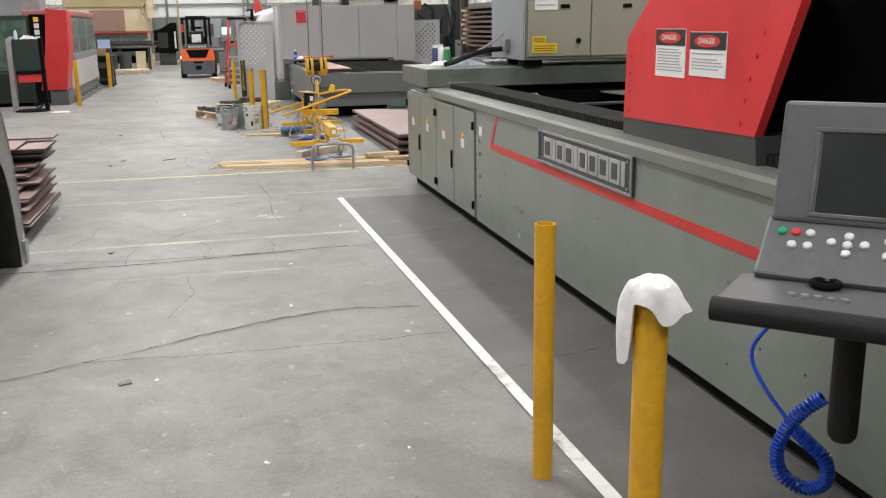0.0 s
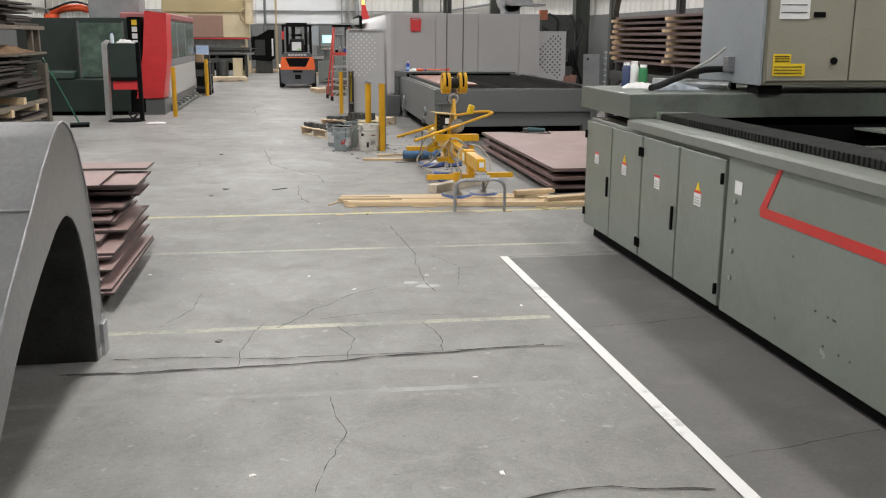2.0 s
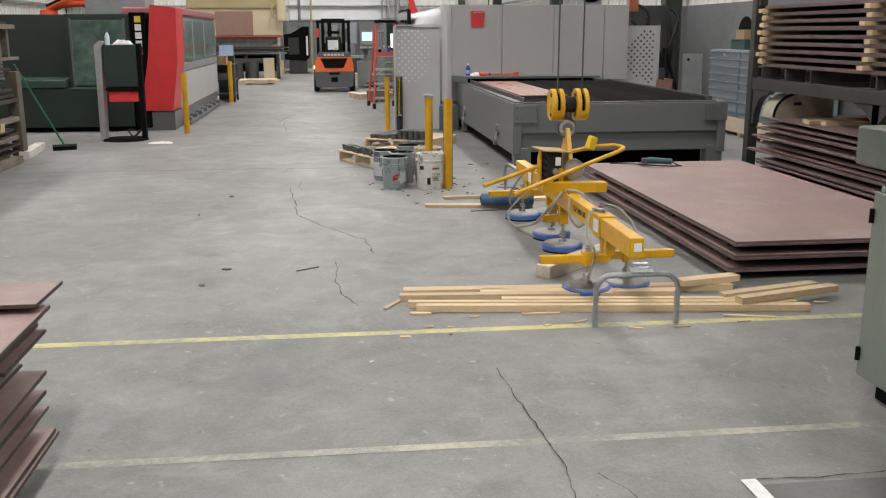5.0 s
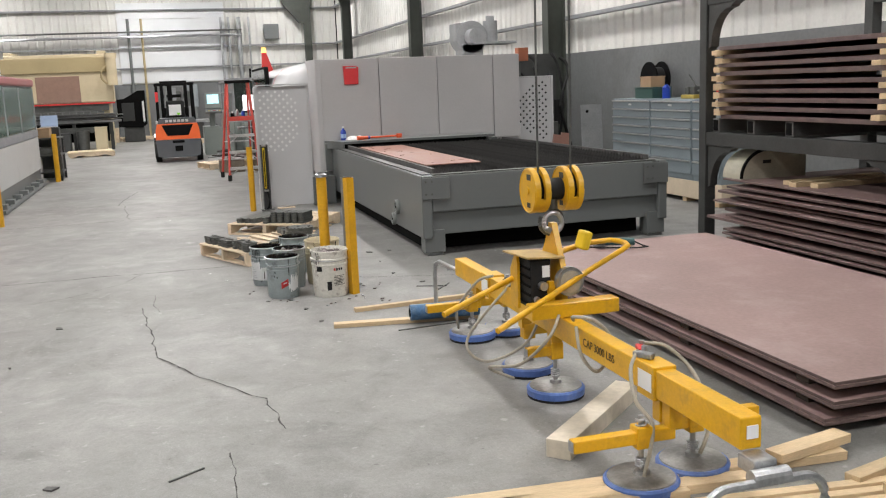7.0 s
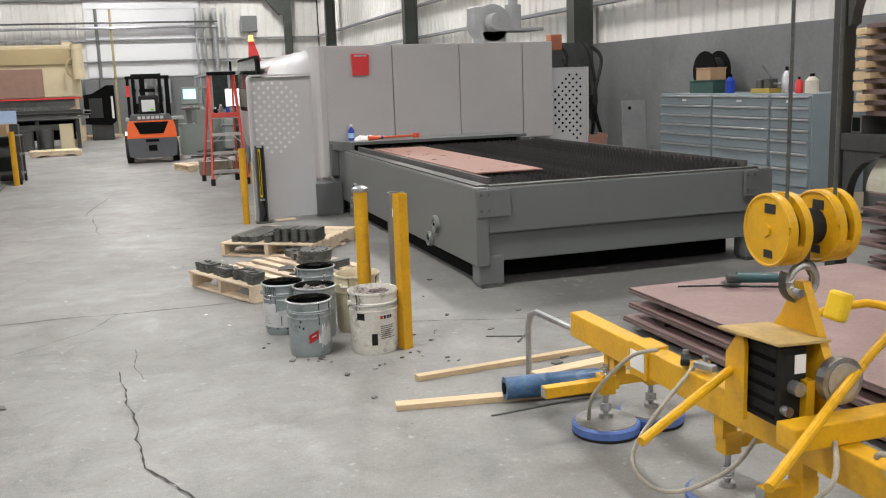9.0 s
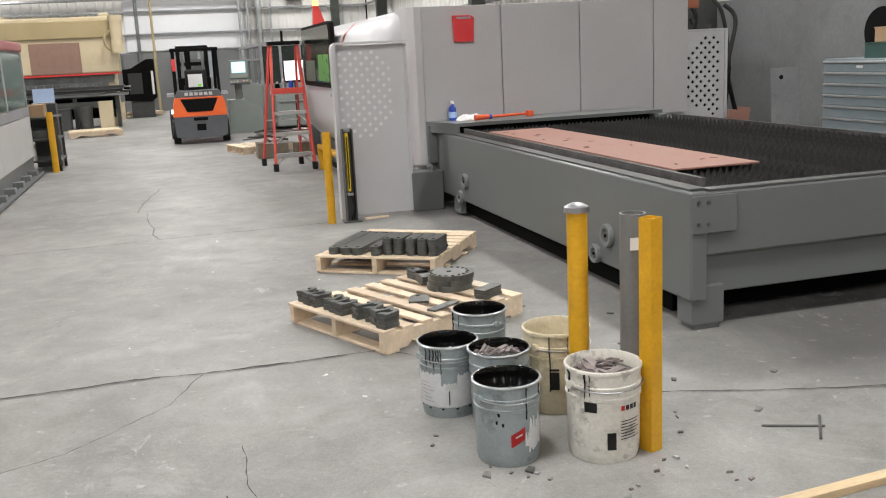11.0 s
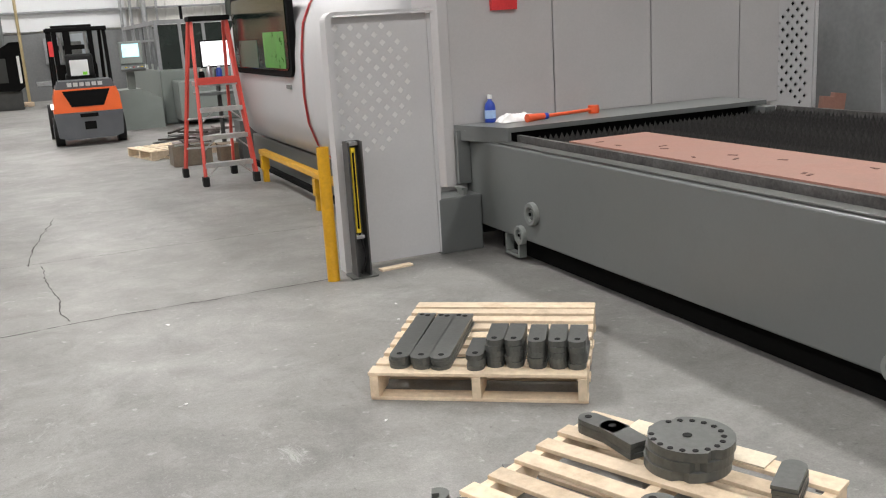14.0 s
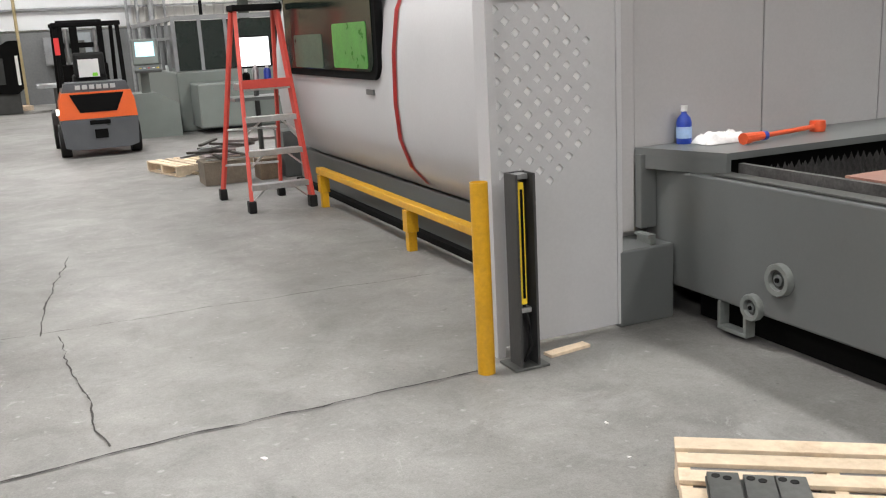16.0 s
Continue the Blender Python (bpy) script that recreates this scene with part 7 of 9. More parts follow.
part("base", box(B(), -0.16, 0.16, -0.09, 0.09, 0, 0.05, 0.006), mat("ochre_base", (0.35, 0.26, 0.05), 0.6), vs_)
part("jaw", box(B(), -0.12, -0.02, -0.06, 0.06, 0.05, 0.16, 0.01), M_STEEL_DK, vs_)
part("jaw", box(B(), 0.02, 0.12, -0.06, 0.06, 0.05, 0.15, 0.01), M_STEEL_DK, vs_)
part("screw", cyl(B(), (-0.25, 0, 0.10), (0.1, 0, 0.10), 0.012, seg=10), M_STEEL, vs_)
part("arm", cyl(B(), (-0.1, 0.02, 0.16), (0.06, 0.02, 0.30), 0.014, seg=8), M_STEEL_DK, vs_)
# things between the drawers and the sheet laser
e = thing("leaning_panel", (6.0, 22.15, 0), "pale grey steel panel leaning by the wall", "panel", rz=-4)
part("sheet", obox(B(), pose(0, 0, 0.62, -4, 0, 0), 0.34, 0.02, 1.22, 0.003), M_GIRT, e)
part("hole", cyl(B(), (-0.1, -0.058, 1.13), (-0.1, -0.048, 1.13), 0.025, seg=6), M_BLACK, e)
for k, (x_, h_) in enumerate(((5.55, 0.78), (5.68, 0.80))):
    ob = single("primed_offcut", obox(B(), pose(0, 0, h_ / 2, 0, 8, 0), 0.14, 0.05, h_, 0.003), M_COPPER, "red-brown primed plate offcut standing on end", "metal offcut", group="standing offcuts", base=(0, 0, 0))
    ob.location = (x_, 22.55, 0)
e = thing("hanging_hoses", (5.6, 23.6, 0), "bundle of dark hoses hanging behind the machine", "hoses", world_coords=True)
rng = random.Random(5)
for k in range(11):
    x_ = 5.30 + 0.075 * k + rng.uniform(-0.05, 0.05)
    zt = rng.uniform(1.25, 2.1)
    part("hose", hose([(x_ - rng.uniform(0.0, 0.3), 23.5, zt), (x_ + rng.uniform(-0.1, 0.1), 23.4, zt - 0.2), (x_ + rng.uniform(-0.15, 0.2), 23.3 + rng.uniform(-.15, .1), zt * 0.6), (x_ + rng.uniform(-0.1, 0.2), 23.3, 0.5), (x_ + 0.1, 23.4, 0.0)], rng.uniform(0.010, 0.028)), M_RUBBER, e, smooth=True)
# added dark sheet that keeps the pale wall from showing through the panel
part("hose_frame", box(B(), 4.92, 6.05, 23.62, 23.70, 0.0, 2.05), M_RACK, e, "dark sheet added behind the hoses and the holed panel")
part("filter_bowl", cyl(B(), (5.75, 23.3, 1.05), (5.75, 23.3, 1.35), 0.07, seg=14), M_STEEL_DK, e, smooth=True)
part("filter_bowl", cyl(B(), (5.95, 23.35, 0.9), (5.95, 23.35, 1.3), 0.06, seg=14), M_RUBBER, e, smooth=True)
part("valve_block", box(B(), 5.4, 5.9, 23.2, 23.6, 0.5, 0.95, 0.01), M_STEEL_DK, e)
part("stand", box(B(), 5.5, 5.8, 23.3, 23.5, 0.0, 0.5), M_STEEL_DK, e)
# dust collector duct on top of the hood
e = thing("extraction_fan", (4.75, 24.0, 2.015), "grey steel extraction fan and duct on the hood", "fan", world_coords=True)
part("scroll", prism(B(), [(p.x, p.z) for p in arc((4.66, 0, 2.36), 0.26, 0, 360, 22)][:-1], "y", 23.8, 24.2), M_GIRT, e, smooth=True)
part("inlet", cyl(B(), (4.66, 23.55, 2.36), (4.66, 23.8, 2.36), 0.13, seg=18), M_GIRT, e, smooth=True)
part("outlet", prism(B(), [(4.40, 2.30), (4.66, 2.20), (4.66, 2.60), (4.40, 2.58)], "y", 23.82, 24.18), M_GIRT, e)
part("shelf", box(B(), 4.6, 5.4, 23.7, 24.3, 2.24, 2.28), M_GIRT, e)
part("motor", cyl(B(), (5.05, 24.0, 2.28), (5.05, 24.0, 2.62), 0.12, seg=16), M_GIRT, e, smooth=True)
part("motor_cap", cyl(B(), (5.05, 24.0, 2.62), (5.05, 24.0, 2.70), 0.07, seg=16), M_GIRT, e, smooth=True)
part("stand", box(B(), 4.5, 4.85, 23.8, 24.2, 2.02, 2.24), M_GIRT, e)
bx2 = thing("orange_wall_box", (5.05, 22.6, 1.69), "rusty orange box on a post at the hood", "box", world_coords=True)
part("body", box(B(), 4.98, 5.14, 22.55, 22.70, 1.92, 2.12, 0.006), mat("rust_orange", (0.36, 0.12, 0.06), 0.6), bx2)
part("post", box(B(), 5.01, 5.06, 22.67, 22.72, 1.69, 1.92), M_STEEL_DK, bx2)
# small bottles on the laser deck
for x_, y_, mt, h_ in ((2.60, 10.30, mat("green_can", (0.05, 0.25, 0.10), 0.4), 0.175), (2.555, 10.38, M_WHITE, 0.20), (2.50, 10.40, mat("navy_can", (0.03, 0.05, 0.12), 0.4), 0.19)):
    e = thing("spray_can", (x_, y_, 1.19), "spray can standing on the laser's deck", "can", "cans on the deck")
    part("body", lathe(B(), [(0, 0), (0.035, 0), (0.035, h_ * 0.8), (0.025, h_ * 0.88), (0, h_ * 0.88)], 16), mt, e, smooth=True)
    part("cap", lathe(B(), [(0, h_ * 0.88), (0.026, h_ * 0.88), (0.026, h_), (0, h_)], 14), M_WHITE, e)
rag("rag", (2.52, 10.16, 1.19), 0.26, 0.12, 0.045, 12, "folded white rag in front of the cans", M_CLOTH)
rag("rag", (2.70, 9.93, 1.19), 0.34, 0.22, 0.05, 8, "crumpled pale blue and white rags on the deck", mat("pale_blue_cloth", (0.55, 0.60, 0.66), 0.9, var=0.2, scale=18))

# ---- operator console ----
M_CONS = mat("charcoal_console", (0.098, 0.101, 0.106), 0.48, var=0.12, scale=4, fine=90, bump=0.04, stain=(0.17, 0.17, 0.165), stain_amt=0.3, stain_scale=22)
oc = thing("operator_console", (1.92, 3.05, 0), "charcoal operator console with screen, keys and shelf", "control console", rz=0)
oc.matrix_world = pose(1.90, 3.12, 0, 0, 0, -45)
bm = obox(B(), pose(0.10, 0.0, 1.212, -14, 0, 0), 0.66, 0.10, 0.32, 0.012)
sc_ = part("screen_housing", bm, M_CONS, oc)
part("screen", obox(B(), pose(0.105, -0.0535, 1.198, -14, 0, 0), 0.46, 0.004, 0.21, 0.002), mat("dark_screen", (0.030, 0.034, 0.034), 0.22, var=0.05), sc_, "dark switched-off screen")
for dx, dz, w, h in ((0, 0.111, 0.49, 0.012), (0, -0.111, 0.49, 0.012), (-0.239, 0, 0.012, 0.21), (0.239, 0, 0.012, 0.21)):
    part("screen_bezel", obox(B(), pose(0.105, -0.053, 1.198, -14, 0, 0) @ pose(dx, -0.003, dz), w, 0.006, h, 0.002), M_STEEL_DK, sc_)
part("maker_strip", obox(B(), pose(0.165, -0.052, 1.198, -14, 0, 0) @ pose(0, 0.001, 0.142), 0.34, 0.003, 0.030), mat("dull_red_strip", (0.24, 0.05, 0.06), 0.5), sc_)
kp = part("key_panel", obox(B(), pose(0.10, -0.135, 1.005, 38, 0, 0), 0.68, 0.20, 0.03, 0.008), M_CONS, oc)
M_KEY = mat("white_key", (0.66, 0.66, 0.64), 0.4, var=0.04)
KM = pose(0.10, -0.135, 1.005, 38, 0, 0)
keys = [(-0.28, 0.06, mat("green_key", (0.02, 0.30, 0.14), 0.4)), (-0.235, 0.06, M_LABEL_RED), (-0.19, 0.06, M_KEY), (-0.24, 0.015, M_KEY), (-0.19, 0.015, M_KEY), (-0.07, 0.06, M_KEY), (-0.12, 0.035, M_KEY), (-0.07, 0.03, M_KEY),
        (-0.02, 0.035, M_KEY), (-0.07, 0.0, M_KEY), (0.05, 0.055, M_KEY), (0.05, 0.005, M_KEY), (0.13, 0.055, M_KEY), (0.17, 0.03, M_LABEL_YEL), (0.13, 0.0, M_KEY), (0.21, 0.055, M_KEY), (0.26, 0.03, M_KEY), (0.21, 0.0, M_KEY)]
for kx, ky, mt in keys:
    ob = part("push_button", lathe(B(), [(0, 0.009), (0.0085, 0.009), (0.0115, 0.006), (0.012, 0.0)], 14), mt, kp, smooth=True)
    ob.matrix_basis = KM @ pose(-0.295 + (kx + 0.28) * 0.78, ky * 0.95 - 0.012, 0.0155)
part("shelf", box(B(), -0.28, 0.60, -0.46, -0.17, 0.895, 0.94, 0.012), M_CONS, oc)
part("shelf_nose", cyl(B(), (-0.28, -0.455, 0.917), (0.60, -0.455, 0.917), 0.030, seg=16), M_RUBBER, oc, "black rounded shelf edge", smooth=True)
part("dial_ring", tube(B(), arc((-0.06, -0.24, 0.952), 0.030, 0, 360, 24, (1, 0, 0), (0, 1, 0)), 0.010, 8), M_BLACK, oc)
for k in range(5):
    part("round_key", cyl(B(), (-0.12 + 0.030 * k, -0.345, 0.9405), (-0.12 + 0.030 * k, -0.345, 0.948), 0.010, seg=12), M_ALU, oc)
part("back_box", box(B(), -0.15, 0.50, -0.04, 0.14, 0.88, 1.08, 0.01), M_CONS, oc)
part("support_tube", lathe(B(), [(0, 0.52), (0.026, 0.52), (0.036, 0.535), (0.038, 0.56), (0.038, 0.896)], 24, (0.0, -0.17, 0)), M_RUBBER, oc, "black round support tube", smooth=True)
part("support_arm", box(B(), -0.035, 0.035, -0.17, 0.36, 0.78, 0.86, 0.008), M_RUBBER, oc)
part("junction_box", box(B(), 0.10, 0.22, 0.06, 0.20, 0.58, 0.74, 0.008), M_GALV, oc)
# coiled air hose
M_COIL = mat("blue_coil_hose", (0.012, 0.08, 0.55), 0.3, var=0.06)
ah = thing("coiled_air_hose", (1.93, 3.45, 0.0), "bright blue coiled air hose hanging from the console", "air hose", world_coords=True)
path_ = [Vector((1.95, 3.40, 0.47)) + Vector((dx * 0.72, dy * 0.72, dz * 0.85)) for dx, dy, dz in ((0.05, -0.06, 0.0), (0.0, 0.0, -0.07), (-0.03, 0.06, -0.16), (-0.045, 0.09, -0.26), (-0.03, 0.06, -0.34), (0.03, -0.02, -0.37), (0.075, -0.09, -0.32), (0.07, -0.09, -0.24), (0.03, -0.03, -0.19), (-0.01, 0.02, -0.15))]
sm = []
for i in range(len(path_) - 1):
    a, b, c, d = path_[max(i - 1, 0)], path_[i], path_[i + 1], path_[min(i + 2, len(path_) - 1)]
    for k in range(36):
        t = k / 36
        sm.append(0.5 * ((2 * b) + (c - a) * t + (2 * a - 5 * b + 4 * c - d) * t * t + (3 * b - a - 3 * c + d) * t ** 3))
coil = []
for i, p in enumerate(sm):
    d = (sm[min(i + 1, len(sm) - 1)] - sm[max(i - 1, 0)]).normalized()
    s = d.cross(Vector((0.8, 0.6, 0.1))).normalized()
    n_ = d.cross(s)
    a = i * 1.05
    coil.append(p + 0.019 * (math.cos(a) * s + math.sin(a) * n_))
part("coil", tube(B(), coil, 0.0058, 6), M_COIL, ah, smooth=True)
part("lead", hose([(1.86, 3.30, 0.895), (1.85, 3.42, 0.72), (1.84, 3.52, 0.58), (1.88, 3.50, 0.46), (1.95, 3.40, 0.33)], 0.007), M_COIL, ah, smooth=True)
part("clip", box(B(), 1.85, 1.875, 3.29, 3.315, 0.85, 0.897), M_ALU, ah)

# ---- red and white laser on the far side of the aisle ----
M_RWHITE = mat("white_machine_panel", (0.50, 0.50, 0.49), 0.4, var=0.06, scale=1.5, stain=(0.36, 0.36, 0.35), stain_amt=0.4)
M_DKGREEN = mat("dark_green_enamel", (0.018, 0.034, 0.028), 0.42, var=0.14, scale=2)
M_TINT = mat("green_tinted_window", (0.10, 0.155, 0.125), 0.10, var=0.35, scale=2.5, fine=8, stain=(0.20, 0.28, 0.24), stain_amt=0.8, stain_scale=1.4, spec=0.7)
rm = thing("red_white_laser", (-3.8, 25.8, 0), "laser cutter with red front, white side and tinted windows", "machine", world_coords=True)
RX = -2.66
part("red_front", prism(B(), [(-3.22, 0.33), (-2.70, 0.33), (-2.58, 1.15), (-2.56, 1.99), (-2.97, 2.04), (-3.05, 1.2)], "y", 22.80, 23.55), M_RED, rm, "glossy red front cowl")
part("side_wall", box(B(), RX - 0.05, RX, 23.55, 28.9, 0.30, 0.92, 0.01), M_RWHITE, rm)
part("roof_strip", box(B(), RX - 0.9, RX + 0.02, 23.55, 28.9, 1.88, 2.02, 0.03), mat("pink_red_roof", (0.36, 0.13, 0.13), 0.45, var=0.1), rm)
part("window_band", box(B(), RX - 0.04, RX - 0.02, 23.55, 28.9, 0.92, 1.88), M_BYD, rm)
for ya, yb in ((23.7, 25.3), (25.38, 26.9), (26.98, 28.75)):
    fr = part("window", box(B(), RX - 0.018, RX - 0.006, ya, yb, 1.08, 1.85, 0.01), M_TINT, rm, "green tinted safety window")
    part("mullion", box(B(), RX - 0.02, RX + 0.004, yb + 0.005, yb + 0.075, 0.95, 1.86), M_GIRT, fr)
part("sill_strip", box(B(), RX - 0.03, RX + 0.006, 23.56, 28.9, 0.93, 1.06, 0.006), M_GIRT, rm)
part("plinth", box(B(), -3.2, RX - 0.03, 22.86, 28.9, 0.0, 0.31), M_BYD, rm)
part("core", box(B(), -5.6, RX - 0.06, 23.6, 28.8, 0.3, 1.9), M_DKGREEN, rm)
part("black_side", box(B(), -3.32, -3.06, 22.84, 23.5, 0.05, 1.92, 0.01), M_BLACK, rm)
part("key_strip", box(B(), -3.24, -3.12, 22.825, 22.84, 1.15, 1.88), M_BLACK, rm)
for k, mt in enumerate((M_LABEL_YEL, M_WHITE, M_WHITE, M_WHITE, M_LABEL_RED)):
    part("key_block", box(B(), -3.23, -3.13, 22.815, 22.8245, 1.76 - 0.13 * k, 1.86 - 0.13 * k), mt, rm)
part("green_cabin", box(B(), -4.35, -3.33, 22.9, 23.6, 0.35, 1.90, 0.015), M_DKGREEN, rm)
gw = part("cabin_window", box(B(), -4.26, -3.42, 22.885, 22.899, 0.75, 1.80, 0.01), M_TINT, rm)
for x_ in (-4.28, -3.43):
    part("window_bar", box(B(), x_, x_ + 0.035, 22.875, 22.884, 0.72, 1.83), M_BYD, gw)
part("low_green_body", box(B(), -6.2, -3.33, 22.75, 23.8, 0.08, 0.72, 0.015), M_DKGREEN, rm)
part("green_top_ledge", box(B(), -6.2, -4.36, 22.7, 23.8, 0.725, 0.86, 0.02), mat("mid_green_enamel", (0.04, 0.075, 0.06), 0.42, var=0.12), rm)
part("low_plinth", box(B(), -6.1, -3.33, 22.85, 23.7, 0.0, 0.08), M_BLACK, rm)
part("control_cupboard", box(B(), -4.2, -3.2, 23.7, 24.6, 1.9, 2.9, 0.02), M_GIRT, rm)
for k in range(7):
    part("adjusting_foot", box(B(), RX - 0.06, RX + 0.10, 23.8 + 0.72 * k, 23.98 + 0.72 * k, 0.0, 0.14, 0.01), M_BYD, rm)
part("side_rail", box(B(), RX + 0.05, RX + 0.11, 23.6, 28.8, 0.02, 0.07, 0.004), M_BYD, rm)
# screen stand
ss = thing("console_stand", (-3.23, 21.45, 0), "console stand with dark panel and red box", "control console")
part("grey_post", prism(B(), [(-0.33, 0.0), (-0.25, 0.0), (-0.22, 1.38), (-0.18, 1.46), (-0.24, 1.48), (-0.32, 1.42)], "y", -0.10, 0.10), M_ALU, ss)
part("dark_panel", box(B(), -0.21, 0.27, -0.06, 0.06, 0.80, 1.42, 0.012), M_DKGREEN, ss)
part("red_box", box(B(), -0.17, 0.26, -0.05, 0.08, 0.58, 0.74, 0.01), M_RED, ss)
part("shelf", box(B(), -0.2, 0.27, -0.12, 0.1, 0.75, 0.79, 0.006), M_BLACK, ss)
part("black_post", box(B(), 0.27, 0.34, -0.06, 0.06, 0.02, 1.44, 0.008), M_BLACK, ss)
part("base", cyl(B(), (0.02, 0, 0), (0.02, 0, 0.03), 0.34, 0.32, seg=28), M_BLACK, ss)
part("cable", hose([(0.1, 0, 0.03), (0.2, 0.05, 0.12), (0.05, 0.08, 0.15), (0.15, 0.0, 0.05), (0.28, 0.05, 0.2)], 0.012), M_RUBBER, ss)
wb_ = thing("water_bottle", (-3.37, 21.45, 1.42), "clear plastic water bottle on the console", "bottle")
part("body", lathe(B(), [(0, 0), (0.035, 0), (0.035, 0.13), (0.014, 0.18), (0, 0.18)], 14), mat("pale_clear_plastic", (0.55, 0.62, 0.68), 0.15), wb_, smooth=True)
part("cap", lathe(B(), [(0, 0.18), (0.016, 0.18), (0.016, 0.2), (0, 0.2)], 10), M_BLUEP, wb_)
rag("rag", (-3.16, 21.45, 1.42), 0.28, 0.14, 0.07, 15, "crumpled white rag on the console", M_CLOTH)
rag("paper_scrap", (-2.60, 20.9, 0.0), 0.34, 0.16, 0.02, 19, "crumpled white paper on the floor", M_CLOTH)

# ---- stock rack on the aisle's far side ----
lr = thing("stock_rack", (-4.8, 16.6, 0), "worn steel stock rack crammed with dark plate and timber", "rack", world_coords=True)
M_TAN = mat("tan_rack_paint", (0.115, 0.098, 0.076), 0.6, var=0.25, scale=4, stain=(0.05, 0.04, 0.035), stain_amt=0.6, stain_scale=5)
M_OLD = mat("weathered_timber", (0.185, 0.152, 0.115), 0.8, var=0.25, scale=4, stain=(0.10, 0.08, 0.06), stain_amt=0.6, stain_scale=3)
M_STOCK = mat("rusty_stock_steel", (0.050, 0.041, 0.035), 0.6, 0.2, var=0.3, scale=5)
RKX = -4.12
for y_, top in ((19.42, 1.12), (16.6, 2.0), (13.6, 2.0)):
    for x_ in (RKX, RKX - 1.5):
        part("upright", box(B(), x_ - 0.07, x_ + 0.07, y_ - 0.09, y_ + 0.09, 0.0, top, 0.008), M_TAN, lr)
for y_ in (19.25, 18.85):
    part("upper_upright", box(B(), RKX - 0.04, RKX + 0.04, y_ - 0.04, y_ + 0.04, 1.302, 1.64, 0.006), M_TAN, lr)
for z0_, z1_, y1_ in ((0.28, 0.33, 19.2), (0.50, 0.56, 19.3), (0.74, 0.79, 19.3)):
    for x_ in (RKX + 0.02, RKX - 1.48):
        part("shelf_beam", box(B(), x_ - 0.05, x_ + 0.05, 13.4, y1_, z0_, z1_, 0.005), M_OLD if z0_ < 0.7 else M_STOCK, lr)
part("shelf_plank", box(B(), RKX - 1.6, RKX + 0.06, 13.4, 19.55, 1.262, 1.300, 0.005), M_OLD, lr, "wide weathered plank shelf")
part("top_shelf", box(B(), RKX - 1.6, RKX + 0.08, 13.4, 19.45, 1.642, 1.70, 0.006), M_OLD, lr)
for x_ in (RKX + 0.10, RKX - 0.05):
    part("floor_timber", box(B(), x_ - 0.06, x_ + 0.06, 13.4, 19.0, 0.0, 0.09, 0.006), M_OLD, lr)
rng = random.Random(77)
for z_, zt, wide in ((0.092, 0.27, 0.10), (0.335, 0.42, 0.06), (0.795, 1.255, 0.10), (1.705, 2.06, 0.14)):
    for y_ in (14.4, 16.0, 17.5, 18.55):
        layers, q = [], 0.0
        while z_ + q < zt - 0.03:
            t_ = rng.choice((0.014, 0.02, 0.03))
            layers.append((q, t_, -1.45 + rng.uniform(-0.1, 0.1), rng.uniform(-wide, 0.07), -0.72 + rng.uniform(-0.1, 0.1), 0.66 + rng.uniform(-0.12, 0.1), rng.uniform(-1.5, 1.5)))
            q += t_ + rng.choice((0.002, 0.002, 0.012, 0.03))
        plate_stack("stock_plates", (RKX, y_, z_), "dark pile of rusty steel stock on the rack", layers, "racked stock", 0.0, M_STOCK, M_STOCK)
for k in range(7):
    y_ = 14.6 + 0.66 * k
    board((RKX + 0.10, y_), (RKX - 0.3, y_ + 0.03), 0.11, 0.10, 0.562 if k % 2 else 0.425, "timber_block", "sawn pine bearer on the stock rack", "bearers")
white_board = thing("white_board", (RKX - 0.75, 18.2, 0.562), "white panel standing behind the stock", "panel")
part("sheet", box(B(), -0.02, 0.02, -1.0, 0.9, 0.0, 0.175, 0.003), M_WHITE, white_board)
upper_board = thing("white_board", (RKX - 0.80, 17.9, 1.302), "white panel standing behind the sacking", "panel")
part("sheet", box(B(), -0.02, 0.02, -0.9, 0.9, 0.0, 0.33, 0.003), M_WHITE, upper_board)
red_case = thing("red_case", (RKX - 0.55, 16.2, 1.302), "dark red metal case on the rack", "case")
part("body", box(B(), -0.3, 0.3, -0.5, 0.5, 0.0, 0.30, 0.01), mat("dark_red_paint", (0.20, 0.02, 0.02), 0.5, var=0.2), red_case)
part("lid", box(B(), -0.305, 0.305, -0.505, 0.505, 0.301, 0.325, 0.006), mat("dark_red_paint", (0, 0, 0)), red_case)
rag("sacking", (RKX - 0.3, 18.1, 1.30), 0.75, 1.5, 0.12, 41, "brown sacking heaped on the rack", mat("brown_sacking", (0.20, 0.12, 0.06), 0.9, var=0.25, scale=9))
rag("sacking", (RKX - 0.25, 16.9, 1.30), 0.7, 1.0, 0.13, 43, "brown sacking heaped on the rack", mat("brown_sacking", (0, 0, 0)))
bmx = thing("push_broom", (-3.80, 20.28, 0), "green-handled push broom leaning on the rack", "broom", rz=20)
part("handle", cyl(B(), (0.0, 0, 0.06), (-0.56, -0.56, 1.20), 0.013, seg=10), mat("green_handle", (0.03, 0.18, 0.10), 0.4), bmx)
part("head", box(B(), -0.16, 0.16, -0.035, 0.035, 0.05, 0.085, 0.005), M_DKGREEN, bmx)
part("bristles", box(B(), -0.155, 0.155, -0.032, 0.032, 0.0, 0.05), M_BLACK, bmx)
white_beam = single("white_beam", obox(B(), pose(0, 0, 0.05), 0.13, 1.1, 0.10, 0.006), mat("dirty_white_paint", (0.62, 0.60, 0.56), 0.7, var=0.15, scale=5), "short dirty white beam on the floor by the rack", "beam")
white_beam.matrix_world = pose(-4.10, 19.85, 0, 0, 0, 6)
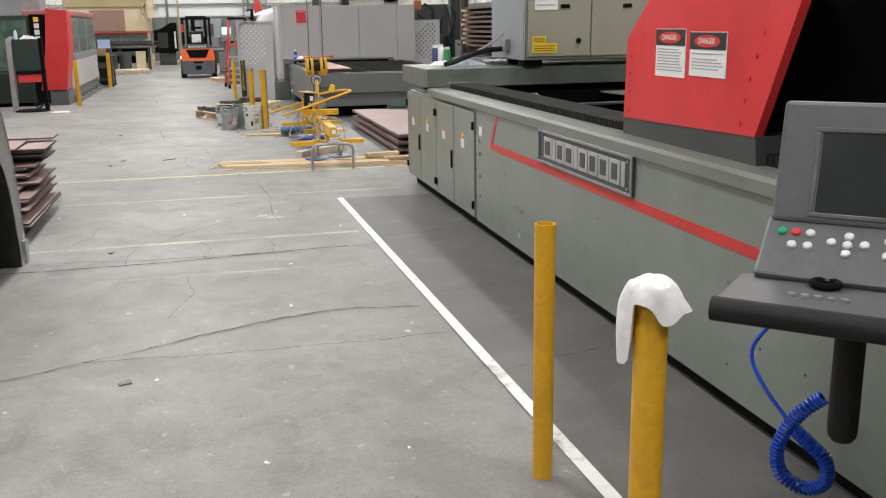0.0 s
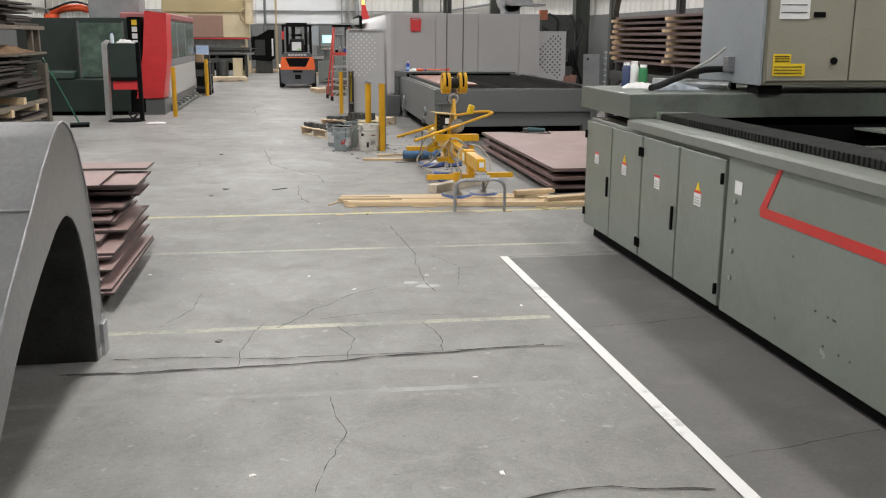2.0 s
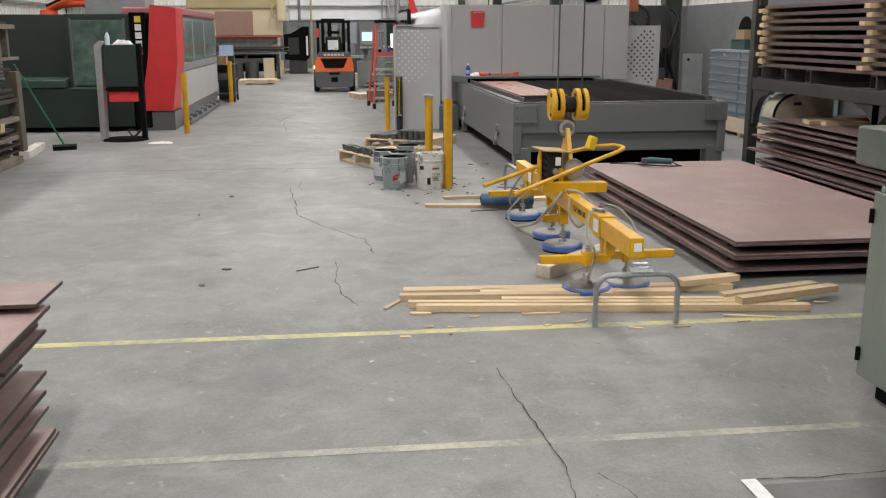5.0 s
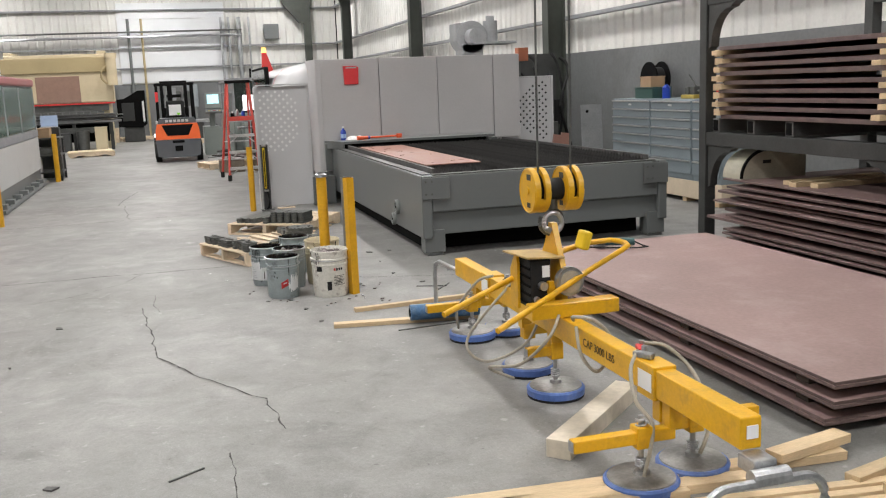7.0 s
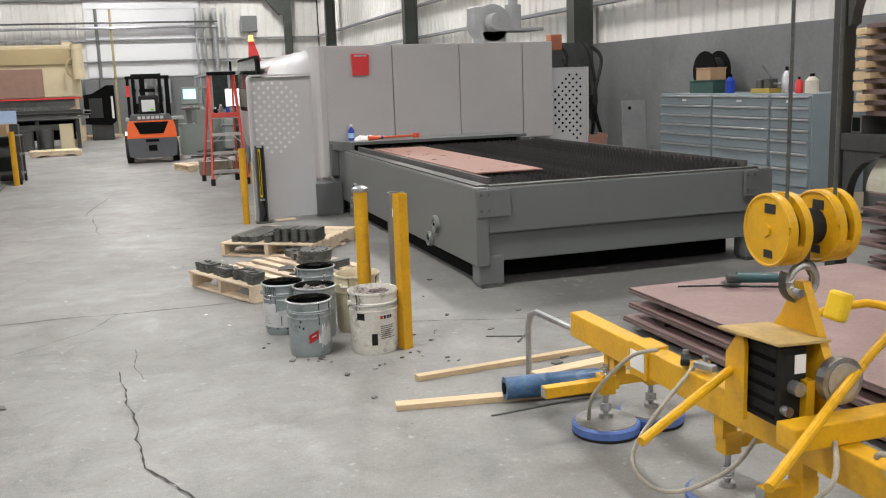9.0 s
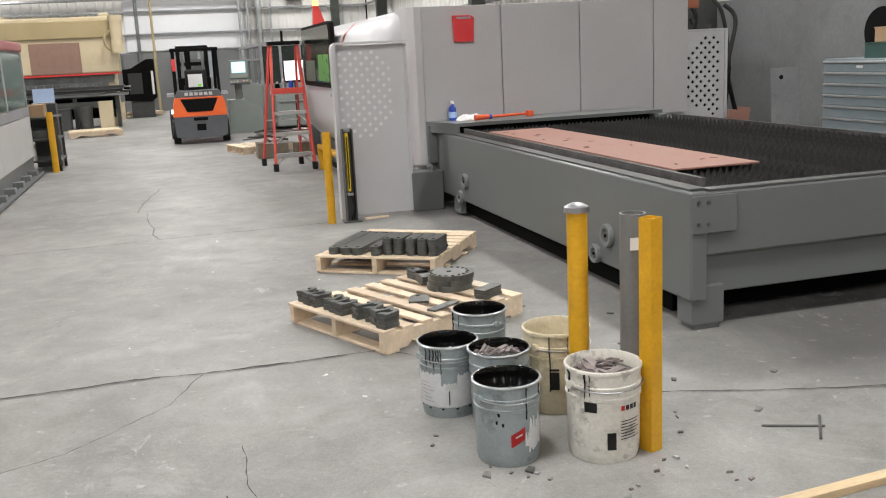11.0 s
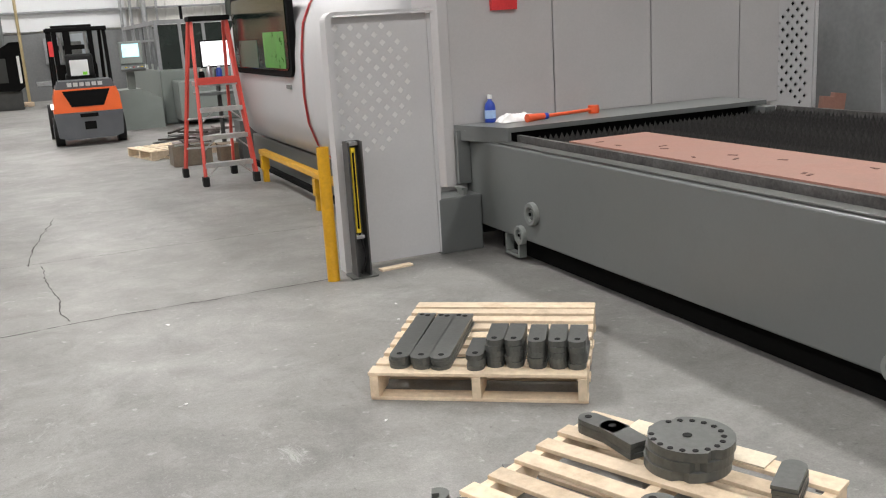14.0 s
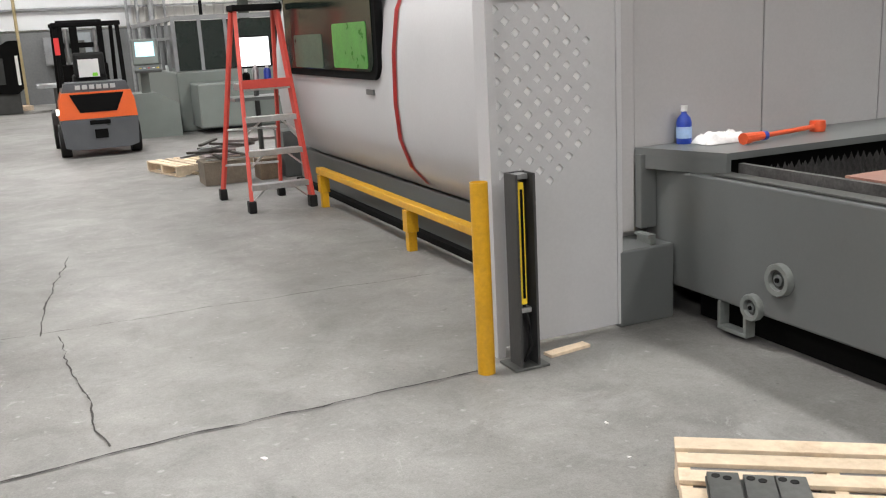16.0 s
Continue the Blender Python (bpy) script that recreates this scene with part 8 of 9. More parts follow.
# clutter behind the rack
for k, (x_, y_, w, d, h, mt, lb) in enumerate(((-6.8, 20.5, 1.2, 1.0, 1.9, M_RED, "red steel machine cabinet behind the rack"), (-6.6, 17.8, 1.0, 1.4, 1.5, M_RWHITE, "pale steel cabinet behind the rack"),
                                               (-8.0, 24.5, 1.6, 1.6, 2.3, M_GIRT, "grey steel machine cabinet"), (-6.9, 14.8, 1.0, 1.6, 1.7, M_DKGREEN, "dark green steel cabinet behind the rack"))):
    e = thing("machine_cabinet", (x_, y_, 0), lb, "cabinet")
    part("body", box(B(), -w / 2, w / 2, -d / 2, d / 2, 0.08, h, 0.02), mt, e)
    part("plinth", box(B(), -w / 2 + 0.05, w / 2 - 0.05, -d / 2 + 0.05, d / 2 - 0.05, 0, 0.08), M_BLACK, e)
    part("door", box(B(), w / 2 + 0.001, w / 2 + 0.02, -d / 2 + 0.06, d / 2 - 0.06, 0.16, h - 0.1, 0.008), mt, e)
ra = thing("robot_arm", (-5.6, 26.6, 1.9), "orange industrial arm above the machine", "robot arm", world_coords=True)
part("base", cyl(B(), (-5.6, 26.6, 1.9), (-5.6, 26.6, 2.04), 0.17, seg=18), M_ORANGE, ra, smooth=True)
part("upper_arm", tube(B(), [(-5.6, 26.6, 2.05), (-5.3, 26.5, 2.16), (-4.9, 26.35, 2.18), (-4.4, 26.2, 2.06)], 0.085, 12), M_ORANGE, ra, smooth=True)
part("cables", hose([(-5.6, 26.45, 2.12), (-5.0, 26.25, 2.30), (-4.4, 26.1, 2.12)], 0.025), M_RUBBER, ra)
yc_ = thing("yellow_column", (-4.62, 27.2, 0), "yellow painted steel column", "column")
part("post", box(B(), -0.12, 0.12, -0.12, 0.12, 0, 5.5, 0.01), M_LIFT, yc_)

# ---- shop cart ----
sc2 = thing("shop_cart", (-2.62, 29.65, 0), "dark steel shop cart loaded with boxes", "cart")
for x_ in (-0.28, 0.28):
    for y_ in (-0.4, 0.4):
        part("leg", box(B(), x_ - 0.02, x_ + 0.02, y_ - 0.02, y_ + 0.02, 0.1, 0.85), M_RACK, sc2)
        part("caster", cyl(B(), (x_ - 0.02, y_, 0.055), (x_ + 0.02, y_, 0.055), 0.055, seg=14), M_RUBBER, sc2)
for z_ in (0.16, 0.5, 0.84):
    part("shelf", box(B(), -0.31, 0.31, -0.43, 0.43, z_, z_ + 0.03, 0.004), M_RACK, sc2)
plain_box("cardboard_box", -2.83, -2.5, 29.35, 29.75, 0.87, 1.05, mat("brown_cardboard", (0, 0, 0)), "brown cardboard box on the cart", "box")
plain_box("parts_tray", -2.85, -2.45, 29.4, 29.9, 0.53, 0.65, M_STEEL_DK, "dark parts tray on the cart", "tray")
plain_box("white_carton", -2.95, -2.7, 29.2, 29.25 + 0.2, 0.19, 0.44, M_RWHITE, "pale carton on the cart", "box")
lp = thing("laptop", (-2.6, 30.3, 1.05), "open laptop on a stand", "laptop")
part("base", box(B(), -0.17, 0.17, -0.12, 0.12, 0, 0.018, 0.004), M_GALV, lp)
part("screen", obox(B(), pose(0, 0.14, 0.13, -12, 0, 0), 0.34, 0.012, 0.23, 0.003), mat("dim_screen", (0.12, 0.16, 0.22), 0.3, emit=(0.45, 0.55, 0.75, 0.35)), lp)
part("stand", box(B(), -0.2, 0.2, -0.15, 0.15, -1.05, -0.001, 0.01), M_RACK, lp)

# ---- press brake ----
M_CREAM = mat("cream_machine_paint", (0.56, 0.47, 0.31), 0.5, var=0.10, scale=1.0, stain=(0.36, 0.28, 0.16), stain_amt=0.4, stain_scale=1.2)
M_TANP = mat("tan_machine_paint", (0.36, 0.285, 0.15), 0.5, var=0.1, scale=1.2)
M_BROWN = mat("brown_panel", (0.25, 0.15, 0.11), 0.55, var=0.1)
pb_ = thing("press_brake", (-3.1, 42.0, 0), "large cream press brake with a brown panel", "machine", world_coords=True)
part("upper_ram", box(B(), -4.9, -1.75, 41.0, 41.7, 1.48, 3.00, 0.04), M_CREAM, pb_)
part("tan_hood", box(B(), -5.0, -1.9, 40.93, 41.75, 2.42, 2.90, 0.03), M_TANP, pb_)
part("brown_panel", box(B(), -4.05, -2.75, 40.97, 40.998, 1.50, 2.32), M_BROWN, pb_)
part("red_line", box(B(), -4.9, -1.75, 40.985, 40.999, 1.43, 1.478), M_RED_STRIPE, pb_)
for x_ in (-4.8, -2.05):
    part("side_frame", box(B(), x_ - 0.12, x_ + 0.12, 41.2, 43.0, 0.0, 3.1, 0.02), M_CREAM, pb_)
part("cylinder", cyl(B(), (-1.75, 40.85, 2.0), (-1.75, 40.85, 2.85), 0.16, seg=18), M_CREAM, pb_, smooth=True)
part("cylinder_cap", cyl(B(), (-1.75, 40.85, 2.85), (-1.75, 40.85, 3.0), 0.19, seg=18), M_CREAM, pb_, smooth=True)
part("hydraulic_hose", hose([(-1.9, 40.8, 2.6), (-2.05, 40.75, 2.45), (-2.05, 40.75, 2.2), (-1.9, 40.8, 2.05)], 0.035), M_TANP, pb_, smooth=True)
part("tool_bar", box(B(), -4.7, -1.95, 41.1, 41.4, 1.22, 1.43, 0.01), M_STEEL_DK, pb_)
part("die_bar", box(B(), -4.9, -1.75, 40.95, 41.5, 0.95, 1.12, 0.01), M_GIRT, pb_)
part("lower_beam", box(B(), -4.8, -1.95, 41.05, 41.6, 0.45, 0.90, 0.01), M_RACK, pb_)
part("front_table", box(B(), -4.4, -1.6, 40.3, 40.95, 0.86, 0.93, 0.008), M_GIRT, pb_)
for x_ in (-4.2, -3.0, -1.9):
    part("table_leg", box(B(), x_ - 0.05, x_ + 0.05, 40.4, 40.5, 0.0, 0.86), M_RACK, pb_)
part("dark_skirt", box(B(), -4.4, -2.0, 40.9, 41.0, 0.25, 0.8), M_BLACK, pb_)
for k in range(12):
    part("tool_segment", box(B(), -4.6 + 0.21 * k, -4.42 + 0.21 * k, 41.02, 41.10, 1.125, 1.21, 0.004), M_STEEL_DK, pb_)

rng = random.Random(91)
for k in range(6):
    part("gauge_plate", box(B(), -4.5 + rng.uniform(-0.2, 0.2), -2.0 + rng.uniform(-0.3, 0.5), 40.2 + rng.uniform(-0.15, 0.1), 40.9, 0.934 + 0.034 * k, 0.958 + 0.034 * k, 0.004), (M_GIRT, M_STEEL_DK, M_RACK)[k % 3], pb_)
part("back_gauge", box(B(), -4.5, -2.1, 40.35, 40.42, 0.55, 0.72, 0.006), M_STEEL_DK, pb_)
part("foot_pedal", cyl(B(), (-2.75, 40.2, 0.0), (-2.75, 40.2, 0.62), 0.17, 0.20, seg=16), M_STEEL_DK, pb_, smooth=True)
for k, (x_, w_, h_, mt) in enumerate(((-4.1, 0.5, 0.42, M_BLACK), (-3.4, 0.6, 0.55, M_RACK), (-2.2, 0.35, 0.7, M_CREAM))):
    e = thing("tool_crate", (x_, 40.1, 0), "dark tool crate under the press brake's table" if k < 2 else "cream control pedestal of the press brake", "crate" if k < 2 else "control console")
    part("body", box(B(), -w_ / 2, w_ / 2, -0.2, 0.2, 0.0, h_, 0.02), mt, e)
    part("lid", box(B(), -w_ / 2 - 0.01, w_ / 2 + 0.01, -0.21, 0.21, h_ + 0.0005, h_ + 0.03, 0.006), mt, e)

# far pallets
for x_, y_, r_, lb in ((-2.35, 37.3, 8, "empty pale pine pallet far down the aisle"), (-1.5, 46.0, 30, "worn pallet by the far wall"), (1.35, 41.6, 12, "worn pallet under a machine's chips")):
    pallet(x_, y_, r_, lb, 1.2, 1.0)
ob = single("plywood_sheet", obox(B(), pose(0, 0, 0.009), 1.15, 0.95, 0.018, 0.002), mat("pale_ply", (0.60, 0.50, 0.34), 0.7, var=0.1), "pale plywood sheet on a pallet", "sheet")
ob.matrix_world = pose(-2.35, 37.3, 0.134, 0, 0, 8)

# ---- forklift ----
fk = thing("forklift", (0.02, 33.0, 0), "orange and grey forklift seen from behind, parked", "forklift")
M_FKO = mat("forklift_orange", (0.72, 0.12, 0.025), 0.35, var=0.06, scale=3)
M_FKG = mat("forklift_grey", (0.075, 0.080, 0.088), 0.42, var=0.10, scale=3)
part("counterweight", prism(B(), [(-0.50, 0.16), (-0.36, 0.12), (0.36, 0.12), (0.50, 0.16), (0.53, 0.55), (-0.53, 0.55)], "y", -0.30, 0.35), M_FKG, fk)
part("tow_recess", box(B(), -0.09, 0.09, -0.312, -0.299, 0.27, 0.40), M_BLACK, fk)
part("tow_pin", box(B(), -0.14, 0.14, -0.312, -0.299, 0.47, 0.53), M_BLACK, fk)
oc_ = part("orange_cowl", prism(B(), [(-0.53, 0.555), (0.53, 0.555), (0.51, 0.80), (0.47, 0.93), (-0.47, 0.93), (-0.51, 0.80)], "y", -0.27, 0.35), M_FKO, fk, "orange cowl")
part("grille", prism(B(), [(-0.25, 0.645), (0.25, 0.645), (0.37, 0.905), (-0.37, 0.905)], "y", -0.279, -0.2705), M_BLACK, oc_)
part("dark_lid", prism(B(), [(-0.46, 0.933), (0.46, 0.933), (0.42, 1.06), (-0.42, 1.06)], "y", -0.24, 0.6), M_FKG, fk)
for k in range(6):
    part("maker_mark", box(B(), -0.275 + 0.095 * k, -0.205 + 0.095 * k, -0.246, -0.241, 0.968, 1.030, 0.002), M_ALU, fk, "pale raised maker's mark")
part("body_side", box(B(), -0.48, 0.48, 0.36, 1.5, 0.30, 0.70, 0.03), M_FKO, fk)
part("seat", box(B(), -0.24, 0.24, 0.5, 0.95, 1.0, 1.16, 0.04), M_RUBBER, fk)
part("seat_back", box(B(), -0.22, 0.22, 0.42, 0.52, 1.12, 1.48, 0.04), M_RUBBER, fk)
part("notice_card", box(B(), -0.16, 0.13, 0.405, 0.415, 1.12, 1.38), M_WHITE, fk)
part("green_sticker", box(B(), 0.03, 0.10, 0.3995, 0.4045, 1.13, 1.18), mat("lime_sticker", (0.25, 0.75, 0.05), 0.5), fk)
for x_ in (-0.43, 0.43):
    part("guard_leg", tube(B(), [(x_, 0.0, 1.0), (x_ * 0.98, 0.05, 1.85)], 0.032, 8), M_BLACK, fk)
    part("guard_leg", tube(B(), [(x_, 1.45, 0.7), (x_ * 0.98, 1.05, 1.9)], 0.03, 8), M_BLACK, fk)
    if x_ < 0:
        part("tail_lamp", box(B(), x_ - 0.03, x_ + 0.04, -0.04, -0.03, 1.46, 1.70, 0.004), M_LABEL_RED, fk)
    part("mast_rail", box(B(), x_ * 0.7 - 0.04, x_ * 0.7 + 0.04, 1.6, 1.75, 0.1, 1.98), M_BLACK, fk)
    part("cylinder", cyl(B(), (x_ * 0.5, 1.62, 0.2), (x_ * 0.5, 1.62, 1.85), 0.03, seg=10), M_STEEL, fk)
    w_ = part("rear_wheel", cyl(B(), (x_ * 1.14 - 0.07, 0.12, 0.24), (x_ * 1.14 + 0.07, 0.12, 0.24), 0.24, seg=26), M_RUBBER, fk, smooth=True)
    part("rim", cyl(B(), (x_ * 1.14 - 0.075, 0.12, 0.24), (x_ * 1.14 + 0.075, 0.12, 0.24), 0.13, seg=20), M_FKG, w_)
    w_ = part("front_wheel", cyl(B(), (x_ * 1.14 - 0.10, 1.5, 0.31), (x_ * 1.14 + 0.10, 1.5, 0.31), 0.31, seg=26), M_RUBBER, fk, smooth=True)
    part("rim", cyl(B(), (x_ * 1.14 - 0.105, 1.5, 0.31), (x_ * 1.14 + 0.105, 1.5, 0.31), 0.17, seg=20), M_FKG, w_)
    part("fork", box(B(), x_ * 0.6 - 0.05, x_ * 0.6 + 0.05, 1.85, 2.9, 0.05, 0.09), M_BLACK, fk)
gd = part("overhead_guard", box(B(), -0.47, 0.47, 0.0, 0.07, 1.84, 1.91, 0.015), M_BLACK, fk)
part("guard_bar", box(B(), -0.47, 0.47, 1.05, 1.12, 1.86, 1.92, 0.01), M_BLACK, fk)
for k in range(7):
    part("guard_bar", box(B(), -0.42 + 0.14 * k - 0.012, -0.42 + 0.14 * k + 0.012, 0.07, 1.05, 1.87, 1.90), M_BLACK, fk)
part("dashboard", box(B(), -0.34, 0.34, 1.3, 1.42, 0.7, 1.30, 0.02), M_BLACK, fk)
for z_ in (1.05, 1.55, 1.90):
    part("mast_crossbar", box(B(), -0.30, 0.30, 1.62, 1.70, z_, z_ + 0.08), M_BLACK, fk)
part("hose_bundle", box(B(), -0.16, -0.04, 1.60, 1.64, 0.4, 1.9), M_BLACK, fk)
part("work_lamp", box(B(), -0.56, -0.50, -0.1, 0.0, 0.62, 0.70), mat("white_lamp", (0.8, 0.8, 0.75), 0.2, emit=(1, 0.97, 0.9, 2.0)), fk)
part("steering_wheel", tube(B(), arc((0, 1.2, 1.25), 0.17, 0, 360, 22, (1, 0, 0), (0, 0.5, 0.86)), 0.014, 6), M_BLACK, fk)

# ---- red step ladder ----
M_FIB = mat("red_fibreglass", (0.62, 0.075, 0.055), 0.45, var=0.08, scale=4)
sl = thing("step_ladder", (1.17, 27.2, 0), "red fibreglass step ladder with aluminium treads", "ladder", world_coords=True)
FF = {-1: Vector((0.82, 26.76, 0)), 1: Vector((1.38, 26.73, 0))}
FB = {-1: Vector((0.74, 27.68, 0)), 1: Vector((1.29, 27.54, 0))}
TF = {-1: Vector((0.92, 27.15, 1.79)), 1: Vector((1.30, 27.13, 1.79))}
TB = {-1: Vector((0.91, 27.26, 1.79)), 1: Vector((1.29, 27.24, 1.79))}
def rail(a, b, w, d):
    dr = b - a
    m = Matrix.Translation((a + b) / 2) @ dr.to_track_quat("Z", "Y").to_matrix().to_4x4()
    return obox(B(), m, w, d, dr.length, 0.004)
for s in (-1, 1):
    part("front_rail", rail(FF[s] + Vector((0, 0, 0.06)), TF[s], 0.035, 0.075), M_FIB, sl)
    part("rear_rail", rail(FB[s] + Vector((0, 0, 0.06)), TB[s], 0.03, 0.05), M_FIB, sl)
    for f_ in (FF[s], FB[s]):
        part("foot", box(B(), f_.x - 0.035, f_.x + 0.035, f_.y - 0.05, f_.y + 0.05, 0.0, 0.11, 0.01), M_RUBBER, sl)
def treads(k, tray=False):
    t = k / 1.80
    a, b = FF[-1].lerp(TF[-1], t), FF[1].lerp(TF[1], t)
    return a, b
for z_ in (0.22, 0.52, 0.82):
    a, b = treads(z_)
    part("tread", box(B(), a.x, b.x, min(a.y, b.y) - 0.04, max(a.y, b.y) + 0.05, z_ - 0.02, z_ + 0.03, 0.003), M_ALU, sl)
    part("brace", tube(B(), [(a.x, a.y, z_ - 0.14), (a.x + 0.14, a.y, z_ - 0.02)], 0.010, 6), M_ALU, sl)
    part("brace", tube(B(), [(b.x, b.y, z_ - 0.14), (b.x - 0.14, b.y, z_ - 0.02)], 0.010, 6), M_ALU, sl)
a, b = treads(1.12)
part("platform", box(B(), a.x, b.x, a.y - 0.05, a.y + 0.34, 1.08, 1.14, 0.006), M_ALU, sl)
part("platform_rim", box(B(), a.x - 0.01, b.x + 0.01, a.y - 0.075, a.y - 0.05, 1.10, 1.18, 0.004), M_FIB, sl)
for z_ in (0.35, 0.70):
    c1, c2 = FB[-1].lerp(TB[-1], z_ / 1.8), FB[1].lerp(TB[1], z_ / 1.8)
    part("rear_brace", rail(c1, c2, 0.03, 0.02), M_ALU, sl)
part("top_cap", box(B(), 0.88, 1.34, 27.06, 27.32, 1.79, 1.845, 0.012), M_BLACK, sl)
for k, (x_, mt, h_) in enumerate(((0.98, M_BLACK, 0.10), (1.07, M_GALV, 0.14), (1.18, M_BLUEP, 0.13))):
    e = thing("spray_can", (x_, 27.2, 1.141), "small can standing on the ladder's platform", "can", "cans on the ladder")
    part("body", lathe(B(), [(0, 0), (0.035, 0), (0.035, h_ * 0.8), (0.02, h_), (0, h_)], 14), mt, e, smooth=True)
    part("cap", lathe(B(), [(0, h_), (0.015, h_), (0.015, h_ + 0.03), (0, h_ + 0.03)], 10), M_WHITE, e)

# monitor behind the ladder
mo = thing("monitor", (1.52, 29.2, 0), "lit white computer monitor on a post", "monitor")
part("housing", box(B(), -0.20, 0.20, -0.03, 0.03, 1.22, 1.58, 0.01), M_BLACK, mo)
part("screen", box(B(), -0.18, 0.18, -0.036, -0.031, 1.24, 1.56), mat("lit_white_screen", (0.8, 0.8, 0.8), 0.3, emit=(0.95, 0.97, 1.0, 1.1)), mo, "white lit screen")
part("post", cyl(B(), (0, 0.03, 0.0), (0, 0.03, 1.2), 0.03, seg=12), M_RACK, mo)
part("desk", box(B(), -0.3, 0.4, -0.2, 0.3, 0.86, 0.9, 0.005), M_BYD, mo)
# heap by the cabin's end
pallet(0.95, 30.2, 15, "worn pallet with boxes behind the ladder", 1.0, 0.9)
plain_box("wooden_crate", 0.75, 1.25, 28.7, 29.1, 0.0, 0.24, mat("weathered_timber", (0, 0, 0)), "small weathered wooden crate behind the ladder", "crate")
plain_box("cardboard_box", 1.36, 1.60, 28.7, 29.0, 0.0, 0.22, mat("dusty_cardboard", (0.19, 0.14, 0.095), 0.85, var=0.3, scale=6), "dusty brown cardboard box behind the ladder", "box")
plain_box("grey_bin", 1.65, 2.1, 28.7, 29.1, 0.0, 0.5, M_BYD, "dark grey bin behind the ladder", "bin")
for k in range(8):
    rng = random.Random(100 + k)
    e = thing("metal_offcut_sheet", (1.0 + 0.09 * k, 29.95 + rng.uniform(-.15, .15), 0.134 + 0.03 * k), "bent steel offcut heaped on a pallet", "metal scrap", "heaped offcuts", rz=rng.uniform(0, 180))
    part("sheet", prism(B(), [(-0.25, -0.1), (0.2, -0.14), (0.26, 0.06), (-0.1, 0.15)], "z", 0.0, 0.028), M_OFFCUT, e)
for k in range(9):
    rng = random.Random(300 + k)
    e = thing("rusty_bar", (1.0 + rng.uniform(-0.2, 0.2), 28.9 + rng.uniform(-0.12, 0.12), 0.242 + 0.024 * k), "rusty steel bar thrown on the crate behind the ladder", "metal scrap", "thrown bars", rz=rng.uniform(0, 180))
    l_ = rng.uniform(0.18, 0.34)
    part("bar", box(B(), -l_, l_, -0.022, 0.022, 0.0, 0.023, 0.003), M_STOCK if k % 3 else M_GALV, e)

# ---- machining centre ----
cn = thing("machining_centre", (2.3, 37.5, 0), "grey machining centre with framed windows", "machine", world_coords=True)
M_CNC = mat("grey_green_machine", (0.19, 0.215, 0.20), 0.45, var=0.1, scale=1.5)
part("lower_body", box(B(), 1.55, 4.6, 35.4, 41.5, 0.0, 1.05, 0.03), M_CNC, cn)
part("chip_bin", box(B(), 1.75, 2.7, 34.6, 35.38, 0.1, 0.85, 0.03), M_CNC, cn)
for x_ in (1.55, 2.0, 2.45, 4.55):
    part("post", box(B(), x_, x_ + 0.06, 35.4, 35.46, 1.05, 1.92), M_GIRT, cn)
for y_ in (36.2, 37.1, 38.0, 39.6, 41.4):
    part("post", box(B(), 1.55, 1.61, y_, y_ + 0.06, 1.05, 1.92), M_GIRT, cn)
part("top_rail", box(B(), 1.55, 4.6, 35.4, 35.47, 1.92, 2.0), M_GIRT, cn)
part("top_rail", box(B(), 1.55, 1.62, 35.47, 41.5, 1.92, 2.0), M_GIRT, cn)
part("mid_rail", box(B(), 1.55, 1.60, 35.47, 41.5, 1.6, 1.65), M_GIRT, cn)
part("dark_window", box(B(), 1.62, 4.55, 35.43, 35.44, 1.06, 1.91), MATS["dark_tinted_pane"], cn)
part("dark_interior", box(B(), 1.9, 4.5, 35.6, 38.9, 1.06, 1.88), M_BYD, cn)
part("signal_lamp", cyl(B(), (2.1, 35.5, 2.0), (2.1, 35.5, 2.25), 0.03, seg=10), M_BLACK, cn)
pn_ = thing("control_pendant", (1.02, 34.9, 0), "grey-green control pedestal with a lit screen", "control console")
part("pedestal", prism(B(), [(-0.3, 0.0), (0.45, 0.0), (0.45, 0.55), (0.1, 0.75), (-0.3, 0.75)], "y", 0.0, 0.8), M_CNC, pn_)
part("column", box(B(), -0.12, 0.02, 0.1, 0.3, 0.75, 1.25, 0.01), M_CNC, pn_)
part("head", obox(B(), pose(0.0, 0.1, 1.42, -8, 0, -8), 0.42, 0.14, 0.42, 0.02), M_CNC, pn_)
part("screen", obox(B(), pose(0.0, 0.1, 1.42, -8, 0, -8) @ pose(0, -0.073, 0.04), 0.30, 0.006, 0.24, 0.002), mat("lit_cyan_screen", (0.4, 0.6, 0.65), 0.3, emit=(0.55, 0.9, 1.0, 0.9)), pn_, "cyan lit screen")
part("keyboard", obox(B(), pose(0.0, -0.08, 1.15, 25, 0, -8), 0.44, 0.2, 0.05, 0.01), M_BYD, pn_)
for k in range(5):
    part("button", cyl(B(), (-0.14 + 0.07 * k, -0.2, 1.16), (-0.14 + 0.07 * k, -0.2, 1.175), 0.02, seg=8), (M_LABEL_YEL, M_WHITE, M_LABEL_RED, M_WHITE, M_LABEL_YEL)[k], pn_)

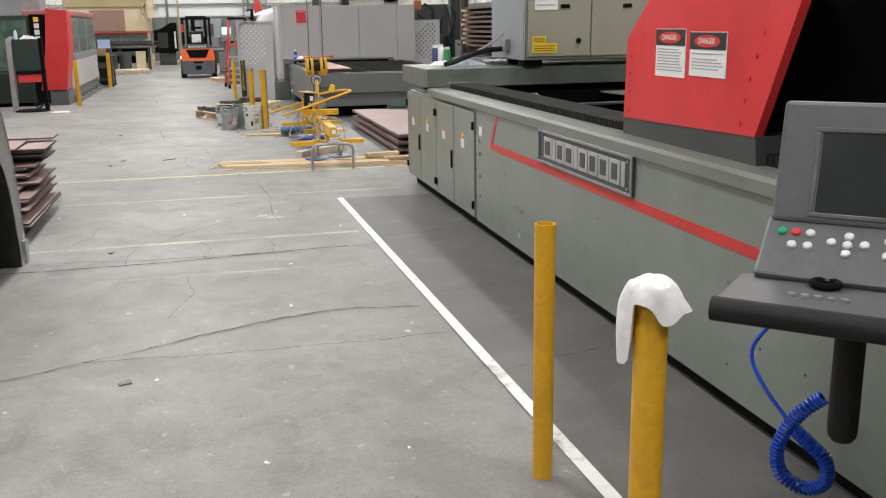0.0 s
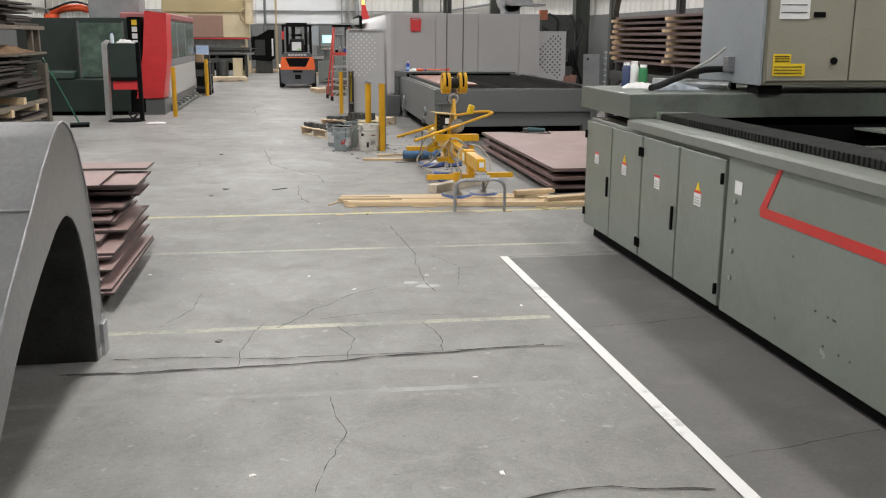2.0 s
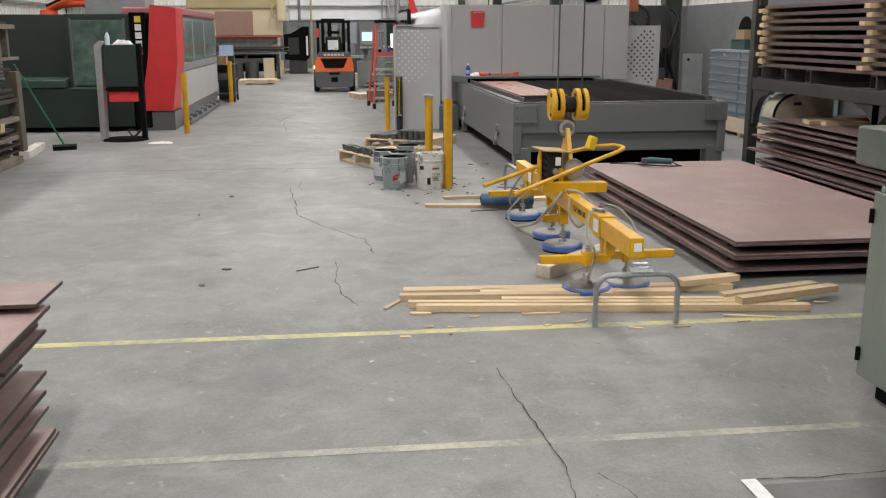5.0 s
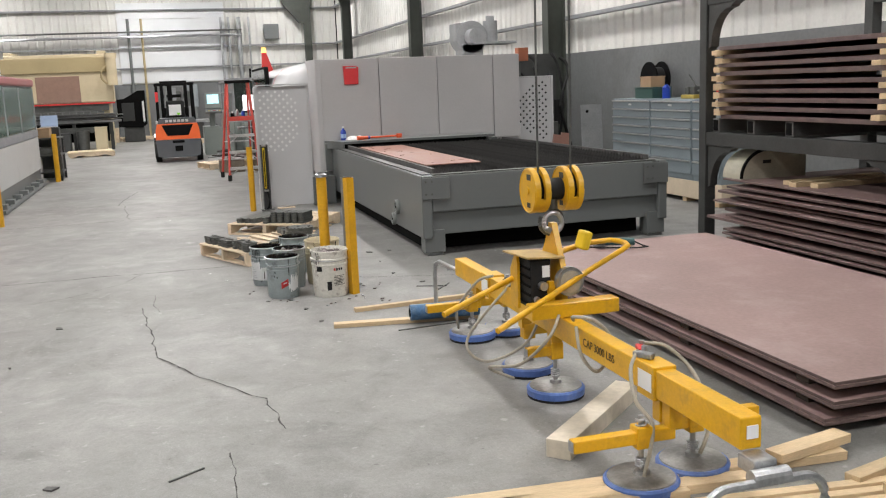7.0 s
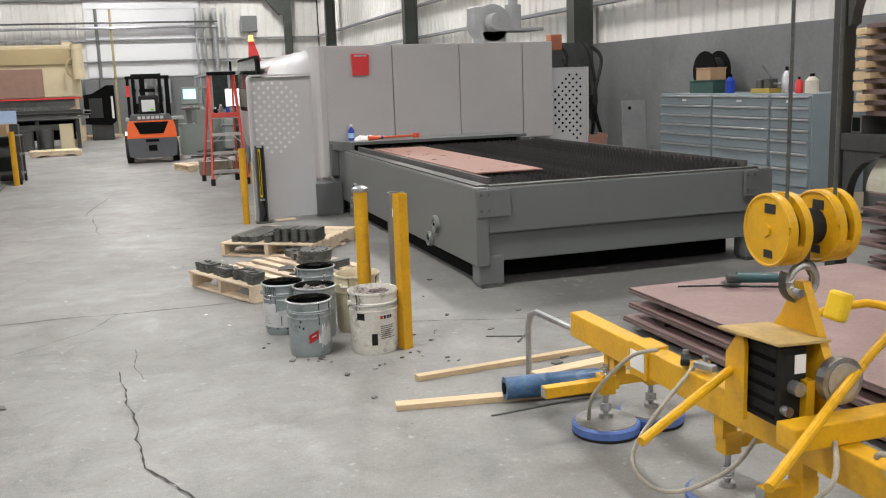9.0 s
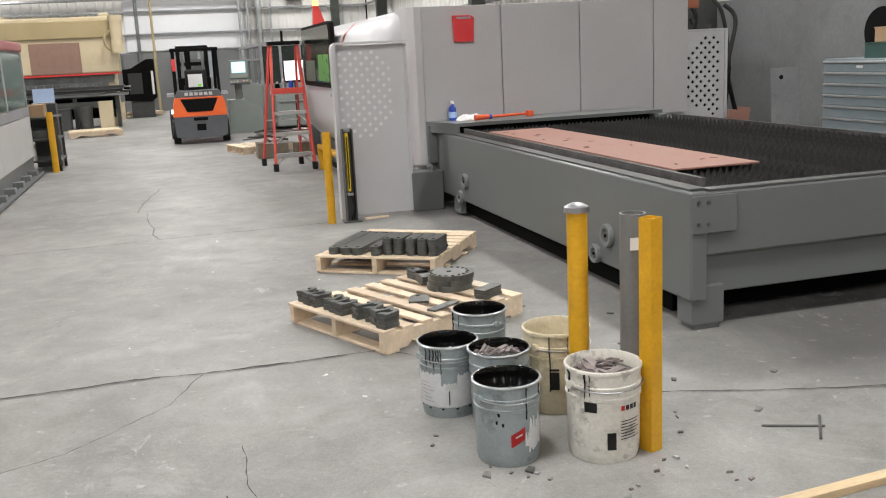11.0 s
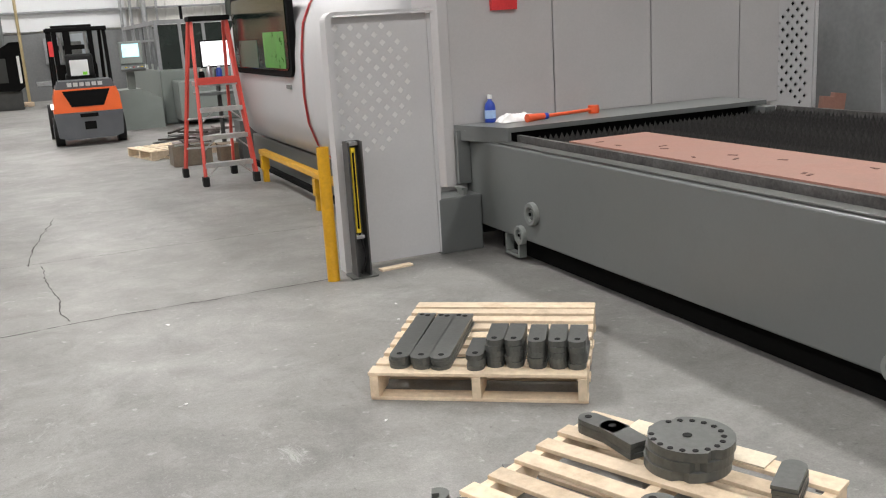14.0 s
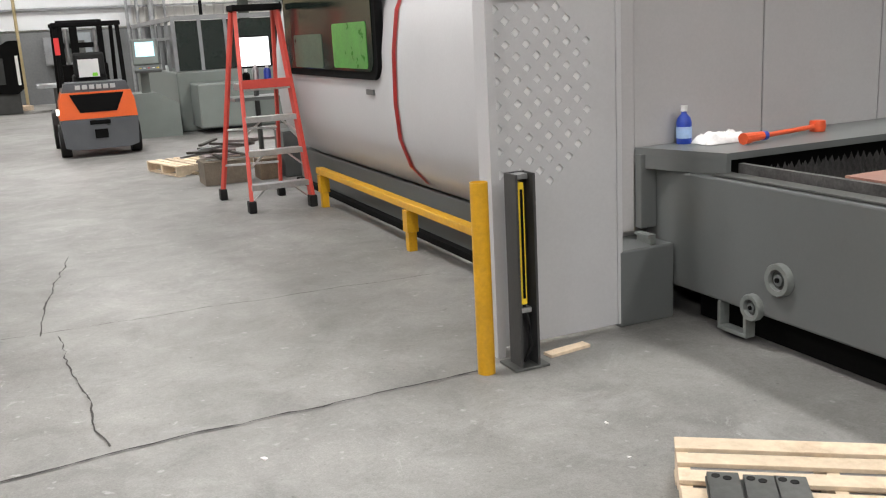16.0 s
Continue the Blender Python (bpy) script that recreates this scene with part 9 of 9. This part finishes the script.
# ---- far wall: pipes, panels and small machines ----
def wall_pipe(pts, r, material, label):
    return single("wall_pipe", tube(B(), pts, r, 10), material, label, "pipe", "structure", group="pipes on the far wall", base=(pts[0][0], pts[0][1], 0), smooth=True)
YW = Y1 - 0.22
for x_, r_, mt, lb in ((-0.85, 0.045, M_TANP, "ochre vertical gas pipe"), (-1.35, 0.06, M_BYD, "dark vertical pipe"), (2.2, 0.05, M_GALV, "grey vertical conduit"), (2.5, 0.05, M_GALV, "grey vertical conduit"), (2.9, 0.09, M_GALV, "grey vertical pipe"), (3.3, 0.04, M_GALV, "grey vertical conduit")):
    wall_pipe([(x_, YW, 0.0), (x_, YW, 2.0), (x_, YW, 4.6)], r_, mt, lb)
wall_pipe([(-8, YW - 0.1, 3.86), (-3, YW - 0.1, 3.9), (2.2, YW - 0.1, 3.92), (3.0, YW - 0.1, 3.9)], 0.05, M_GALV, "long grey horizontal pipe")
wall_pipe([(-8, YW - 0.15, 4.05), (-3, YW - 0.15, 4.08), (3.0, YW - 0.15, 4.1)], 0.035, M_STEEL_DK, "dark horizontal conduit")
for x0_, x1_, z0_, z1_, mt, lb in ((-1.95, -1.45, 1.0, 2.05, M_WALL_GREY, "grey electrical panel on the wall"), (-0.2, 0.25, 1.1, 1.9, M_GIRT, "grey electrical panel on the wall"), (3.9, 4.5, 3.7, 4.3, M_BYD, "dark heater box on the wall"), (0.6, 1.1, 1.1, 2.0, M_BLUEGREY, "blue-grey electrical panel on the wall")):
    e = thing("wall_panel", ((x0_ + x1_) / 2, Y1 - 0.03, z0_), lb, "electrical panel", "wall panels", world_coords=True)
    part("box", box(B(), x0_, x1_, Y1 - 0.25, Y1 - 0.03, z0_, z1_, 0.01), mt, e)
    part("door", box(B(), x0_ + 0.03, x1_ - 0.03, Y1 - 0.262, Y1 - 0.251, z0_ + 0.03, z1_ - 0.03, 0.004), mt, e)
# added white panels put the far wall's lit middle into their colour
sd = thing("sectional_door", (0.3, Y1 - 0.02, 0), "white panels added for the far wall's bright middle", "door", kind="structure", world_coords=True)
for k in range(5):
    part("door_panel", box(B(), -1.75, 2.35, Y1 - 0.05, Y1 - 0.012, 2.12 + 0.62 * k, 2.73 + 0.62 * k, 0.008), mat("bright_panel_white", (0.66, 0.67, 0.68), 0.45, var=0.04, scale=1.0), sd)
cc = thing("steel_column", (5.65, Y1 - 0.3, 0), "dark green painted end column with a haunch", "column", "hall columns", kind="structure", world_coords=True)
part("web", box(B(), 5.52, 5.80, Y1 - 0.45, Y1 - 0.17, 0.0, 4.3, 0.01), M_COLUMN, cc)
part("haunch", prism(B(), [(5.80, 4.3), (5.80, ROOF - 0.03), (4.2, ROOF - 0.03), (4.75, 5.0), (5.35, 4.3)], "y", Y1 - 0.45, Y1 - 0.17), M_COLUMN, cc)
fn = thing("hooded_machine", (-1.25, 44.9, 0), "black steel machine with a sloping hood", "machine")
part("hood", prism(B(), [(-0.62, 0.55), (-0.62, 1.52), (-0.36, 1.55), (0.12, 1.82), (0.36, 1.82), (0.36, 0.62), (0.20, 0.50)], "y", -0.30, 0.40), M_BLACK, fn)
part("inspection_door", box(B(), -0.46, -0.04, -0.318, -0.301, 0.75, 1.40, 0.008), mat("dull_black_steel", (0.022, 0.024, 0.024), 0.55, var=0.15), fn)
part("scale_strip", box(B(), 0.24, 0.31, -0.312, -0.301, 0.72, 1.45, 0.003), M_WHITE, fn, "white scale strip")
part("pedestal", box(B(), -0.45, 0.25, -0.22, 0.34, 0.0, 0.56, 0.02), M_RACK, fn)
sw = thing("bench_saw", (0.4, 44.8, 0), "grey bench machine with a pale table", "machine")
part("body", box(B(), -0.6, 0.7, -0.4, 0.4, 0.0, 0.6, 0.02), M_RACK, sw)
part("table", box(B(), -1.0, 0.9, -0.5, 0.5, 0.6, 0.70, 0.01), M_GALV, sw)
part("head", box(B(), -0.3, 0.5, -0.2, 0.3, 0.75, 1.2, 0.03), M_GIRT, sw)
part("arm", box(B(), -0.2, 0.3, -0.1, 0.1, 1.2, 1.75, 0.02), M_STEEL_DK, sw)
part("red_guard", box(B(), -0.45, -0.1, -0.25, -0.1, 0.9, 1.1, 0.02), M_RED, sw)
plain_box("work_crate", -2.6, -1.9, 44.6, 45.3, 0.0, 0.5, M_WOOD2, "low wooden crate by the far wall", "crate")
plain_box("steel_cabinet", 3.2, 4.4, 46.5, 47.4, 0.0, 1.6, M_GIRT, "grey steel cabinet by the far wall", "cabinet")
plain_box("steel_cabinet", -7.5, -6.0, 46.5, 47.4, 0.0, 2.0, M_CREAM, "cream steel cabinet by the far wall", "cabinet")

# ---- small litter on the floor ----
rng = random.Random(55)
M_CHIP = mat("grey_scrap_chip", (0.16, 0.155, 0.15), 0.6, 0.3, var=0.2, island=0.4)
for k in range(34):
    x_, y_ = rng.uniform(0.3, 2.6), rng.uniform(15.6, 18.6)
    if k % 3 == 0:
        x_, y_ = rng.uniform(-1.5, 1.2), rng.uniform(5.0, 20.0)
    s = rng.uniform(0.012, 0.04)
    ob = single("scrap_chip", prism(B(), [(-s, -s * 0.5), (s * rng.uniform(.4, 1), -s * 0.6), (s, s * 0.3), (-s * 0.4, s * 0.7)], "z", 0, 0.008), M_CHIP, "small steel chip on the concrete", "metal scrap", group="chips on the floor")
    ob.matrix_world = pose(x_, y_, 0.0, 0, 0, rng.uniform(0, 360))
for k in range(26):
    x_, y_ = rng.uniform(-1.2, 1.25), rng.uniform(3.2, 11.2)
    if k > 16:
        x_, y_ = rng.uniform(-1.0, 1.6), rng.uniform(16, 21.8)
    s = rng.uniform(0.006, 0.018)
    ob = single("paper_fleck", prism(B(), [(-s, -s * 0.5), (s, -s * 0.4), (s * 0.6, s * 0.5), (-s * 0.7, s * 0.4)], "z", 0, 0.003), M_CLOTH, "small white scrap of paper on the floor", "paper scrap", group="flecks on the floor")
    ob.matrix_world = pose(x_, y_, 0.0, 0, 0, rng.uniform(0, 360))
for a, b in (((1.62, 16.3), (1.85, 16.2)), ((1.75, 16.1), (1.9, 16.3)), ((1.15, 15.0), (1.7, 15.05)), ((-0.35, 13.0), (-0.2, 13.1))):
    board(a, b, 0.012, 0.008, 0.0, "welding_rod", "thin dark steel rod on the floor", "rods on the floor", M_STEEL_DK)
ob = single("timber_shim", obox(B(), pose(0, 0, 0.008), 0.24, 0.06, 0.016, 0.002), M_WOOD2, "flat pine shim by the guard panel", "timber")
ob.matrix_world = pose(1.28, 22.10, 0, 0, 0, 8)
for x_, y_, s in ((0.72, 9.0, 0.085), (0.62, 9.1, 0.05)):
    ob = single("paper_scrap", prism(B(), [(-s, -0.03), (-0.2 * s, -0.045), (s, -0.02), (s * 0.7, 0.03), (-s * 0.6, 0.035)], "z", 0, 0.003), mat("grey_paper", (0.42, 0.42, 0.41), 0.8), "torn grey paper on the floor", "paper scrap")
    ob.location = (x_, y_, 0)

for k in range(22):
    rng = random.Random(700 + k)
    x_, y_ = rng.choice(((1.18, 16.12), (1.02, 15.98), (0.55, 16.1), (0.35, 16.7), (1.3, 16.5)))
    bm = B()
    w, l = rng.uniform(0.004, 0.010), rng.uniform(0.006, 0.016)
    prism(bm, [(-l, -w), (l * 0.8, -w * 0.7), (l, w * 0.5), (-l * 0.4, w)], "z", 0.0, rng.uniform(0.004, 0.010))
    ob = single("steel_chip", bm, M_OFFCUT if k % 4 else M_GALV, "small steel chip on the floor by the pails", "metal scrap", group="chips by the pails")
    ob.matrix_world = pose(x_ + rng.gauss(0, 0.11), y_ + rng.gauss(0, 0.10), 0.0, 0, 0, rng.uniform(0, 360))

# ---- ceiling lights ----
M_TUBE = mat("lit_diffuser", (0.9, 0.9, 0.9), 0.5, var=0.0, bump=0, emit=(1.0, 0.985, 0.96, 6.0))
hl = thing("high_bay_fixture", (LAMP_ROWS[0][0], LAMP_ROWS[0][1], 6.45), "white high-bay light fixture under the roof", "ceiling light", "high-bay lights")
part("housing", box(B(), -0.32, 0.32, -0.70, 0.70, 0.012, 0.12, 0.01), M_WHITE, hl)
for x_ in (-0.2, 0.0, 0.2):
    part("diffuser", box(B(), x_ - 0.07, x_ + 0.07, -0.64, 0.64, 0.0, 0.011), M_TUBE, hl)
for lx, ly in LAMP_ROWS[1:]:
    copy_thing(hl, pose(lx, ly, 6.45))
